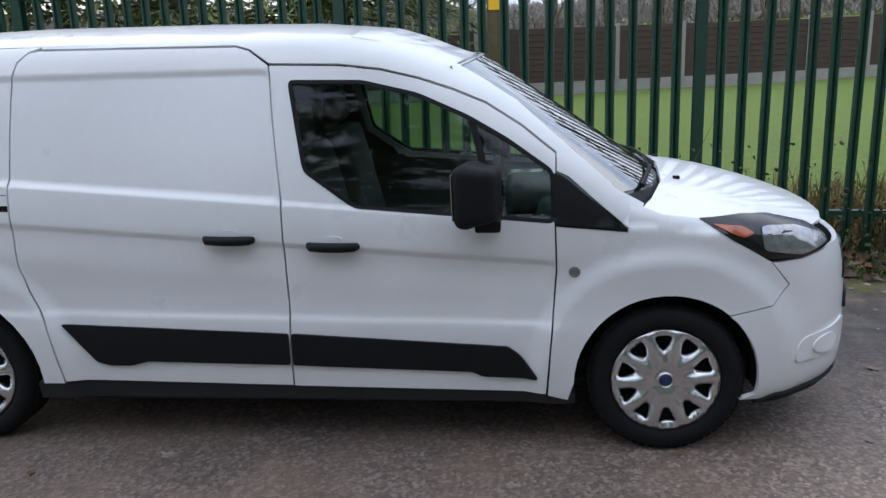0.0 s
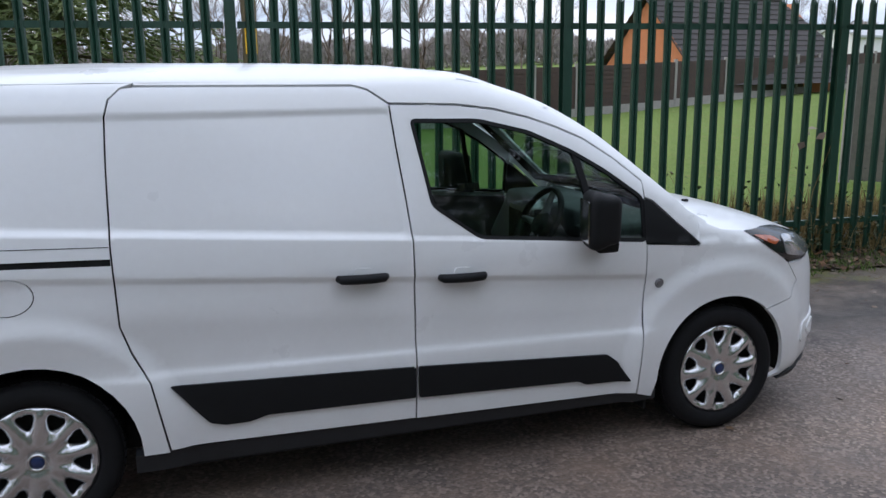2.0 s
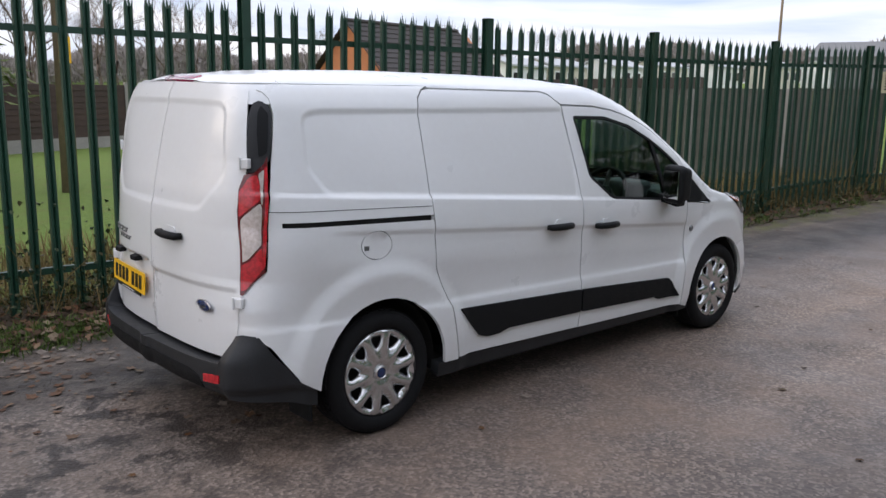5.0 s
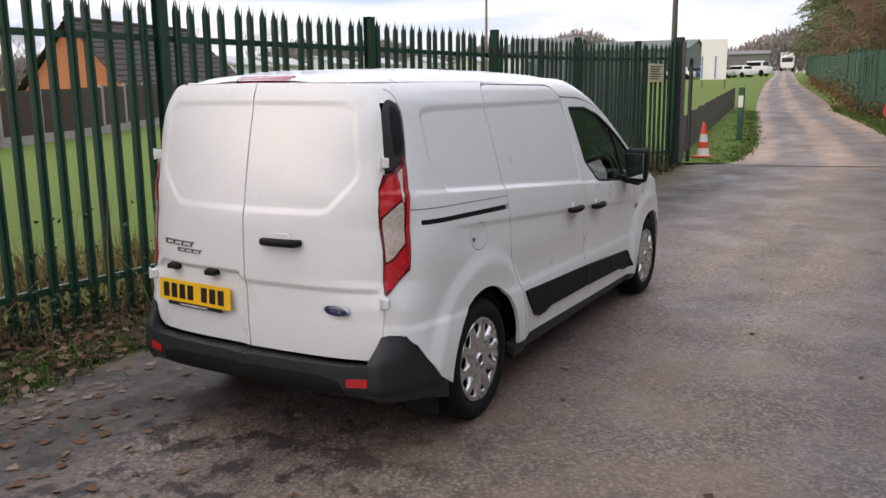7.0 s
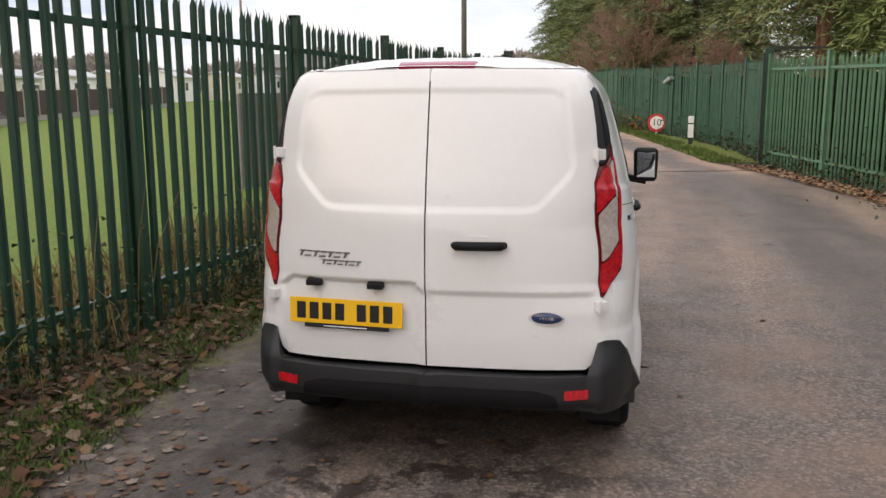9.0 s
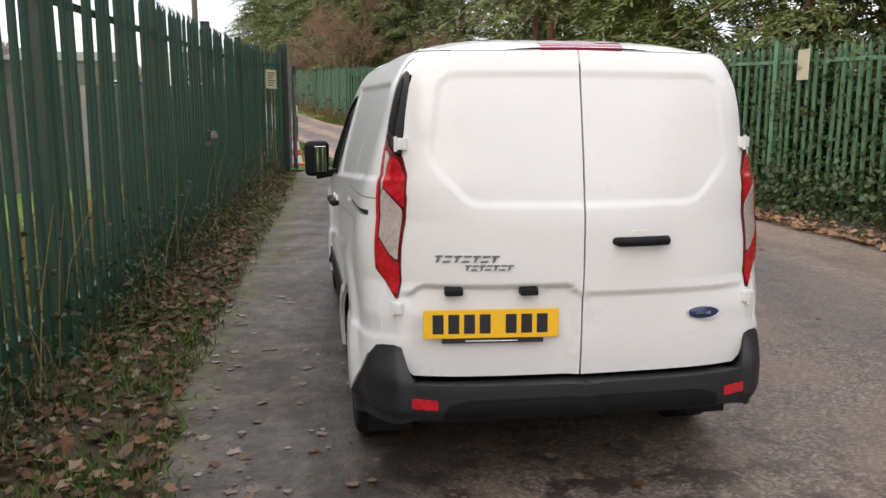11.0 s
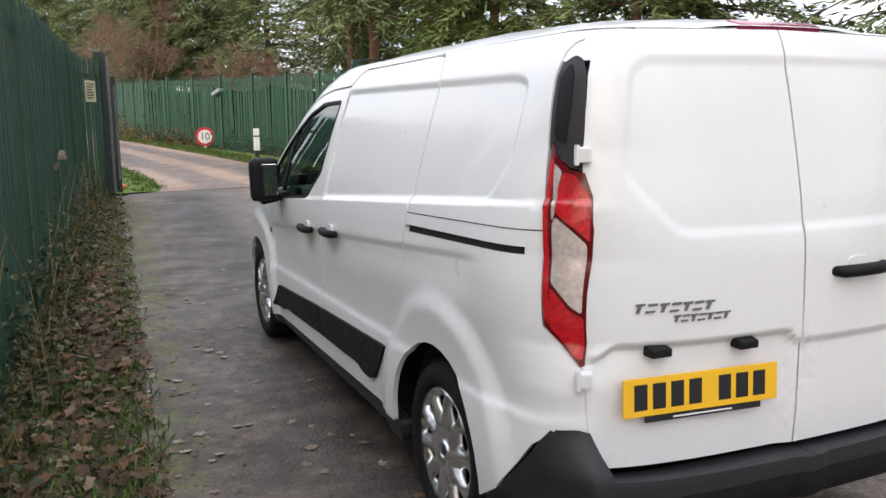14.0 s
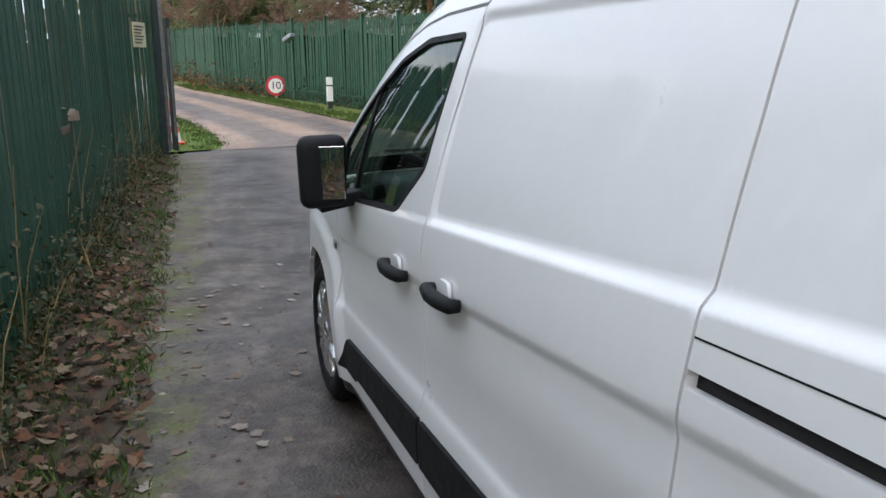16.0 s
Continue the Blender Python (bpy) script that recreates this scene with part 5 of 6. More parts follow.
def plan_front(z):
    f = lut(FRONT, z)
    x0 = f - np.interp(z, [0.8, 1.1], [1.05, 0.62])
    return f, x0




def nose_power(z):
    return np.interp(z, [0.9, 1.15], [3.0, 4.5])


def tail_power(z):
    return np.interp(z, [0.72, 0.86, 1.1, 1.25, 1.4, 1.6], [4.2, 3.3, 3.2, 3.7, 4.2, 6.0])



def side_point(x, z, creases=True):
    """A point of the right or left flank at x, z: gives (x, half width, z)."""
    x, z = np.asarray(x, float), np.asarray(z, float)
    w = half_width(x, z, creases)
    f, x0 = plan_front(z)
    t = np.clip((x - x0) / (f - x0), 0, 0.995)
    n = nose_power(z)
    w = w * (1 - t ** n) ** (1 / n)
    r, r0 = -lut(REAR, z), -3.36
    t = np.clip((r0 - x) / (r0 - r), 0, 0.995)
    n = tail_power(z)
    return np.stack([x, w * (1 - t ** n) ** (1 / n), z], -1)


XC = -3.70


def rear_point(y, z):
    """A point of the back at y, z."""
    y, z = np.asarray(y, float), np.asarray(z, float)
    w = half_width(np.full_like(z, -3.6), z)
    r, r0 = -lut(REAR, z), -3.36
    t = np.clip(np.abs(y) / w, 0, 0.999)
    n = tail_power(z)
    x = r0 - (r0 - r) * (1 - t ** n) ** (1 / n)
    # crown of the back, upper panel recess, lower step
    x = x - 0.018 * np.clip(1 - (y / 0.70) ** 2, 0, 1)
    P = np.c_[np.abs(np.ravel(y)), np.ravel(z)]
    sd = edge_dist(REAR_RECESS, P) * np.where(inside(REAR_RECESS, P), 1, -1)
    x = x + 0.0075 * sstep(-0.012, 0.024, sd).reshape(x.shape)
    plate = sstep(0.015, 0.07, y)
    line = 0.822 + 0.034 * plate * sstep(0.68, 0.62, y)
    x = x + (0.012 + 0.014 * plate) * sstep(line + 0.006, line - 0.022, z) * sstep(0.72, 0.66, np.abs(y))
    return np.stack([x, y, z], -1)


def corner_point(a, z):
    """Runs from the flank (a = x) round the rear corner to the back; past XC a counts on in y."""
    a, z = np.asarray(a, float), np.asarray(z, float)
    s = side_point(np.maximum(a, XC), z)
    yc = side_point(np.full_like(z, XC), z)[..., 1]
    y = yc - np.maximum(0, XC - a)
    b = rear_point(y, z)
    off = rear_point(yc, z)[..., 0] - XC
    b[..., 0] -= off * np.exp(-np.maximum(0, XC - a) * 14)
    return np.where((a > XC)[..., None], s, b)


def rear_a(y, z):
    """The corner coordinate of a point y, z on the back."""
    return XC - (float(side_point(np.array([XC]), np.array([z]))[0, 1]) - abs(y))


def front_point(a, z):
    """From the flank round the front corner to the middle of the nose."""
    a, z = np.asarray(a, float), np.asarray(z, float)
    f, x0 = plan_front(z)
    ac = f - 0.26
    s = side_point(np.minimum(a, ac), z)
    yc = side_point(ac, z)[..., 1]
    w = half_width(ac, z)
    y = np.maximum(0.0, yc - np.maximum(0, a - ac))
    n = nose_power(z)
    x = x0 + (f - x0) * (1 - np.clip(y / w, 0, 1) ** n) ** (1 / n)
    off = x0 + (f - x0) * (1 - np.clip(yc / w, 0, 1) ** n) ** (1 / n) - ac
    return np.where((a <= ac)[..., None], s, np.stack([x - off * np.exp(-np.maximum(0, a - ac) * 12), y, z], -1))


def ROOF_Z(x, y):
    """Height of the roof skin."""
    top = np.interp(x, [-3.705, -3.67, -3.6, -3.3, -2.8, -2.0, -1.5, -1.2, -1.0, -0.9, -0.76], [1.741, 1.757, 1.776, 1.800, 1.812, 1.806, 1.793, 1.765, 1.715, 1.682, 1.622])
    return top


def skin(name, outline, surf, mat, parent, label="", mirror=False, holes=(), res=0.05, extra=(), gap=0.0035, rim=0.02, lift=0.0, rim_holes=True):
    """One panel: a polygon laid on a surface of the body, with its edges turned in."""
    outline = inset(outline, gap) if gap else outline
    V, F = fill(outline, holes, res, extra)
    h = 4e-3
    P = surf(V[:, 0], V[:, 1])
    du = surf(V[:, 0] + h, V[:, 1]) - surf(V[:, 0] - h, V[:, 1])
    dv = surf(V[:, 0], V[:, 1] + h) - surf(V[:, 0], V[:, 1] - h)
    N = np.cross(du, dv)
    N /= np.linalg.norm(N, axis=1)[:, None] + 1e-12
    out = P - np.array([-1.6, 0, 0.8])
    N *= np.where((N * out).sum(1) < 0, -1, 1)[:, None]
    P = P + N * lift
    # face winding must follow the outward normal
    T = np.array(F)
    flip = (np.cross(P[T[:, 1]] - P[T[:, 0]], P[T[:, 2]] - P[T[:, 0]]) * N[T[:, 0]]).sum() < 0
    F = [t[::-1] for t in F] if flip else F
    if rim:
        count = {}
        for t in F:
            for a, b in zip(t, t[1:] + t[:1]):
                count[(a, b)] = 1
        bd = [(a, b) for a, b in count if (b, a) not in count]
        idx = {}
        P, N = list(P), list(N)
        n0 = len(P)
        extra_v, extra_n = [], []
        for a, b in bd:
            side = np.cross(P[b] - P[a], N[a])
            for q in (a, b):
                if q not in idx:
                    idx[q] = n0 + len(extra_v)
                    extra_v += [P[q], P[q] - N[q] * rim]
                    extra_n += [side * 0, side * 0]
                for k in (0, 1):
                    extra_n[idx[q] - n0 + k] = extra_n[idx[q] - n0 + k] + side
        N = N + [v / (np.linalg.norm(v) + 1e-9) for v in extra_n]
        P = P + extra_v
        F = F + [(idx[b], idx[a], idx[a] + 1, idx[b] + 1) for a, b in bd]
    P = np.array(P)
    if mirror:
        P = P * np.array([1, -1, 1])
        F = [t[::-1] for t in F]
    N = np.array(N) * (np.array([1, -1, 1]) if mirror else 1)
    me = mesh_of(name, P, F, mat)
    me.normals_split_custom_set_from_vertices([tuple(v) for v in N])
    return child(name, me, parent, label)


def ring_pts(poly, ds, step=0.02, closed=True):
    """Points beside a crease, so that it stays crisp."""
    out = []
    for d in ds:
        out += dense(inset(poly, d) if abs(d) > 1e-6 else poly, step, closed)
    return out


def arch(cx, r, a0, a1, n=18):
    return [(cx + r * math.cos(radians(a0 + (a1 - a0) * i / n)), HUB_Z + r * math.sin(radians(a0 + (a1 - a0) * i / n))) for i in range(n + 1)]


def stripes(x0, x1):
    """Points along the belt, swage and lower crease lines."""
    out = []
    for x in np.arange(x0, x1, 0.02):
        b = 1.086 - 0.078 * (x + 1.6)
        out += [(x, b + d) for d in (0.02, 0.010, 0.0, -0.012)] + [(x, b - 0.16 + d) for d in (0.008, 0.0, -0.013, -0.028)]
        out += [(x, 0.60 - 0.022 * (x + 1.6) + d) for d in (0.02, 0.0, -0.02)]
    return out


van = tagged(new("panel_van"), "white long panel van parked on the worn asphalt lane", "van")

DOOR = [(-1.567, 0.287), (-0.489, 0.268), (-0.47, 0.502), (-0.447, 0.796), (-0.452, 0.983), (-0.446, 1.262), (-0.58, 1.37), (-0.723, 1.462), (-0.86, 1.52), (-0.995, 1.566), (-1.15, 1.604), (-1.321, 1.626), (-1.616, 1.636), (-1.602, 1.45), (-1.565, 1.088), (-1.561, 0.601)]
WIN = rounded([(-1.536, 1.574), (-1.226, 1.566), (-0.995, 1.510), (-0.791, 1.418), (-0.634, 1.326), (-0.455, 1.198), (-0.452, 0.992), (-1.265, 1.062), (-1.472, 1.21)], 0.03)
SLIDE = [(-2.586, 0.31), (-2.64, 0.598), (-2.70, 0.72), (-2.735, 0.825), (-2.745, 1.129), (-2.741, 1.421), (-2.734, 1.611), (-2.715, 1.675), (-2.67, 1.716), (-2.62, 1.722), (-1.76, 1.712), (-1.70, 1.695), (-1.616, 1.636), (-1.602, 1.45), (-1.565, 1.088), (-1.561, 0.601), (-1.567, 0.289)]
ARCH_F = arch(HUB_F, 0.374, 50, 180)
ARCH_R = arch(HUB_R, 0.385, 0, 180)
FENDER = [(-0.40, 0.235), (-0.487, 0.262), (-0.47, 0.502), (-0.447, 0.796), (-0.452, 0.983), (-0.171, 0.958), (-0.16, 1.075), (-0.03, 1.022), (0.106, 1.003), (0.25, 0.915), (0.41, 0.812), (0.49, 0.71), (0.42, 0.635)] + ARCH_F
QUARTER = ([(-2.69, 0.30), (-2.586, 0.30)] + SLIDE[1:9] + [(-2.62, 1.735), (-3.45, 1.735), (-3.56, 1.735), (-3.63, 1.706), (-3.602, 1.694), (-3.584, 1.667), (-3.580, 1.60), (-3.622, 1.40), (-3.662, 1.17), (-3.684, 0.908), (-3.73, 0.86), (-3.735, 0.600), (-3.69, 0.56), (-3.57, 0.385), (-3.49, 0.335)] + ARCH_R[::-1])
MOULD_D = rounded([(-1.557, 0.532), (-0.645, 0.478), (-0.595, 0.44), (-0.522, 0.338), (-0.754, 0.345), (-0.794, 0.366), (-1.557, 0.392)], 0.012)
MOULD_S = rounded([(-1.571, 0.532), (-2.575, 0.573), (-2.43, 0.402), (-2.37, 0.386), (-2.275, 0.386), (-2.198, 0.406), (-1.571, 0.393)], 0.012)
BELT_PTS = ring_pts(RECESS, (-0.013, -0.005, 0.003, 0.011, 0.019, 0.028), 0.018)

def door_handle(x, z, mirror, parent):
    """Black pull bar with a body-coloured cup above it."""
    y = float(side_point(np.array([x]), np.array([z]))[0, 1])
    sg = -1 if mirror else 1
    bm = bmesh.new()
    tube([(x - 0.10, sg * (y + 0.004), z + 0.002), (x - 0.088, sg * (y + 0.026), z + 0.001), (x - 0.03, sg * (y + 0.036), z), (x + 0.03, sg * (y + 0.036), z - 0.001), (x + 0.088, sg * (y + 0.026), z - 0.002), (x + 0.10, sg * (y + 0.004), z - 0.003)], [0.015, 0.019, 0.020, 0.020, 0.019, 0.015], 10, bm)
    h = part("handle", bm, TRIM, parent, "black plastic pull handle", smooth=True)
    cup = rounded([(x - 0.045, z + 0.0), (x + 0.045, z - 0.003), (x + 0.04, z + 0.038), (x - 0.035, z + 0.041)], 0.02)
    skin("handle_cup", cup, side_point, PAINT, h, "", mirror, res=0.03, rim=0.010, lift=0.013, gap=0)
    return h


def flank(mirror):
    """All panels of one flank. mirror: the van's right side."""
    sg = -1 if mirror else 1
    door = skin("front_door", DOOR, side_point, PAINT, van, "", mirror, holes=[WIN], res=0.025, extra=stripes(-1.55, -0.46))
    skin("window_seal", WIN, side_point, TRIM, door, "black window seal", mirror, holes=[inset(WIN, 0.016)], gap=0, lift=0.002, rim=0.012)
    pane = skin("window_pane", inset(WIN, 0.014), side_point, WINDOW, door, "tinted cab side window", mirror, gap=0, lift=-0.008, rim=0)
    pane.visible_shadow = False
    skin("window_bar", [(-0.80, 1.424), (-0.765, 1.405), (-0.668, 1.012), (-0.70, 1.014)], side_point, TRIM, door, "", mirror, gap=0, lift=-0.003, rim=0.02, res=0.03)
    skin("side_moulding", MOULD_D, side_point, TRIM, door, "black rubbing strip", mirror, gap=0, lift=0.013, rim=0.016, res=0.04)
    skin("mirror_sail", rounded([(-0.458, 0.992), (-0.458, 1.19), (-0.42, 1.175), (-0.30, 1.075), (-0.165, 0.962)], 0.01), side_point, TRIM, van, "black corner cover", mirror, gap=0, lift=0.006, rim=0.03, res=0.04)
    door_handle(-1.354, 0.912, mirror, door)
    slide = skin("sliding_door", SLIDE, side_point, PAINT, van, "", mirror, res=0.025, extra=stripes(-2.7, -1.57) + BELT_PTS)
    skin("side_moulding", MOULD_S, side_point, TRIM, slide, "black rubbing strip", mirror, gap=0, lift=0.013, rim=0.016, res=0.04)
    door_handle(-1.79, 0.943, mirror, slide)
    fen = skin("front_wing", FENDER, lambda a, z: front_point(a, z), PAINT, van, "", mirror, res=0.025, extra=ring_pts(arch(0, 0.55, 20, 180), (0, 0.03, -0.03), 0.03, False))
    x, z = -0.375, 0.792
    y = float(side_point(np.array([x]), np.array([z]))[0, 1])
    bm = lathe([(0.0, 0.006), (0.012, 0.006), (0.014, 0.003), (0.02, 0.005), (0.024, 0.0)], 20)
    part("side_repeater", bm, CHROMEGREY, fen, "small round grey side repeater", Matrix.Translation((x, sg * y, z)) @ Matrix.Rotation(radians(-90 * sg), 4, "X"))
    rail = [(-2.748, 1.092), (-2.748, 1.066), (-3.61, 1.100), (-3.61, 1.122)]
    holes = [rail]
    fuel = [(-3.113 + 0.09 * math.cos(2 * math.pi * i / 28), 0.975 + 0.066 * math.sin(2 * math.pi * i / 28)) for i in range(28)]
    if mirror:
        holes.append(inset(fuel, -0.004))
    q = skin("rear_quarter", QUARTER, corner_point, PAINT, van, "", mirror, holes=holes, res=0.025, extra=stripes(-3.6, -2.72) + BELT_PTS + ring_pts(arch(HUB_R, 0.55, 0, 180), (0, 0.03, -0.03), 0.03, False))
    skin("slide_rail", inset(rail, -0.01), side_point, DARK, q, "dark sliding-door rail", mirror, gap=0, lift=-0.022, rim=0)
    # fine seam above the rail
    skin("seam_line", [(-3.66, 1.1715), (-2.75, 1.1345), (-2.75, 1.1375), (-3.66, 1.1745)], corner_point, TRIM, q, "", mirror, gap=0, lift=0.0012, rim=0)
    if mirror:
        skin("fuel_flap", fuel, side_point, PAINT, q, "round fuel filler flap", mirror, gap=0, rim=0.01, lift=0.001)
        skin("finger_notch", [(-3.19, 0.955), (-3.165, 0.955), (-3.16, 0.975), (-3.19, 0.978)], side_point, CHROMEGREY, q, "", mirror, gap=0, lift=0.003, rim=0.003)
    # upper body side above the doors
    cant = [(-3.50, 1.735), (-2.62, 1.735), (-2.62, 1.727), (-1.76, 1.717), (-1.70, 1.70), (-1.616, 1.642), (-1.321, 1.632), (-1.15, 1.610), (-0.995, 1.572), (-0.86, 1.526), (-0.723, 1.468), (-0.58, 1.376), (-0.446, 1.268), (-0.446, 1.195), (-0.40, 1.175), (-0.30, 1.085), (-0.16, 0.965), (-0.10, 1.06), (-0.20, 1.115)]
    up = [(-0.30, 1.205), (-0.44, 1.325), (-0.60, 1.465), (-0.735, 1.552), (-0.84, 1.612), (-0.95, 1.660), (-1.10, 1.708), (-1.3, 1.744), (-1.7, 1.752), (-2.6, 1.752), (-3.50, 1.752)]
    skin("roof_side_rail", cant + up, side_point, PAINT, van, "", mirror, gap=0.001, res=0.04)
    # rear roof corner
    def rc(y, z):
        return (rear_a(y, z), z)
    skin("roof_corner", [(-3.45, 1.70), (-3.572, 1.645), (-3.66, 1.645), rc(0.62, 1.645), rc(0.40, 1.69), rc(0.40, 1.746), (-3.66, 1.746), (-3.45, 1.746)], corner_point, PAINT, van, "", mirror, gap=0.0, res=0.02, lift=-0.004, rim=0)
    # headlamp
    lamp = rounded([(0.106, 1.000), (0.25, 0.905), (0.398, 0.822), (0.54, 0.812), (0.675, 0.838), (0.68, 0.875), (0.60, 0.93), (0.40, 0.978), (0.25, 0.995)], 0.015)
    hl = skin("headlamp", lamp, front_point, GLOSSBLACK, van, "black-bezel headlamp", mirror, gap=0.001, lift=0.002, res=0.03)
    skin("indicator", rounded([(0.16, 0.975), (0.24, 0.935), (0.29, 0.918), (0.33, 0.932), (0.28, 0.958)], 0.010), front_point, AMBERLENS, hl, "amber indicator lens", mirror, gap=0, lift=0.006, rim=0.004, res=0.03)
    skin("lens", rounded([(0.37, 0.862), (0.54, 0.826), (0.66, 0.85), (0.645, 0.885), (0.50, 0.932), (0.36, 0.950)], 0.02), front_point, HEADLENS, hl, "clear main lens", mirror, gap=0, lift=0.006, rim=0.004, res=0.03)
    # front bumper half and its lamp recess
    bump_f = [(0.30, 0.23)] + arch(HUB_F, 0.374, -10, 50, 8) + [(0.42, 0.635), (0.49, 0.71), (0.41, 0.808), (0.54, 0.808), (0.68, 0.832), (1.35, 0.825), (1.35, 0.25), (0.6, 0.21)]
    fb = skin("front_bumper", bump_f, front_point, PAINT, van, "", mirror, res=0.045, gap=0.002)
    skin("fog_recess", rounded([(0.52, 0.37), (0.80, 0.37), (0.83, 0.50), (0.55, 0.47)], 0.04), front_point, PAINT, fb, "", mirror, gap=0, lift=0.008, rim=0.012, res=0.03)
    skin("fog_lamp_cover", [(0.665 + 0.055 * math.cos(i * 0.3142), 0.425 + 0.04 * math.sin(i * 0.3142)) for i in range(20)], front_point, WHITEPLASTIC, fb, "round white fog lamp blank", mirror, gap=0, lift=0.014, rim=0.006, res=0.02)
    skin("front_lip", [(0.36, 0.215), (0.9, 0.215), (1.35, 0.225), (1.35, 0.255), (0.9, 0.25), (0.45, 0.245)], front_point, TRIM, fb, "", mirror, gap=0, lift=0.012, rim=0.02)
    skin("bumper_strip", [(0.84, 0.52), (1.35, 0.52), (1.35, 0.60), (0.86, 0.58)], front_point, TRIM, fb, "black bumper insert", mirror, gap=0, lift=0.012, rim=0.02)
    skin("grille", [(0.80, 0.66), (1.35, 0.66), (1.35, 0.815), (0.83, 0.80)], front_point, GLOSSBLACK, fb, "black front grille", mirror, gap=0, lift=0.006, rim=0.01)
    # sill
    skin("sill", [(-2.72, 0.222), (-0.37, 0.215), (-0.37, 0.262), (-0.49, 0.262), (-1.56, 0.283), (-2.58, 0.30), (-2.72, 0.30)], side_point, BUMPER, van, "dark grey sill", mirror, gap=0, lift=-0.012, rim=0.06)
    # lining behind the gaps
    skin("inner_shell", [(-3.55, 0.64), (-3.47, 0.70), (-2.68, 0.70), (-2.6, 0.3), (-0.50, 0.28), (-0.46, 0.97), (-1.27, 1.03), (-1.50, 1.2), (-1.58, 1.60), (-1.64, 1.70), (-3.45, 1.72), (-3.50, 1.64)], lambda a, z: side_point(a, z, False), DARK, van, "", mirror, gap=0, lift=-0.042, rim=0, res=0.08)
    skin("wing_lining", [(-0.48, 0.70), (-0.44, 0.97), (-0.15, 0.94), (0.1, 0.96), (0.45, 0.80), (0.45, 0.66), (0.2, 0.72)], side_point, DARK, van, "", mirror, gap=0, lift=-0.03, rim=0, res=0.08)
    # black upper corner cover, tail lamp
    def ra(y, z):
        return (rear_a(y, z), z)
    cover = rounded([(-3.584, 1.60), (-3.624, 1.398), (-3.648, 1.386), ra(0.715, 1.347), ra(0.690, 1.345), ra(0.682, 1.40), ra(0.672, 1.50), ra(0.656, 1.60), ra(0.642, 1.648), (-3.625, 1.662), (-3.590, 1.640)], 0.010, 3)
    cc = skin("corner_cover", cover, corner_point, BUMPER, van, "dark grey upper rear corner trim", mirror, gap=0, lift=-0.003, res=0.02, rim=0.01)
    skin("cover_panel", rounded([(-3.600, 1.60), (-3.632, 1.43), ra(0.722, 1.41), ra(0.704, 1.52), ra(0.686, 1.605), (-3.625, 1.640)], 0.012, 3), corner_point, TRIM, cc, "smooth black inner panel", mirror, gap=0, lift=0.0, res=0.02, rim=0.003)
    tl = [(-3.632, 1.42), (-3.664, 1.17), (-3.686, 0.905), ra(0.722, 0.795), ra(0.710, 0.80), ra(0.696, 1.00), ra(0.675, 1.18), ra(0.672, 1.27), ra(0.685, 1.335), ra(0.714, 1.343), (-3.652, 1.382)]
    lampb = skin("tail_lamp", tl, corner_point, DARKRED, van, "tall red tail lamp cluster", mirror, gap=0.001, lift=0.005, res=0.02)

    def lp(t, z):
        left = np.interp(z, [0.905, 1.17, 1.40], [-3.686, -3.664, -3.634])
        right = rear_a(float(np.interp(z, [0.80, 1.0, 1.18, 1.27, 1.335], [0.710, 0.696, 0.675, 0.672, 0.685])), z)
        return (left + (right - left) * t, z)
    for nm, pl, mt, lb in (
            ("outer_strip", [lp(0.02, 1.375), lp(0.02, 0.93), lp(0.16, 0.91), lp(0.16, 1.365)], REDLENS, "red outer lens strip"),
            ("clear_strip", [lp(0.17, 1.36), lp(0.42, 1.336), lp(0.27, 1.29), lp(0.23, 1.225), lp(0.17, 1.20)], CLEARLENS, "clear upper lens"),
            ("brake_lens", [lp(0.46, 1.335), lp(0.72, 1.328), lp(0.94, 1.25), lp(0.94, 1.145), lp(0.24, 1.225), lp(0.28, 1.29)], REDLENS, "bright red brake lens"),
            ("reverse_lens", [lp(0.17, 1.19), lp(0.23, 1.214), lp(0.88, 1.138), lp(0.88, 0.945), lp(0.60, 0.965), lp(0.17, 1.03)], CLEARLENS, "clear reversing and indicator lens"),
            ("fog_lens", [lp(0.15, 1.018), lp(0.58, 0.952), lp(0.94, 0.932), lp(0.94, 0.815), lp(0.72, 0.825), lp(0.15, 0.905)], REDLENS, "red lower lens")):
        skin(nm, rounded(pl, 0.010), corner_point, mt, lampb, lb, mirror, gap=0, lift=0.0085, rim=0.004, res=0.012)
    # strip of body under the lamp, between quarter and door
    skin("lower_pillar", [(-3.686, 0.905), ra(0.722, 0.797), ra(0.690, 0.79), ra(0.690, 0.60), (-3.735, 0.60)], corner_point, PAINT, van, "", mirror, gap=0, res=0.02, lift=-0.003)
    # hinges
    for hz, hy in ((1.385, 0.682), (0.765, 0.708)):
        p = rear_point(np.array([hy]), np.array([hz]))[0]
        hb = box(-0.020, -0.022, -0.022, 0.012, 0.026, 0.022, 0.005)
        h = part("hinge", hb, PAINT, van, "white exposed rear door hinge", Matrix.Translation((p[0] - 0.004, sg * (hy + 0.008), hz)) @ Matrix.Rotation(radians(-32 * sg), 4, "Z"))
        part("hinge_pin", tube([(-0.020, 0.018, -0.028), (-0.020, 0.018, 0.028)], 0.007, 8), PAINT, h)
    # mud flaps
    for hx in (HUB_F, HUB_R):
        bm = box(hx - 0.405, sg * 0.72 - 0.09, 0.15, hx - 0.388, sg * 0.72 + 0.095, 0.40, 0.004)
        part("mud_flap", bm, TRIM, van, "black rubber mud flap")
        liner = bmesh.new()
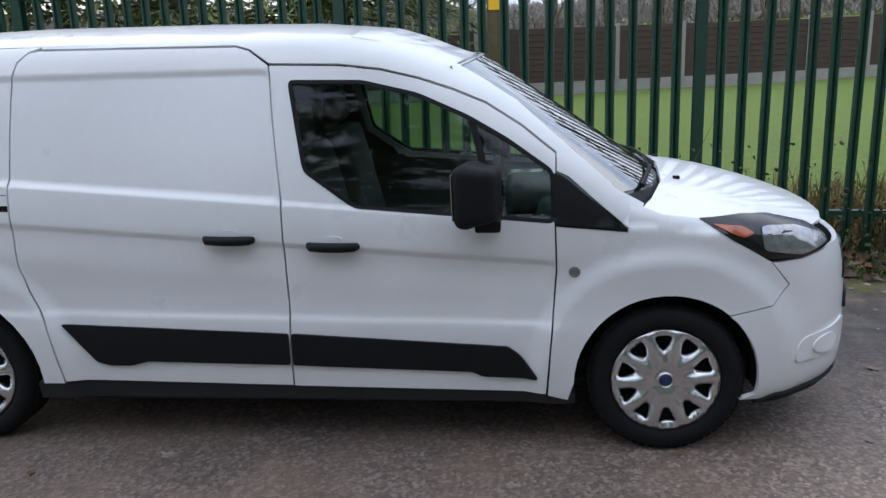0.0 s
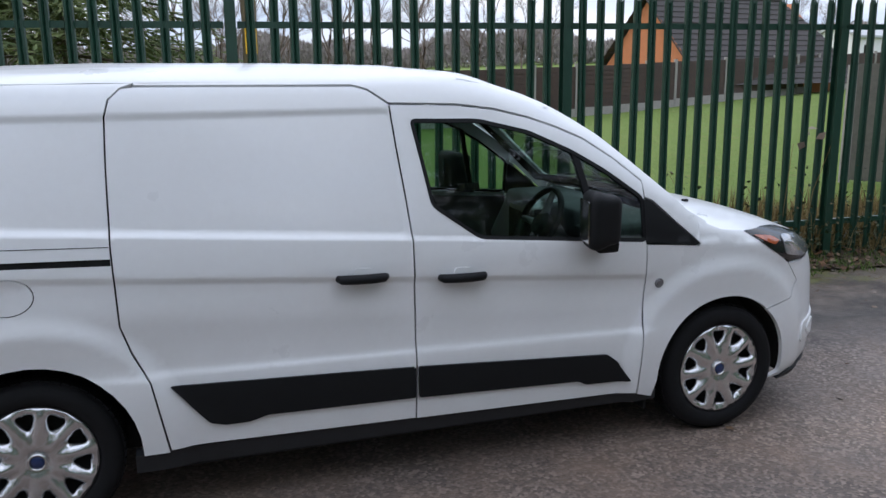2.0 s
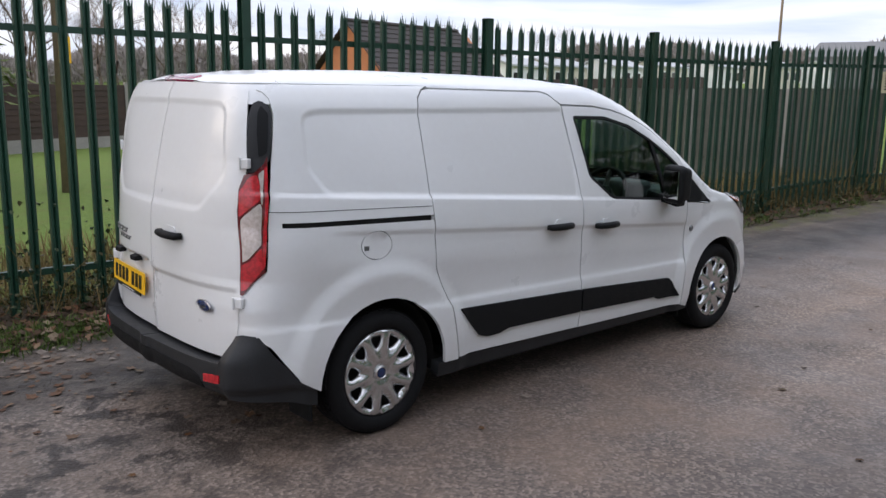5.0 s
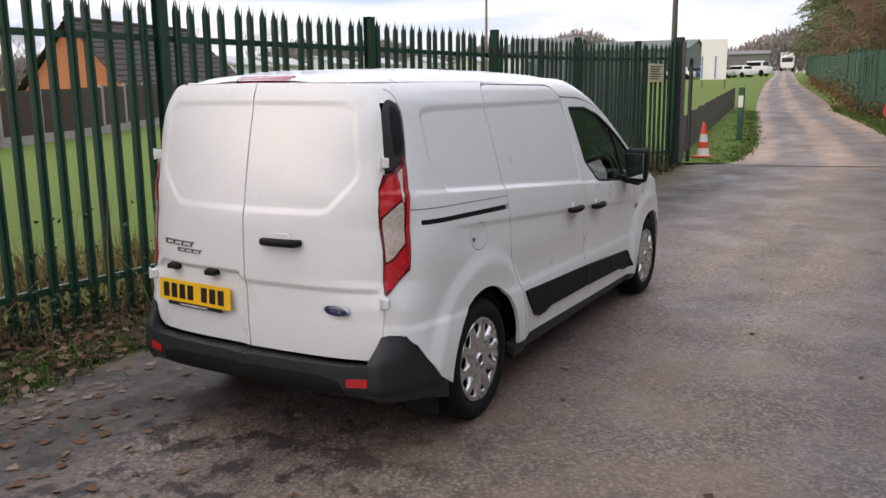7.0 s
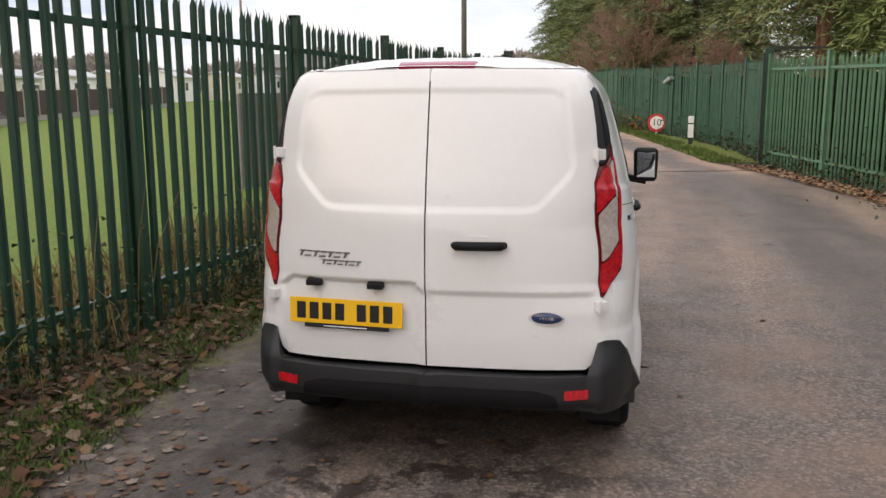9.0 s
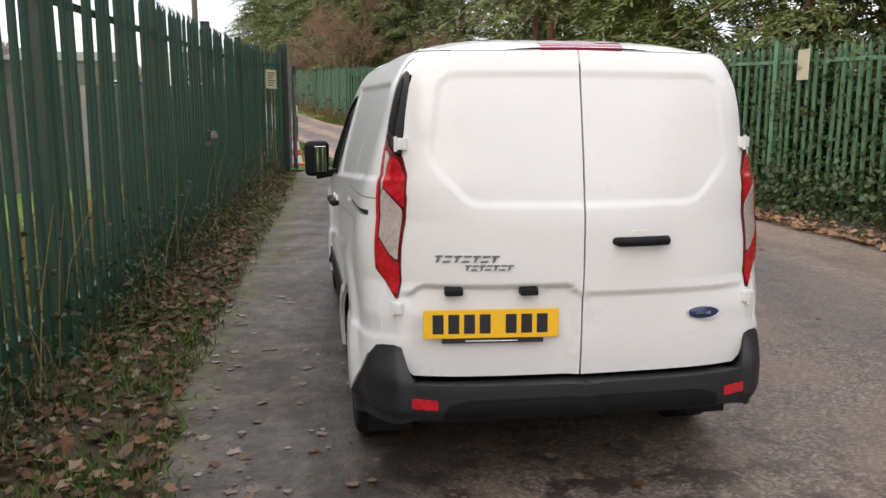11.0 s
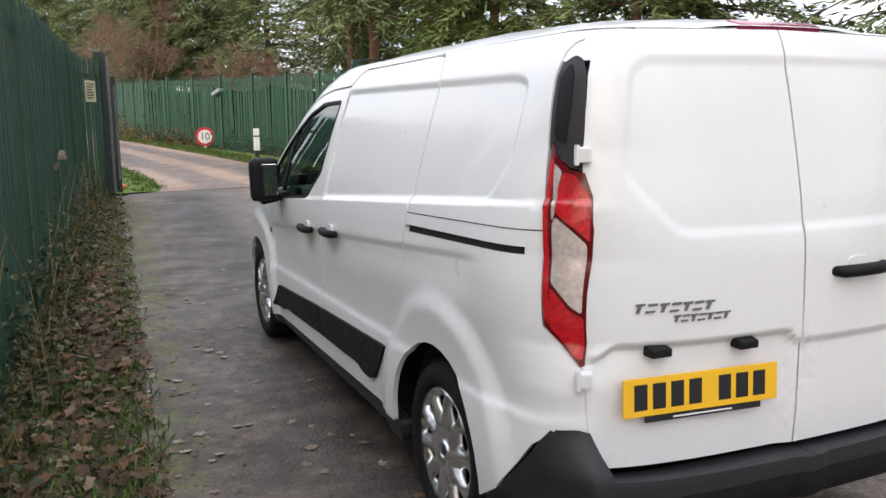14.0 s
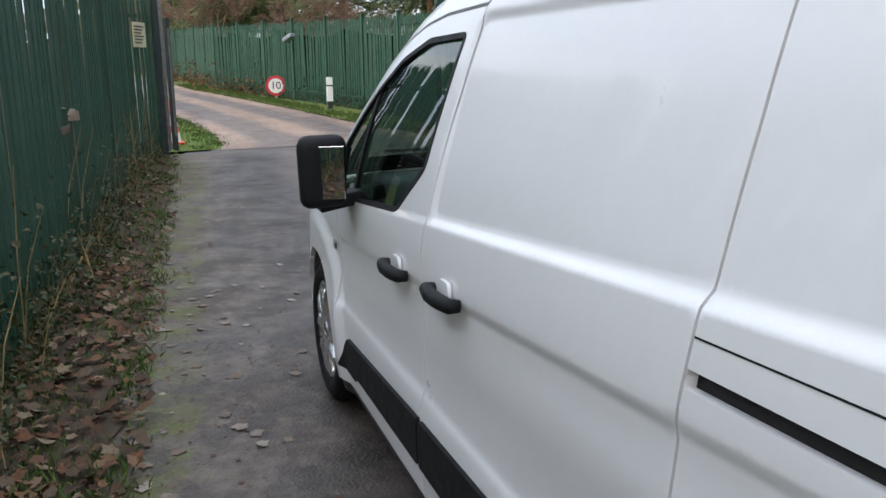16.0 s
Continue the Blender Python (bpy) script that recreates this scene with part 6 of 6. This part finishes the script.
        a0 = [liner.verts.new((hx + 0.382 * math.cos(radians(t)), sg * 0.80, HUB_Z + 0.382 * math.sin(radians(t)))) for t in range(-10, 191, 10)]
        a1 = [liner.verts.new((hx + 0.382 * math.cos(radians(t)), sg * 0.52, HUB_Z + 0.382 * math.sin(radians(t)))) for t in range(-10, 191, 10)]
        for i in range(len(a0) - 1):
            liner.faces.new((a0[i], a0[i + 1], a1[i + 1], a1[i]))
        liner.faces.new(a1)
        part("wheel_arch_liner", liner, DARK, van, "", smooth=True)


flank(True)
flank(False)


def screen_surf(u, v):
    """u across (-1 to 1), v from foot to head."""
    u, v = np.asarray(u, float), np.asarray(v, float)
    z = 1.065 + v * (1.625 - 1.065)
    xm = 0.045 - v * 0.81
    w = 0.770 - 0.148 * v
    x = xm - 0.30 * np.abs(u) ** 2.4 * (1 - 0.72 * v)
    return np.stack([x, u * w, z + 0.02 * np.abs(u) ** 2 * (1 - v) - 0.03 * np.abs(u) ** 2.5 * v], -1)


def arc(d, zt):
    return zt - 0.11 + 0.11 * (1 - min(1.0, d) ** 3.5) ** (1 / 1.8)


def roof():
    """Roof skin with faint ribs, from rail to rail and down to the windscreen."""
    V, F = [], []
    vs = np.linspace(-1, 1, 61)
    xs = np.r_[np.linspace(-3.688, -3.64, 7), np.linspace(-3.62, -3.48, 6), np.linspace(-3.45, -1.3, 46)]
    rows = 0
    for x in xs:
        zt = float(ROOF_Z(x, 0))
        wb = float(side_point(np.array([x]), np.array([1.735]), False)[0, 1])
        for v in vs:
            y = wb * math.sin(v * math.pi / 2)
            z = arc(abs(y) / wb * 0.962, zt)
            if x < -3.45:
                z = max(z, 1.735 + 0.003 * (1 - abs(y) / wb))
            rib = 0.003 * (0.5 + 0.5 * math.cos(y * 2 * math.pi / 0.115)) if abs(y) < 0.46 and -3.4 < x < -1.5 else 0
            pull = float(rear_point(np.array([min(abs(y), 0.56)]), np.array([1.742]))[0, 0]) + 3.686
            V.append((x + min(0.0, pull) * max(0.0, 1 - (x + 3.688) / 0.10), y, z + rib))
        rows += 1
    for s_ in np.linspace(0.04, 1, 22):
        for v in vs:
            u = math.sin(v * math.pi / 2)
            e = screen_surf(u, 1.0)
            x = -1.3 + s_ * (float(e[0]) + 1.3)
            zt = float(ROOF_Z(x, 0))
            zu = min(float(np.interp(x, [-1.3, -1.1, -0.95, -0.84, -0.735], [1.738, 1.700, 1.652, 1.603, 1.545])), zt)
            wb = float(side_point(np.array([x]), np.array([zu]), False)[0, 1])
            k = s_ ** 3
            y = u * (wb * (1 - k) + 0.622 * k)
            z0 = zu + (zt - zu) * (1 - abs(u) ** 3.2) ** 0.6
            V.append((x, y, z0 * (1 - k) + (float(e[2]) + 0.004) * k))
        rows += 1
    m = len(vs)
    F = [(i * m + j, (i + 1) * m + j, (i + 1) * m + j + 1, i * m + j + 1) for i in range(rows - 1) for j in range(m - 1)]
    child("roof", mesh_of("roof", V, F, PAINT), van)


roof()

# rear doors
GAPY = 0.010
for sg in (1, -1):
    mir = sg < 0
    edge = [(0.690, 0.52), (0.712, 0.60), (0.721, 0.80), (0.708, 1.00), (0.688, 1.18), (0.685, 1.27), (0.695, 1.335), (0.688, 1.40), (0.678, 1.50), (0.662, 1.60), (0.638, 1.67), (0.618, 1.708), (0.56, 1.732)]
    if sg > 0:
        ol = [(GAPY, 0.488), (0.66, 0.492)] + edge + [(GAPY, 1.742)]
        surf = rear_point
    else:
        ol = [(-GAPY, 0.488), (0.66, 0.492)] + edge + [(-GAPY, 1.742)]
        surf = lambda y, z: rear_point(-np.asarray(y), z) * np.array([1, -1, 1])
    ex = ring_pts(REAR_RECESS, (-0.014, -0.006, 0.002, 0.010, 0.018, 0.026), 0.018)
    ex += [(y, z) for y in np.arange(0.02, 0.70, 0.02) for z in (0.795, 0.81, 0.82, 0.832, 0.845, 0.858, 0.868)]
    rd = skin("rear_door", ol, surf, PAINT, van, "", mir, res=0.03, extra=ex, gap=0.0035)
    if sg < 0:
        p = rear_point(np.array([-0.212]), np.array([1.02]))[0]
        bm = tube([(p[0] + 0.005, -0.112, 1.017), (p[0] - 0.024, -0.125, 1.018), (p[0] - 0.034, -0.18, 1.020), (p[0] - 0.034, -0.25, 1.021), (p[0] - 0.024, -0.31, 1.021), (p[0] + 0.005, -0.322, 1.021)], [0.015, 0.019, 0.019, 0.019, 0.019, 0.015], 10)
        h = part("handle", bm, TRIM, rd, "black plastic pull handle", smooth=True)
        skin("handle_cup", rounded([(0.165, 1.02), (0.265, 1.02), (0.258, 1.058), (0.172, 1.058)], 0.02), surf, PAINT, h, "", True, gap=0, lift=0.005, rim=0.006, res=0.03)
        p = rear_point(np.array([-0.495]), np.array([0.719]))[0]
        bm = lathe([(0.0, 0.008), (0.8, 0.007), (0.92, 0.004), (1.0, 0.0)], 32)
        b = part("oval_badge", bm, NAVY, rd, "dark blue oval badge with a silver edge", Matrix.Translation(p + np.array([-0.002, 0, 0])) @ Matrix.Rotation(radians(-90), 4, "Y") @ Matrix.Diagonal((0.026, 0.070, 1, 1)), True)
        bm = lathe([(0.92, 0.0045), (0.97, 0.009), (1.03, 0.004)], 32)
        part("badge_edge", bm, STEEL, b, "", None, True)
        bm = box(-0.25, -0.45, 0.0085, 0.2, -0.25, 0.0098)
        for k in range(4):
            box(-0.2, -0.2 + 0.17 * k, 0.0085, 0.2 - 0.1 * (k % 2), -0.14 + 0.17 * k, 0.0098, bm=bm)
        part("badge_mark", bm, STEEL, b)
    else:
        # number plate with its dealer strip, and two small lamps above
        x0 = float(rear_point(np.array([0.36]), np.array([0.71]))[0, 0]) - 0.012
        tilt = Matrix.Translation((x0, 0.366, 0.709)) @ Matrix.Rotation(radians(-4.5), 4, "Z") @ Matrix.Rotation(radians(3), 4, "Y")
        pl = part("number_plate", box(-0.006, -0.26, -0.0555, 0.0, 0.26, 0.0555, 0.002), YELLOW, rd, "yellow number plate", tilt)
        for k, y in enumerate((0.205, 0.145, 0.085, 0.025, -0.075, -0.135, -0.195)):
            part("bar", box(-0.0072, y - 0.021, -0.037, -0.0058, y + 0.021, 0.037), INK, pl)
        st = part("dealer_strip", box(-0.007, -0.20, -0.074, -0.001, 0.19, -0.0565), INK, pl, "thin black strip with pale print")
        part("print_bar", box(-0.0082, -0.10, -0.0675, -0.0068, 0.10, -0.0635), WHITEPLASTIC, st)
        for y in (0.51, 0.226):
            px = float(rear_point(np.array([y]), np.array([0.842]))[0, 0])
            bm = box(-0.035, -0.034, -0.018, 0.012, 0.034, 0.016, 0.006)
            for v in bm.verts:
                if v.co.z > 0 and v.co.x < -0.01:
                    v.co.z -= 0.009
            part("plate_lamp", bm, TRIM, rd, "small black plate lamp", Matrix.Translation((px - 0.004, y, 0.838)))
        # model lettering as plain slanted bars
        def marks(y0, y1, z, h, n, nm):
            w = (y0 - y1) / n
            for k in range(n):
                bm = bmesh.new()
                y = y0 - (k + 0.5) * w
                px = float(rear_point(np.array([y]), np.array([z]))[0, 0]) - 0.004
                sh = Matrix.Translation((px, y, z)) @ Matrix(((1, 0, 0, 0), (0, 1, -0.45, 0), (0, 0, 1, 0), (0, 0, 0, 1)))
                box(-0.002, -w * 0.42, h * 0.24, 0.003, w * 0.42, h * 0.5, bm=bm, m=sh)
                if k % 2:
                    box(-0.002, -w * 0.42, -h * 0.5, 0.003, w * 0.42, -h * 0.26, bm=bm, m=sh)
                else:
                    box(-0.002, -w * 0.13, -h * 0.5, 0.003, w * 0.13, h * 0.24, bm=bm, m=sh)
                part(nm, bm, CHROMEGREY, rd, "grey raised letter shape")
        marks(0.585, 0.340, 0.960, 0.026, 7, "model_mark")
        marks(0.472, 0.287, 0.927, 0.020, 7, "model_mark")
skin("door_header", [(-0.5, 1.69), (0.5, 1.69), (0.5, 1.747), (-0.5, 1.747)], rear_point, PAINT, van, "", gap=0, lift=-0.008, rim=0, res=0.04)
# high brake lamp and roof rear lip
bx = float(rear_point(np.array([0.0]), np.array([1.735]))[0, 0])
bm = box(-0.05, -0.17, -0.014, 0.05, 0.17, 0.014, 0.012, 3)
for v in bm.verts:
    v.co.x *= 1 - 0.55 * (abs(v.co.y) / 0.17) ** 3
    v.co.z -= 0.010 * (v.co.y / 0.17) ** 2
part("high_brake_lamp", bm, BRAKELENS, van, "slim magenta-red high brake lamp", Matrix.Translation((bx + 0.035, -0.01, 1.757)) @ Matrix.Rotation(radians(-22), 4, "Y"), True)

# rear bumper
def bumper_surf(a, z):
    a, z = np.asarray(a, float), np.asarray(z, float)
    p = corner_point(a, np.full_like(z, 0.52))
    q = corner_point(a + 1e-3, np.full_like(z, 0.52)) - p
    n = np.stack([-q[..., 1], q[..., 0], 0 * z], -1)
    n /= np.linalg.norm(n, axis=-1)[..., None] + 1e-9
    n *= np.where((n[..., 0] * (p[..., 0] + 3.2) + n[..., 1] * p[..., 1]) < 0, -1, 1)[..., None]
    back = 0.078 * sstep(-3.60, -3.80, a) * sstep(0.63, 0.475, z)
    p = p - n * (0.012 * sstep(-3.5, -3.7, a) * (1 - sstep(-3.70, -3.9, a)) + 0.030 * sstep(0.40, 0.33, z) ** 2)[..., None]
    p[..., 0] -= back
    p[..., 2] = z
    return p


def build_bumper():
    rb = None
    for mir in (True, False):
        k = 0.52
        a_mid = rear_a(0.0, k)
        body = [(-3.475, 0.255), (-3.475, 0.335), (-3.57, 0.385), (-3.70, 0.575), (-3.725, 0.612), (rear_a(0.735, k), 0.618), (rear_a(0.705, k), 0.608), (rear_a(0.69, k), 0.55), (rear_a(0.665, k), 0.485), (a_mid, 0.478), (a_mid, 0.345), (rear_a(0.6, k), 0.340), (-3.60, 0.285)]
        o = skin("rear_bumper" if rb is None else "bumper_half", body, bumper_surf, BUMPER, rb or van, "dark grey textured plastic rear bumper" if rb is None else "", mir, gap=0, lift=0.008, rim=0.115, res=0.03)
        rb = rb or o
        step = rounded([(rear_a(0.56, k), 0.352), (a_mid, 0.350), (a_mid, 0.430), (rear_a(0.46, k), 0.428), (rear_a(0.54, k), 0.405)], 0.01)
        skin("lower_inset", step, bumper_surf, TRIM, rb, "darker lower inset", mir, gap=0, lift=0.012, rim=0.006, res=0.04)
        refl = rounded([(rear_a(0.675, k), 0.392), (rear_a(0.675, k), 0.432), (rear_a(0.575, k), 0.426), (rear_a(0.575, k), 0.388)], 0.006)
        skin("reflector", refl, bumper_surf, REDLENS, rb, "red bumper reflector", mir, gap=0, lift=0.013, rim=0.006, res=0.02)


build_bumper()

# bonnet, cowl and windscreen
def bonnet_surf(x, y):
    x, y = np.asarray(x, float), np.asarray(y, float)
    z = 1.088 - 0.10 * x - 0.205 * np.maximum(x, 0) ** 2 - 0.085 * (np.abs(y) / 0.75) ** 2.6 + 0.006 * sstep(0.50, 0.44, np.abs(y) - 0.02 * x)
    return np.stack([x, y, z], -1)


hood = [(-0.12, -0.76), (-0.02, -0.775), (0.106, -0.770), (0.30, -0.742), (0.50, -0.66), (0.62, -0.565), (0.70, -0.44), (0.755, -0.25), (0.775, 0)]
hood = hood + [(x, -y) for x, y in hood[-2::-1]] + [(-0.05, 0.62), (0.02, 0.4), (0.055, 0.0), (0.02, -0.4), (-0.05, -0.62)]
bon = skin("bonnet", hood, bonnet_surf, PAINT, van, "", res=0.05, gap=0.003)
for x, y in ((0.10, -0.33), (0.10, 0.33)):
    z = float(bonnet_surf(x, y)[2])
    part("washer_jet", box(-0.015, -0.012, -0.004, 0.015, 0.012, 0.012, 0.004), TRIM, bon, "black washer jet", Matrix.Translation((x, y, z)))


ws = skin("windscreen", [(-1, 0), (1, 0), (1, 1), (-1, 1)], screen_surf, SCREEN, van, "raked tinted windscreen", res=0.08, gap=0, rim=0)
ws.visible_shadow = False
skin("screen_edge", [(-1.03, -0.03), (1.03, -0.03), (1.03, 1.03), (-1.03, 1.03)], screen_surf, GLOSSBLACK, ws, "black screen border", holes=[[(-0.955, 0.07), (0.955, 0.07), (0.95, 0.955), (-0.95, 0.955)]], res=0.08, gap=0, rim=0, lift=-0.004)
cowl = bmesh.new()
V, F = [], []
for i in range(25):
    u = -1 + i / 12
    a = screen_surf(u, -0.02)
    b = (0.055 - 0.18 * abs(u) ** 2.2, u * 0.76, 1.03)
    V += [tuple(a), ((a[0] + b[0]) / 2 + 0.02, (a[1] + b[1]) / 2, 1.045), b]
F = [(i * 3 + j, i * 3 + 3 + j, i * 3 + 4 + j, i * 3 + 1 + j) for i in range(24) for j in range(2)]
child("cowl", mesh_of("cowl", V, F, TRIM), van, "black scuttle panel")
for y0, y1 in ((-0.55, 0.02), (0.02, 0.58)):
    pts = [screen_surf(y0 / 0.745, 0.0) + np.array([0.02, 0, 0.01]), screen_surf((y0 + y1) / 2 / 0.745, 0.05) + np.array([0.012, 0, 0.02]), screen_surf(y1 / 0.745, 0.07) + np.array([0.01, 0, 0.015])]
    part("wiper", tube(pts, [0.012, 0.009, 0.006], 6), TRIM, van, "black wiper arm")
# underside, floor and load bulkhead
# full-width box added low down to deepen the shade under the van
part("underfloor_shade_box", box(-2.60, -0.79, 0.185, -0.46, 0.79, 0.30, 0.02), DARK, van)
part("underbody", box(-3.62, -0.62, 0.22, 0.70, 0.62, 0.36, 0.03), DARK, van, "dark underside")
part("axle", tube([(HUB_R, -0.66, HUB_Z), (HUB_R, 0.66, HUB_Z)], 0.05, 10), DARK, van)
part("bulkhead", box(-1.66, -0.62, 0.3, -1.63, 0.62, 1.66, 0.01), DARK, van, "dark load bulkhead")
part("cab_floor", box(-1.62, -0.74, 0.33, 0.2, 0.74, 0.37), DARK, van)
part("engine_bay", box(-0.42, -0.60, 0.40, 0.60, 0.60, 0.80, 0.05), DARK, van)

# cab: dashboard, wheel, seats
DASH = simple("dash_plastic", (0.045, 0.047, 0.052), 0.65, var=0.2, scale=30)
bm = box(-0.62, -0.70, 0.72, -0.12, 0.70, 1.045, 0.06, 3)
for v in bm.verts:
    if v.co.x < -0.45 and v.co.z > 0.9:
        v.co.x += 0.10
dash = part("dashboard", bm, DASH, van, "dark grey dashboard", smooth=True)
part("instrument_hood", box(-0.66, -0.55, 0.96, -0.42, -0.22, 1.10, 0.04), DASH, dash, "", smooth=True)
part("centre_console", box(-0.72, -0.14, 0.55, -0.42, 0.16, 1.05, 0.03), GLOSSBLACK, dash)
bm = bmesh.new()
sw = Matrix.Translation((-0.78, -0.38, 1.02)) @ Matrix.Rotation(radians(-62), 4, "Y")
tube([sw @ Vector((0.185 * math.cos(t * math.pi / 16), 0.185 * math.sin(t * math.pi / 16), 0)) for t in range(33)], 0.016, 8, bm, False)
swh = part("steering_wheel", bm, TRIM, van, "black steering wheel", smooth=True)
for a in (0, 90, 180):
    part("spoke", tube([sw @ Vector((0, 0, -0.02)), sw @ Vector((0.18 * math.sin(radians(a - 90)), 0.18 * math.cos(radians(a - 90)), 0))], [0.025, 0.014], 8), CHROMEGREY, swh)
part("wheel_boss", lathe([(0, 0.012), (0.05, 0.008), (0.07, -0.01), (0.06, -0.05)], 20), TRIM, swh, "", sw)
part("column", tube([sw @ Vector((0, 0, -0.02)), sw @ Vector((0, 0, -0.30))], [0.04, 0.06], 10), DASH, swh)


def seat(y):
    s = new("cab_seat")
    s.parent = van
    part("cushion", box(-1.45, y - 0.25, 0.52, -0.95, y + 0.25, 0.70, 0.06, 3), SEATCLOTH, s, "", smooth=True)
    part("backrest", box(-0.07, -0.25, 0.0, 0.07, 0.25, 0.62, 0.06, 3), SEATCLOTH, s, "", Matrix.Translation((-1.42, y, 0.66)) @ Matrix.Rotation(radians(-14), 4, "Y"), True)
    part("headrest", box(-0.05, -0.13, 0.0, 0.05, 0.13, 0.17, 0.045, 3), SEATCLOTH, s, "", Matrix.Translation((-1.58, y, 1.29)) @ Matrix.Rotation(radians(-10), 4, "Y"), True)
    tagged(s, "dark cloth cab seat")


seat(-0.38)
seat(0.38)


# door mirrors
def door_mirror(sg):
    cy = sg * 0.972
    bm = box(-0.085, -0.095, -0.125, 0.075, 0.095, 0.125, 0.05, 4)
    for v in bm.verts:
        if v.co.x > 0:
            v.co.y *= 0.82
            v.co.z *= 0.86
        if v.co.z < 0:
            v.co.y *= 0.95
    for v in bm.verts:
        v.co.y *= 0.93
        v.co.x -= 0.22 * sg * v.co.y
    me = part("door_mirror", bm, TRIM, van, "black door mirror housing", Matrix.Translation((-0.745, cy, 1.135)), True)
    part("mirror_pane", box(-0.0025, -0.066, -0.090, 0.0025, 0.066, 0.090, 0.002), MIRROR, me, "mirror glass", Matrix.Translation((-0.088, 0, 0)) @ Matrix.Rotation(radians(-13 if sg > 0 else -12), 4, "Z") @ Matrix.Rotation(radians(-1), 4, "Y"))
    arm = box(-0.05, -0.5, -0.025, 0.05, 0.5, 0.025, 0.012)
    part("mirror_arm", arm, TRIM, me, "", Matrix.Translation((0.03, -sg * 0.11, -0.105)) @ Matrix.Rotation(radians(sg * -10), 4, "X") @ Matrix.Diagonal((1, 0.24, 1, 1)))


door_mirror(1)
door_mirror(-1)


# wheels
def build_wheel():
    """Wheel with its outer face towards +z, hub at the origin."""
    w = new("wheel")
    w.parent = van
    t = [(0.222, -0.19), (0.232, -0.20), (0.275, -0.205), (0.302, -0.19), (0.314, -0.165), (0.318, -0.12), (0.318, -0.06), (0.314, -0.022), (0.304, 0.004), (0.285, 0.016), (0.262, 0.018), (0.245, 0.014), (0.232, 0.008), (0.226, 0.0), (0.223, -0.012), (0.222, -0.19)]
    bm = lathe(t, 56)
    ty = part("tyre", bm, RUBBER, w, "black rubber tyre", smooth=True)
    # tread blocks round the rim of the tyre
    bm = bmesh.new()
    for k in range(56):
        a = 2 * math.pi * k / 56
        for z0, z1, off in ((-0.165, -0.115, 0), (-0.108, -0.068, 0.5), (-0.06, -0.018, 0)):
            b = a + off * 2 * math.pi / 56
            rot = Matrix.Rotation(b, 4, "Z")
            box(0.312, -0.014, z0, 0.3205, 0.014, z1, bm=bm, m=rot)
    part("tread", bm, RUBBER, ty)
    part("rim", lathe([(0.2235, -0.012), (0.224, 0.004), (0.217, 0.006), (0.212, -0.02), (0.205, -0.07), (0.0, -0.075)], 48), DARK, w, "dark steel rim", smooth=True)
    n = 10
    circ = [(0.2015 * math.cos(2 * math.pi * i / 80), 0.2015 * math.sin(2 * math.pi * i / 80)) for i in range(80)]
    holes = []
    for k in range(n):
        a = 2 * math.pi * (k + 0.5) / n
        pts = [(0.110, 0.0), (0.134, 0.11), (0.164, 0.172), (0.178, 0.15), (0.173, 0.0), (0.178, -0.15), (0.164, -0.172), (0.134, -0.11)]
        h = [(r * math.cos(a + d * 1.08), r * math.sin(a + d * 1.08)) for r, d in pts]
        holes.append(rounded(h, 0.012, 3))
    V, F = fill(circ, holes, 0.014)
    r = np.hypot(V[:, 0], V[:, 1])
    ang = np.arctan2(V[:, 1], V[:, 0])
    sp = np.cos(ang * n)
    z = 0.012 - 0.030 * np.clip(r / 0.2, 0, 1) ** 2 * 0.4 + 0.013 * sp * sstep(0.05, 0.12, r) * sstep(0.2, 0.175, r) + 0.006 * sstep(0.185, 0.193, r) - 0.012 * sstep(0.06, 0.035, r)
    P = [(x * 1.095, y * 1.095, float(c)) for (x, y), c in zip(V, z)]
    count = {(a, b) for t in F for a, b in zip(t, t[1:] + t[:1])}
    bd = [(a, b) for a, b in count if (b, a) not in count]
    k = len(P)
    idx = {}
    for a, b in bd:
        for q in (a, b):
            if q not in idx:
                idx[q] = len(P)
                P.append((P[q][0], P[q][1], P[q][2] - 0.016))
    F = F + [(b, a, idx[a], idx[b]) for a, b in bd]
    cv = child("wheel_cover", mesh_of("wheel_cover", P, F, SILVER), w, "silver ten-spoke wheel cover")
    part("hub_badge", lathe([(0.0, 0.012), (0.018, 0.011), (0.024, 0.007), (0.026, 0.0)], 24), NAVY, cv, "small dark blue hub badge", smooth=True)
    part("hub_ring", lathe([(0.026, 0.0), (0.028, 0.011), (0.034, 0.012), (0.036, 0.0)], 24), SILVER, cv, "", smooth=True)
    return w


wheel = build_wheel()
FACE = 0.835
placed = []
for hx in (HUB_F, HUB_R):
    for sg in (-1, 1):
        m = Matrix.Translation((hx, sg * FACE, HUB_Z)) @ Matrix.Rotation(radians(-90 * sg), 4, "X") @ Matrix.Rotation(radians(9 if hx else 4), 4, "Z")
        if not placed:
            wheel.matrix_basis = m
            placed.append(wheel)
        else:
            placed.append(copy_thing(wheel, m))
for w in placed:
    tagged(w, "black tyre with a silver wheel cover")
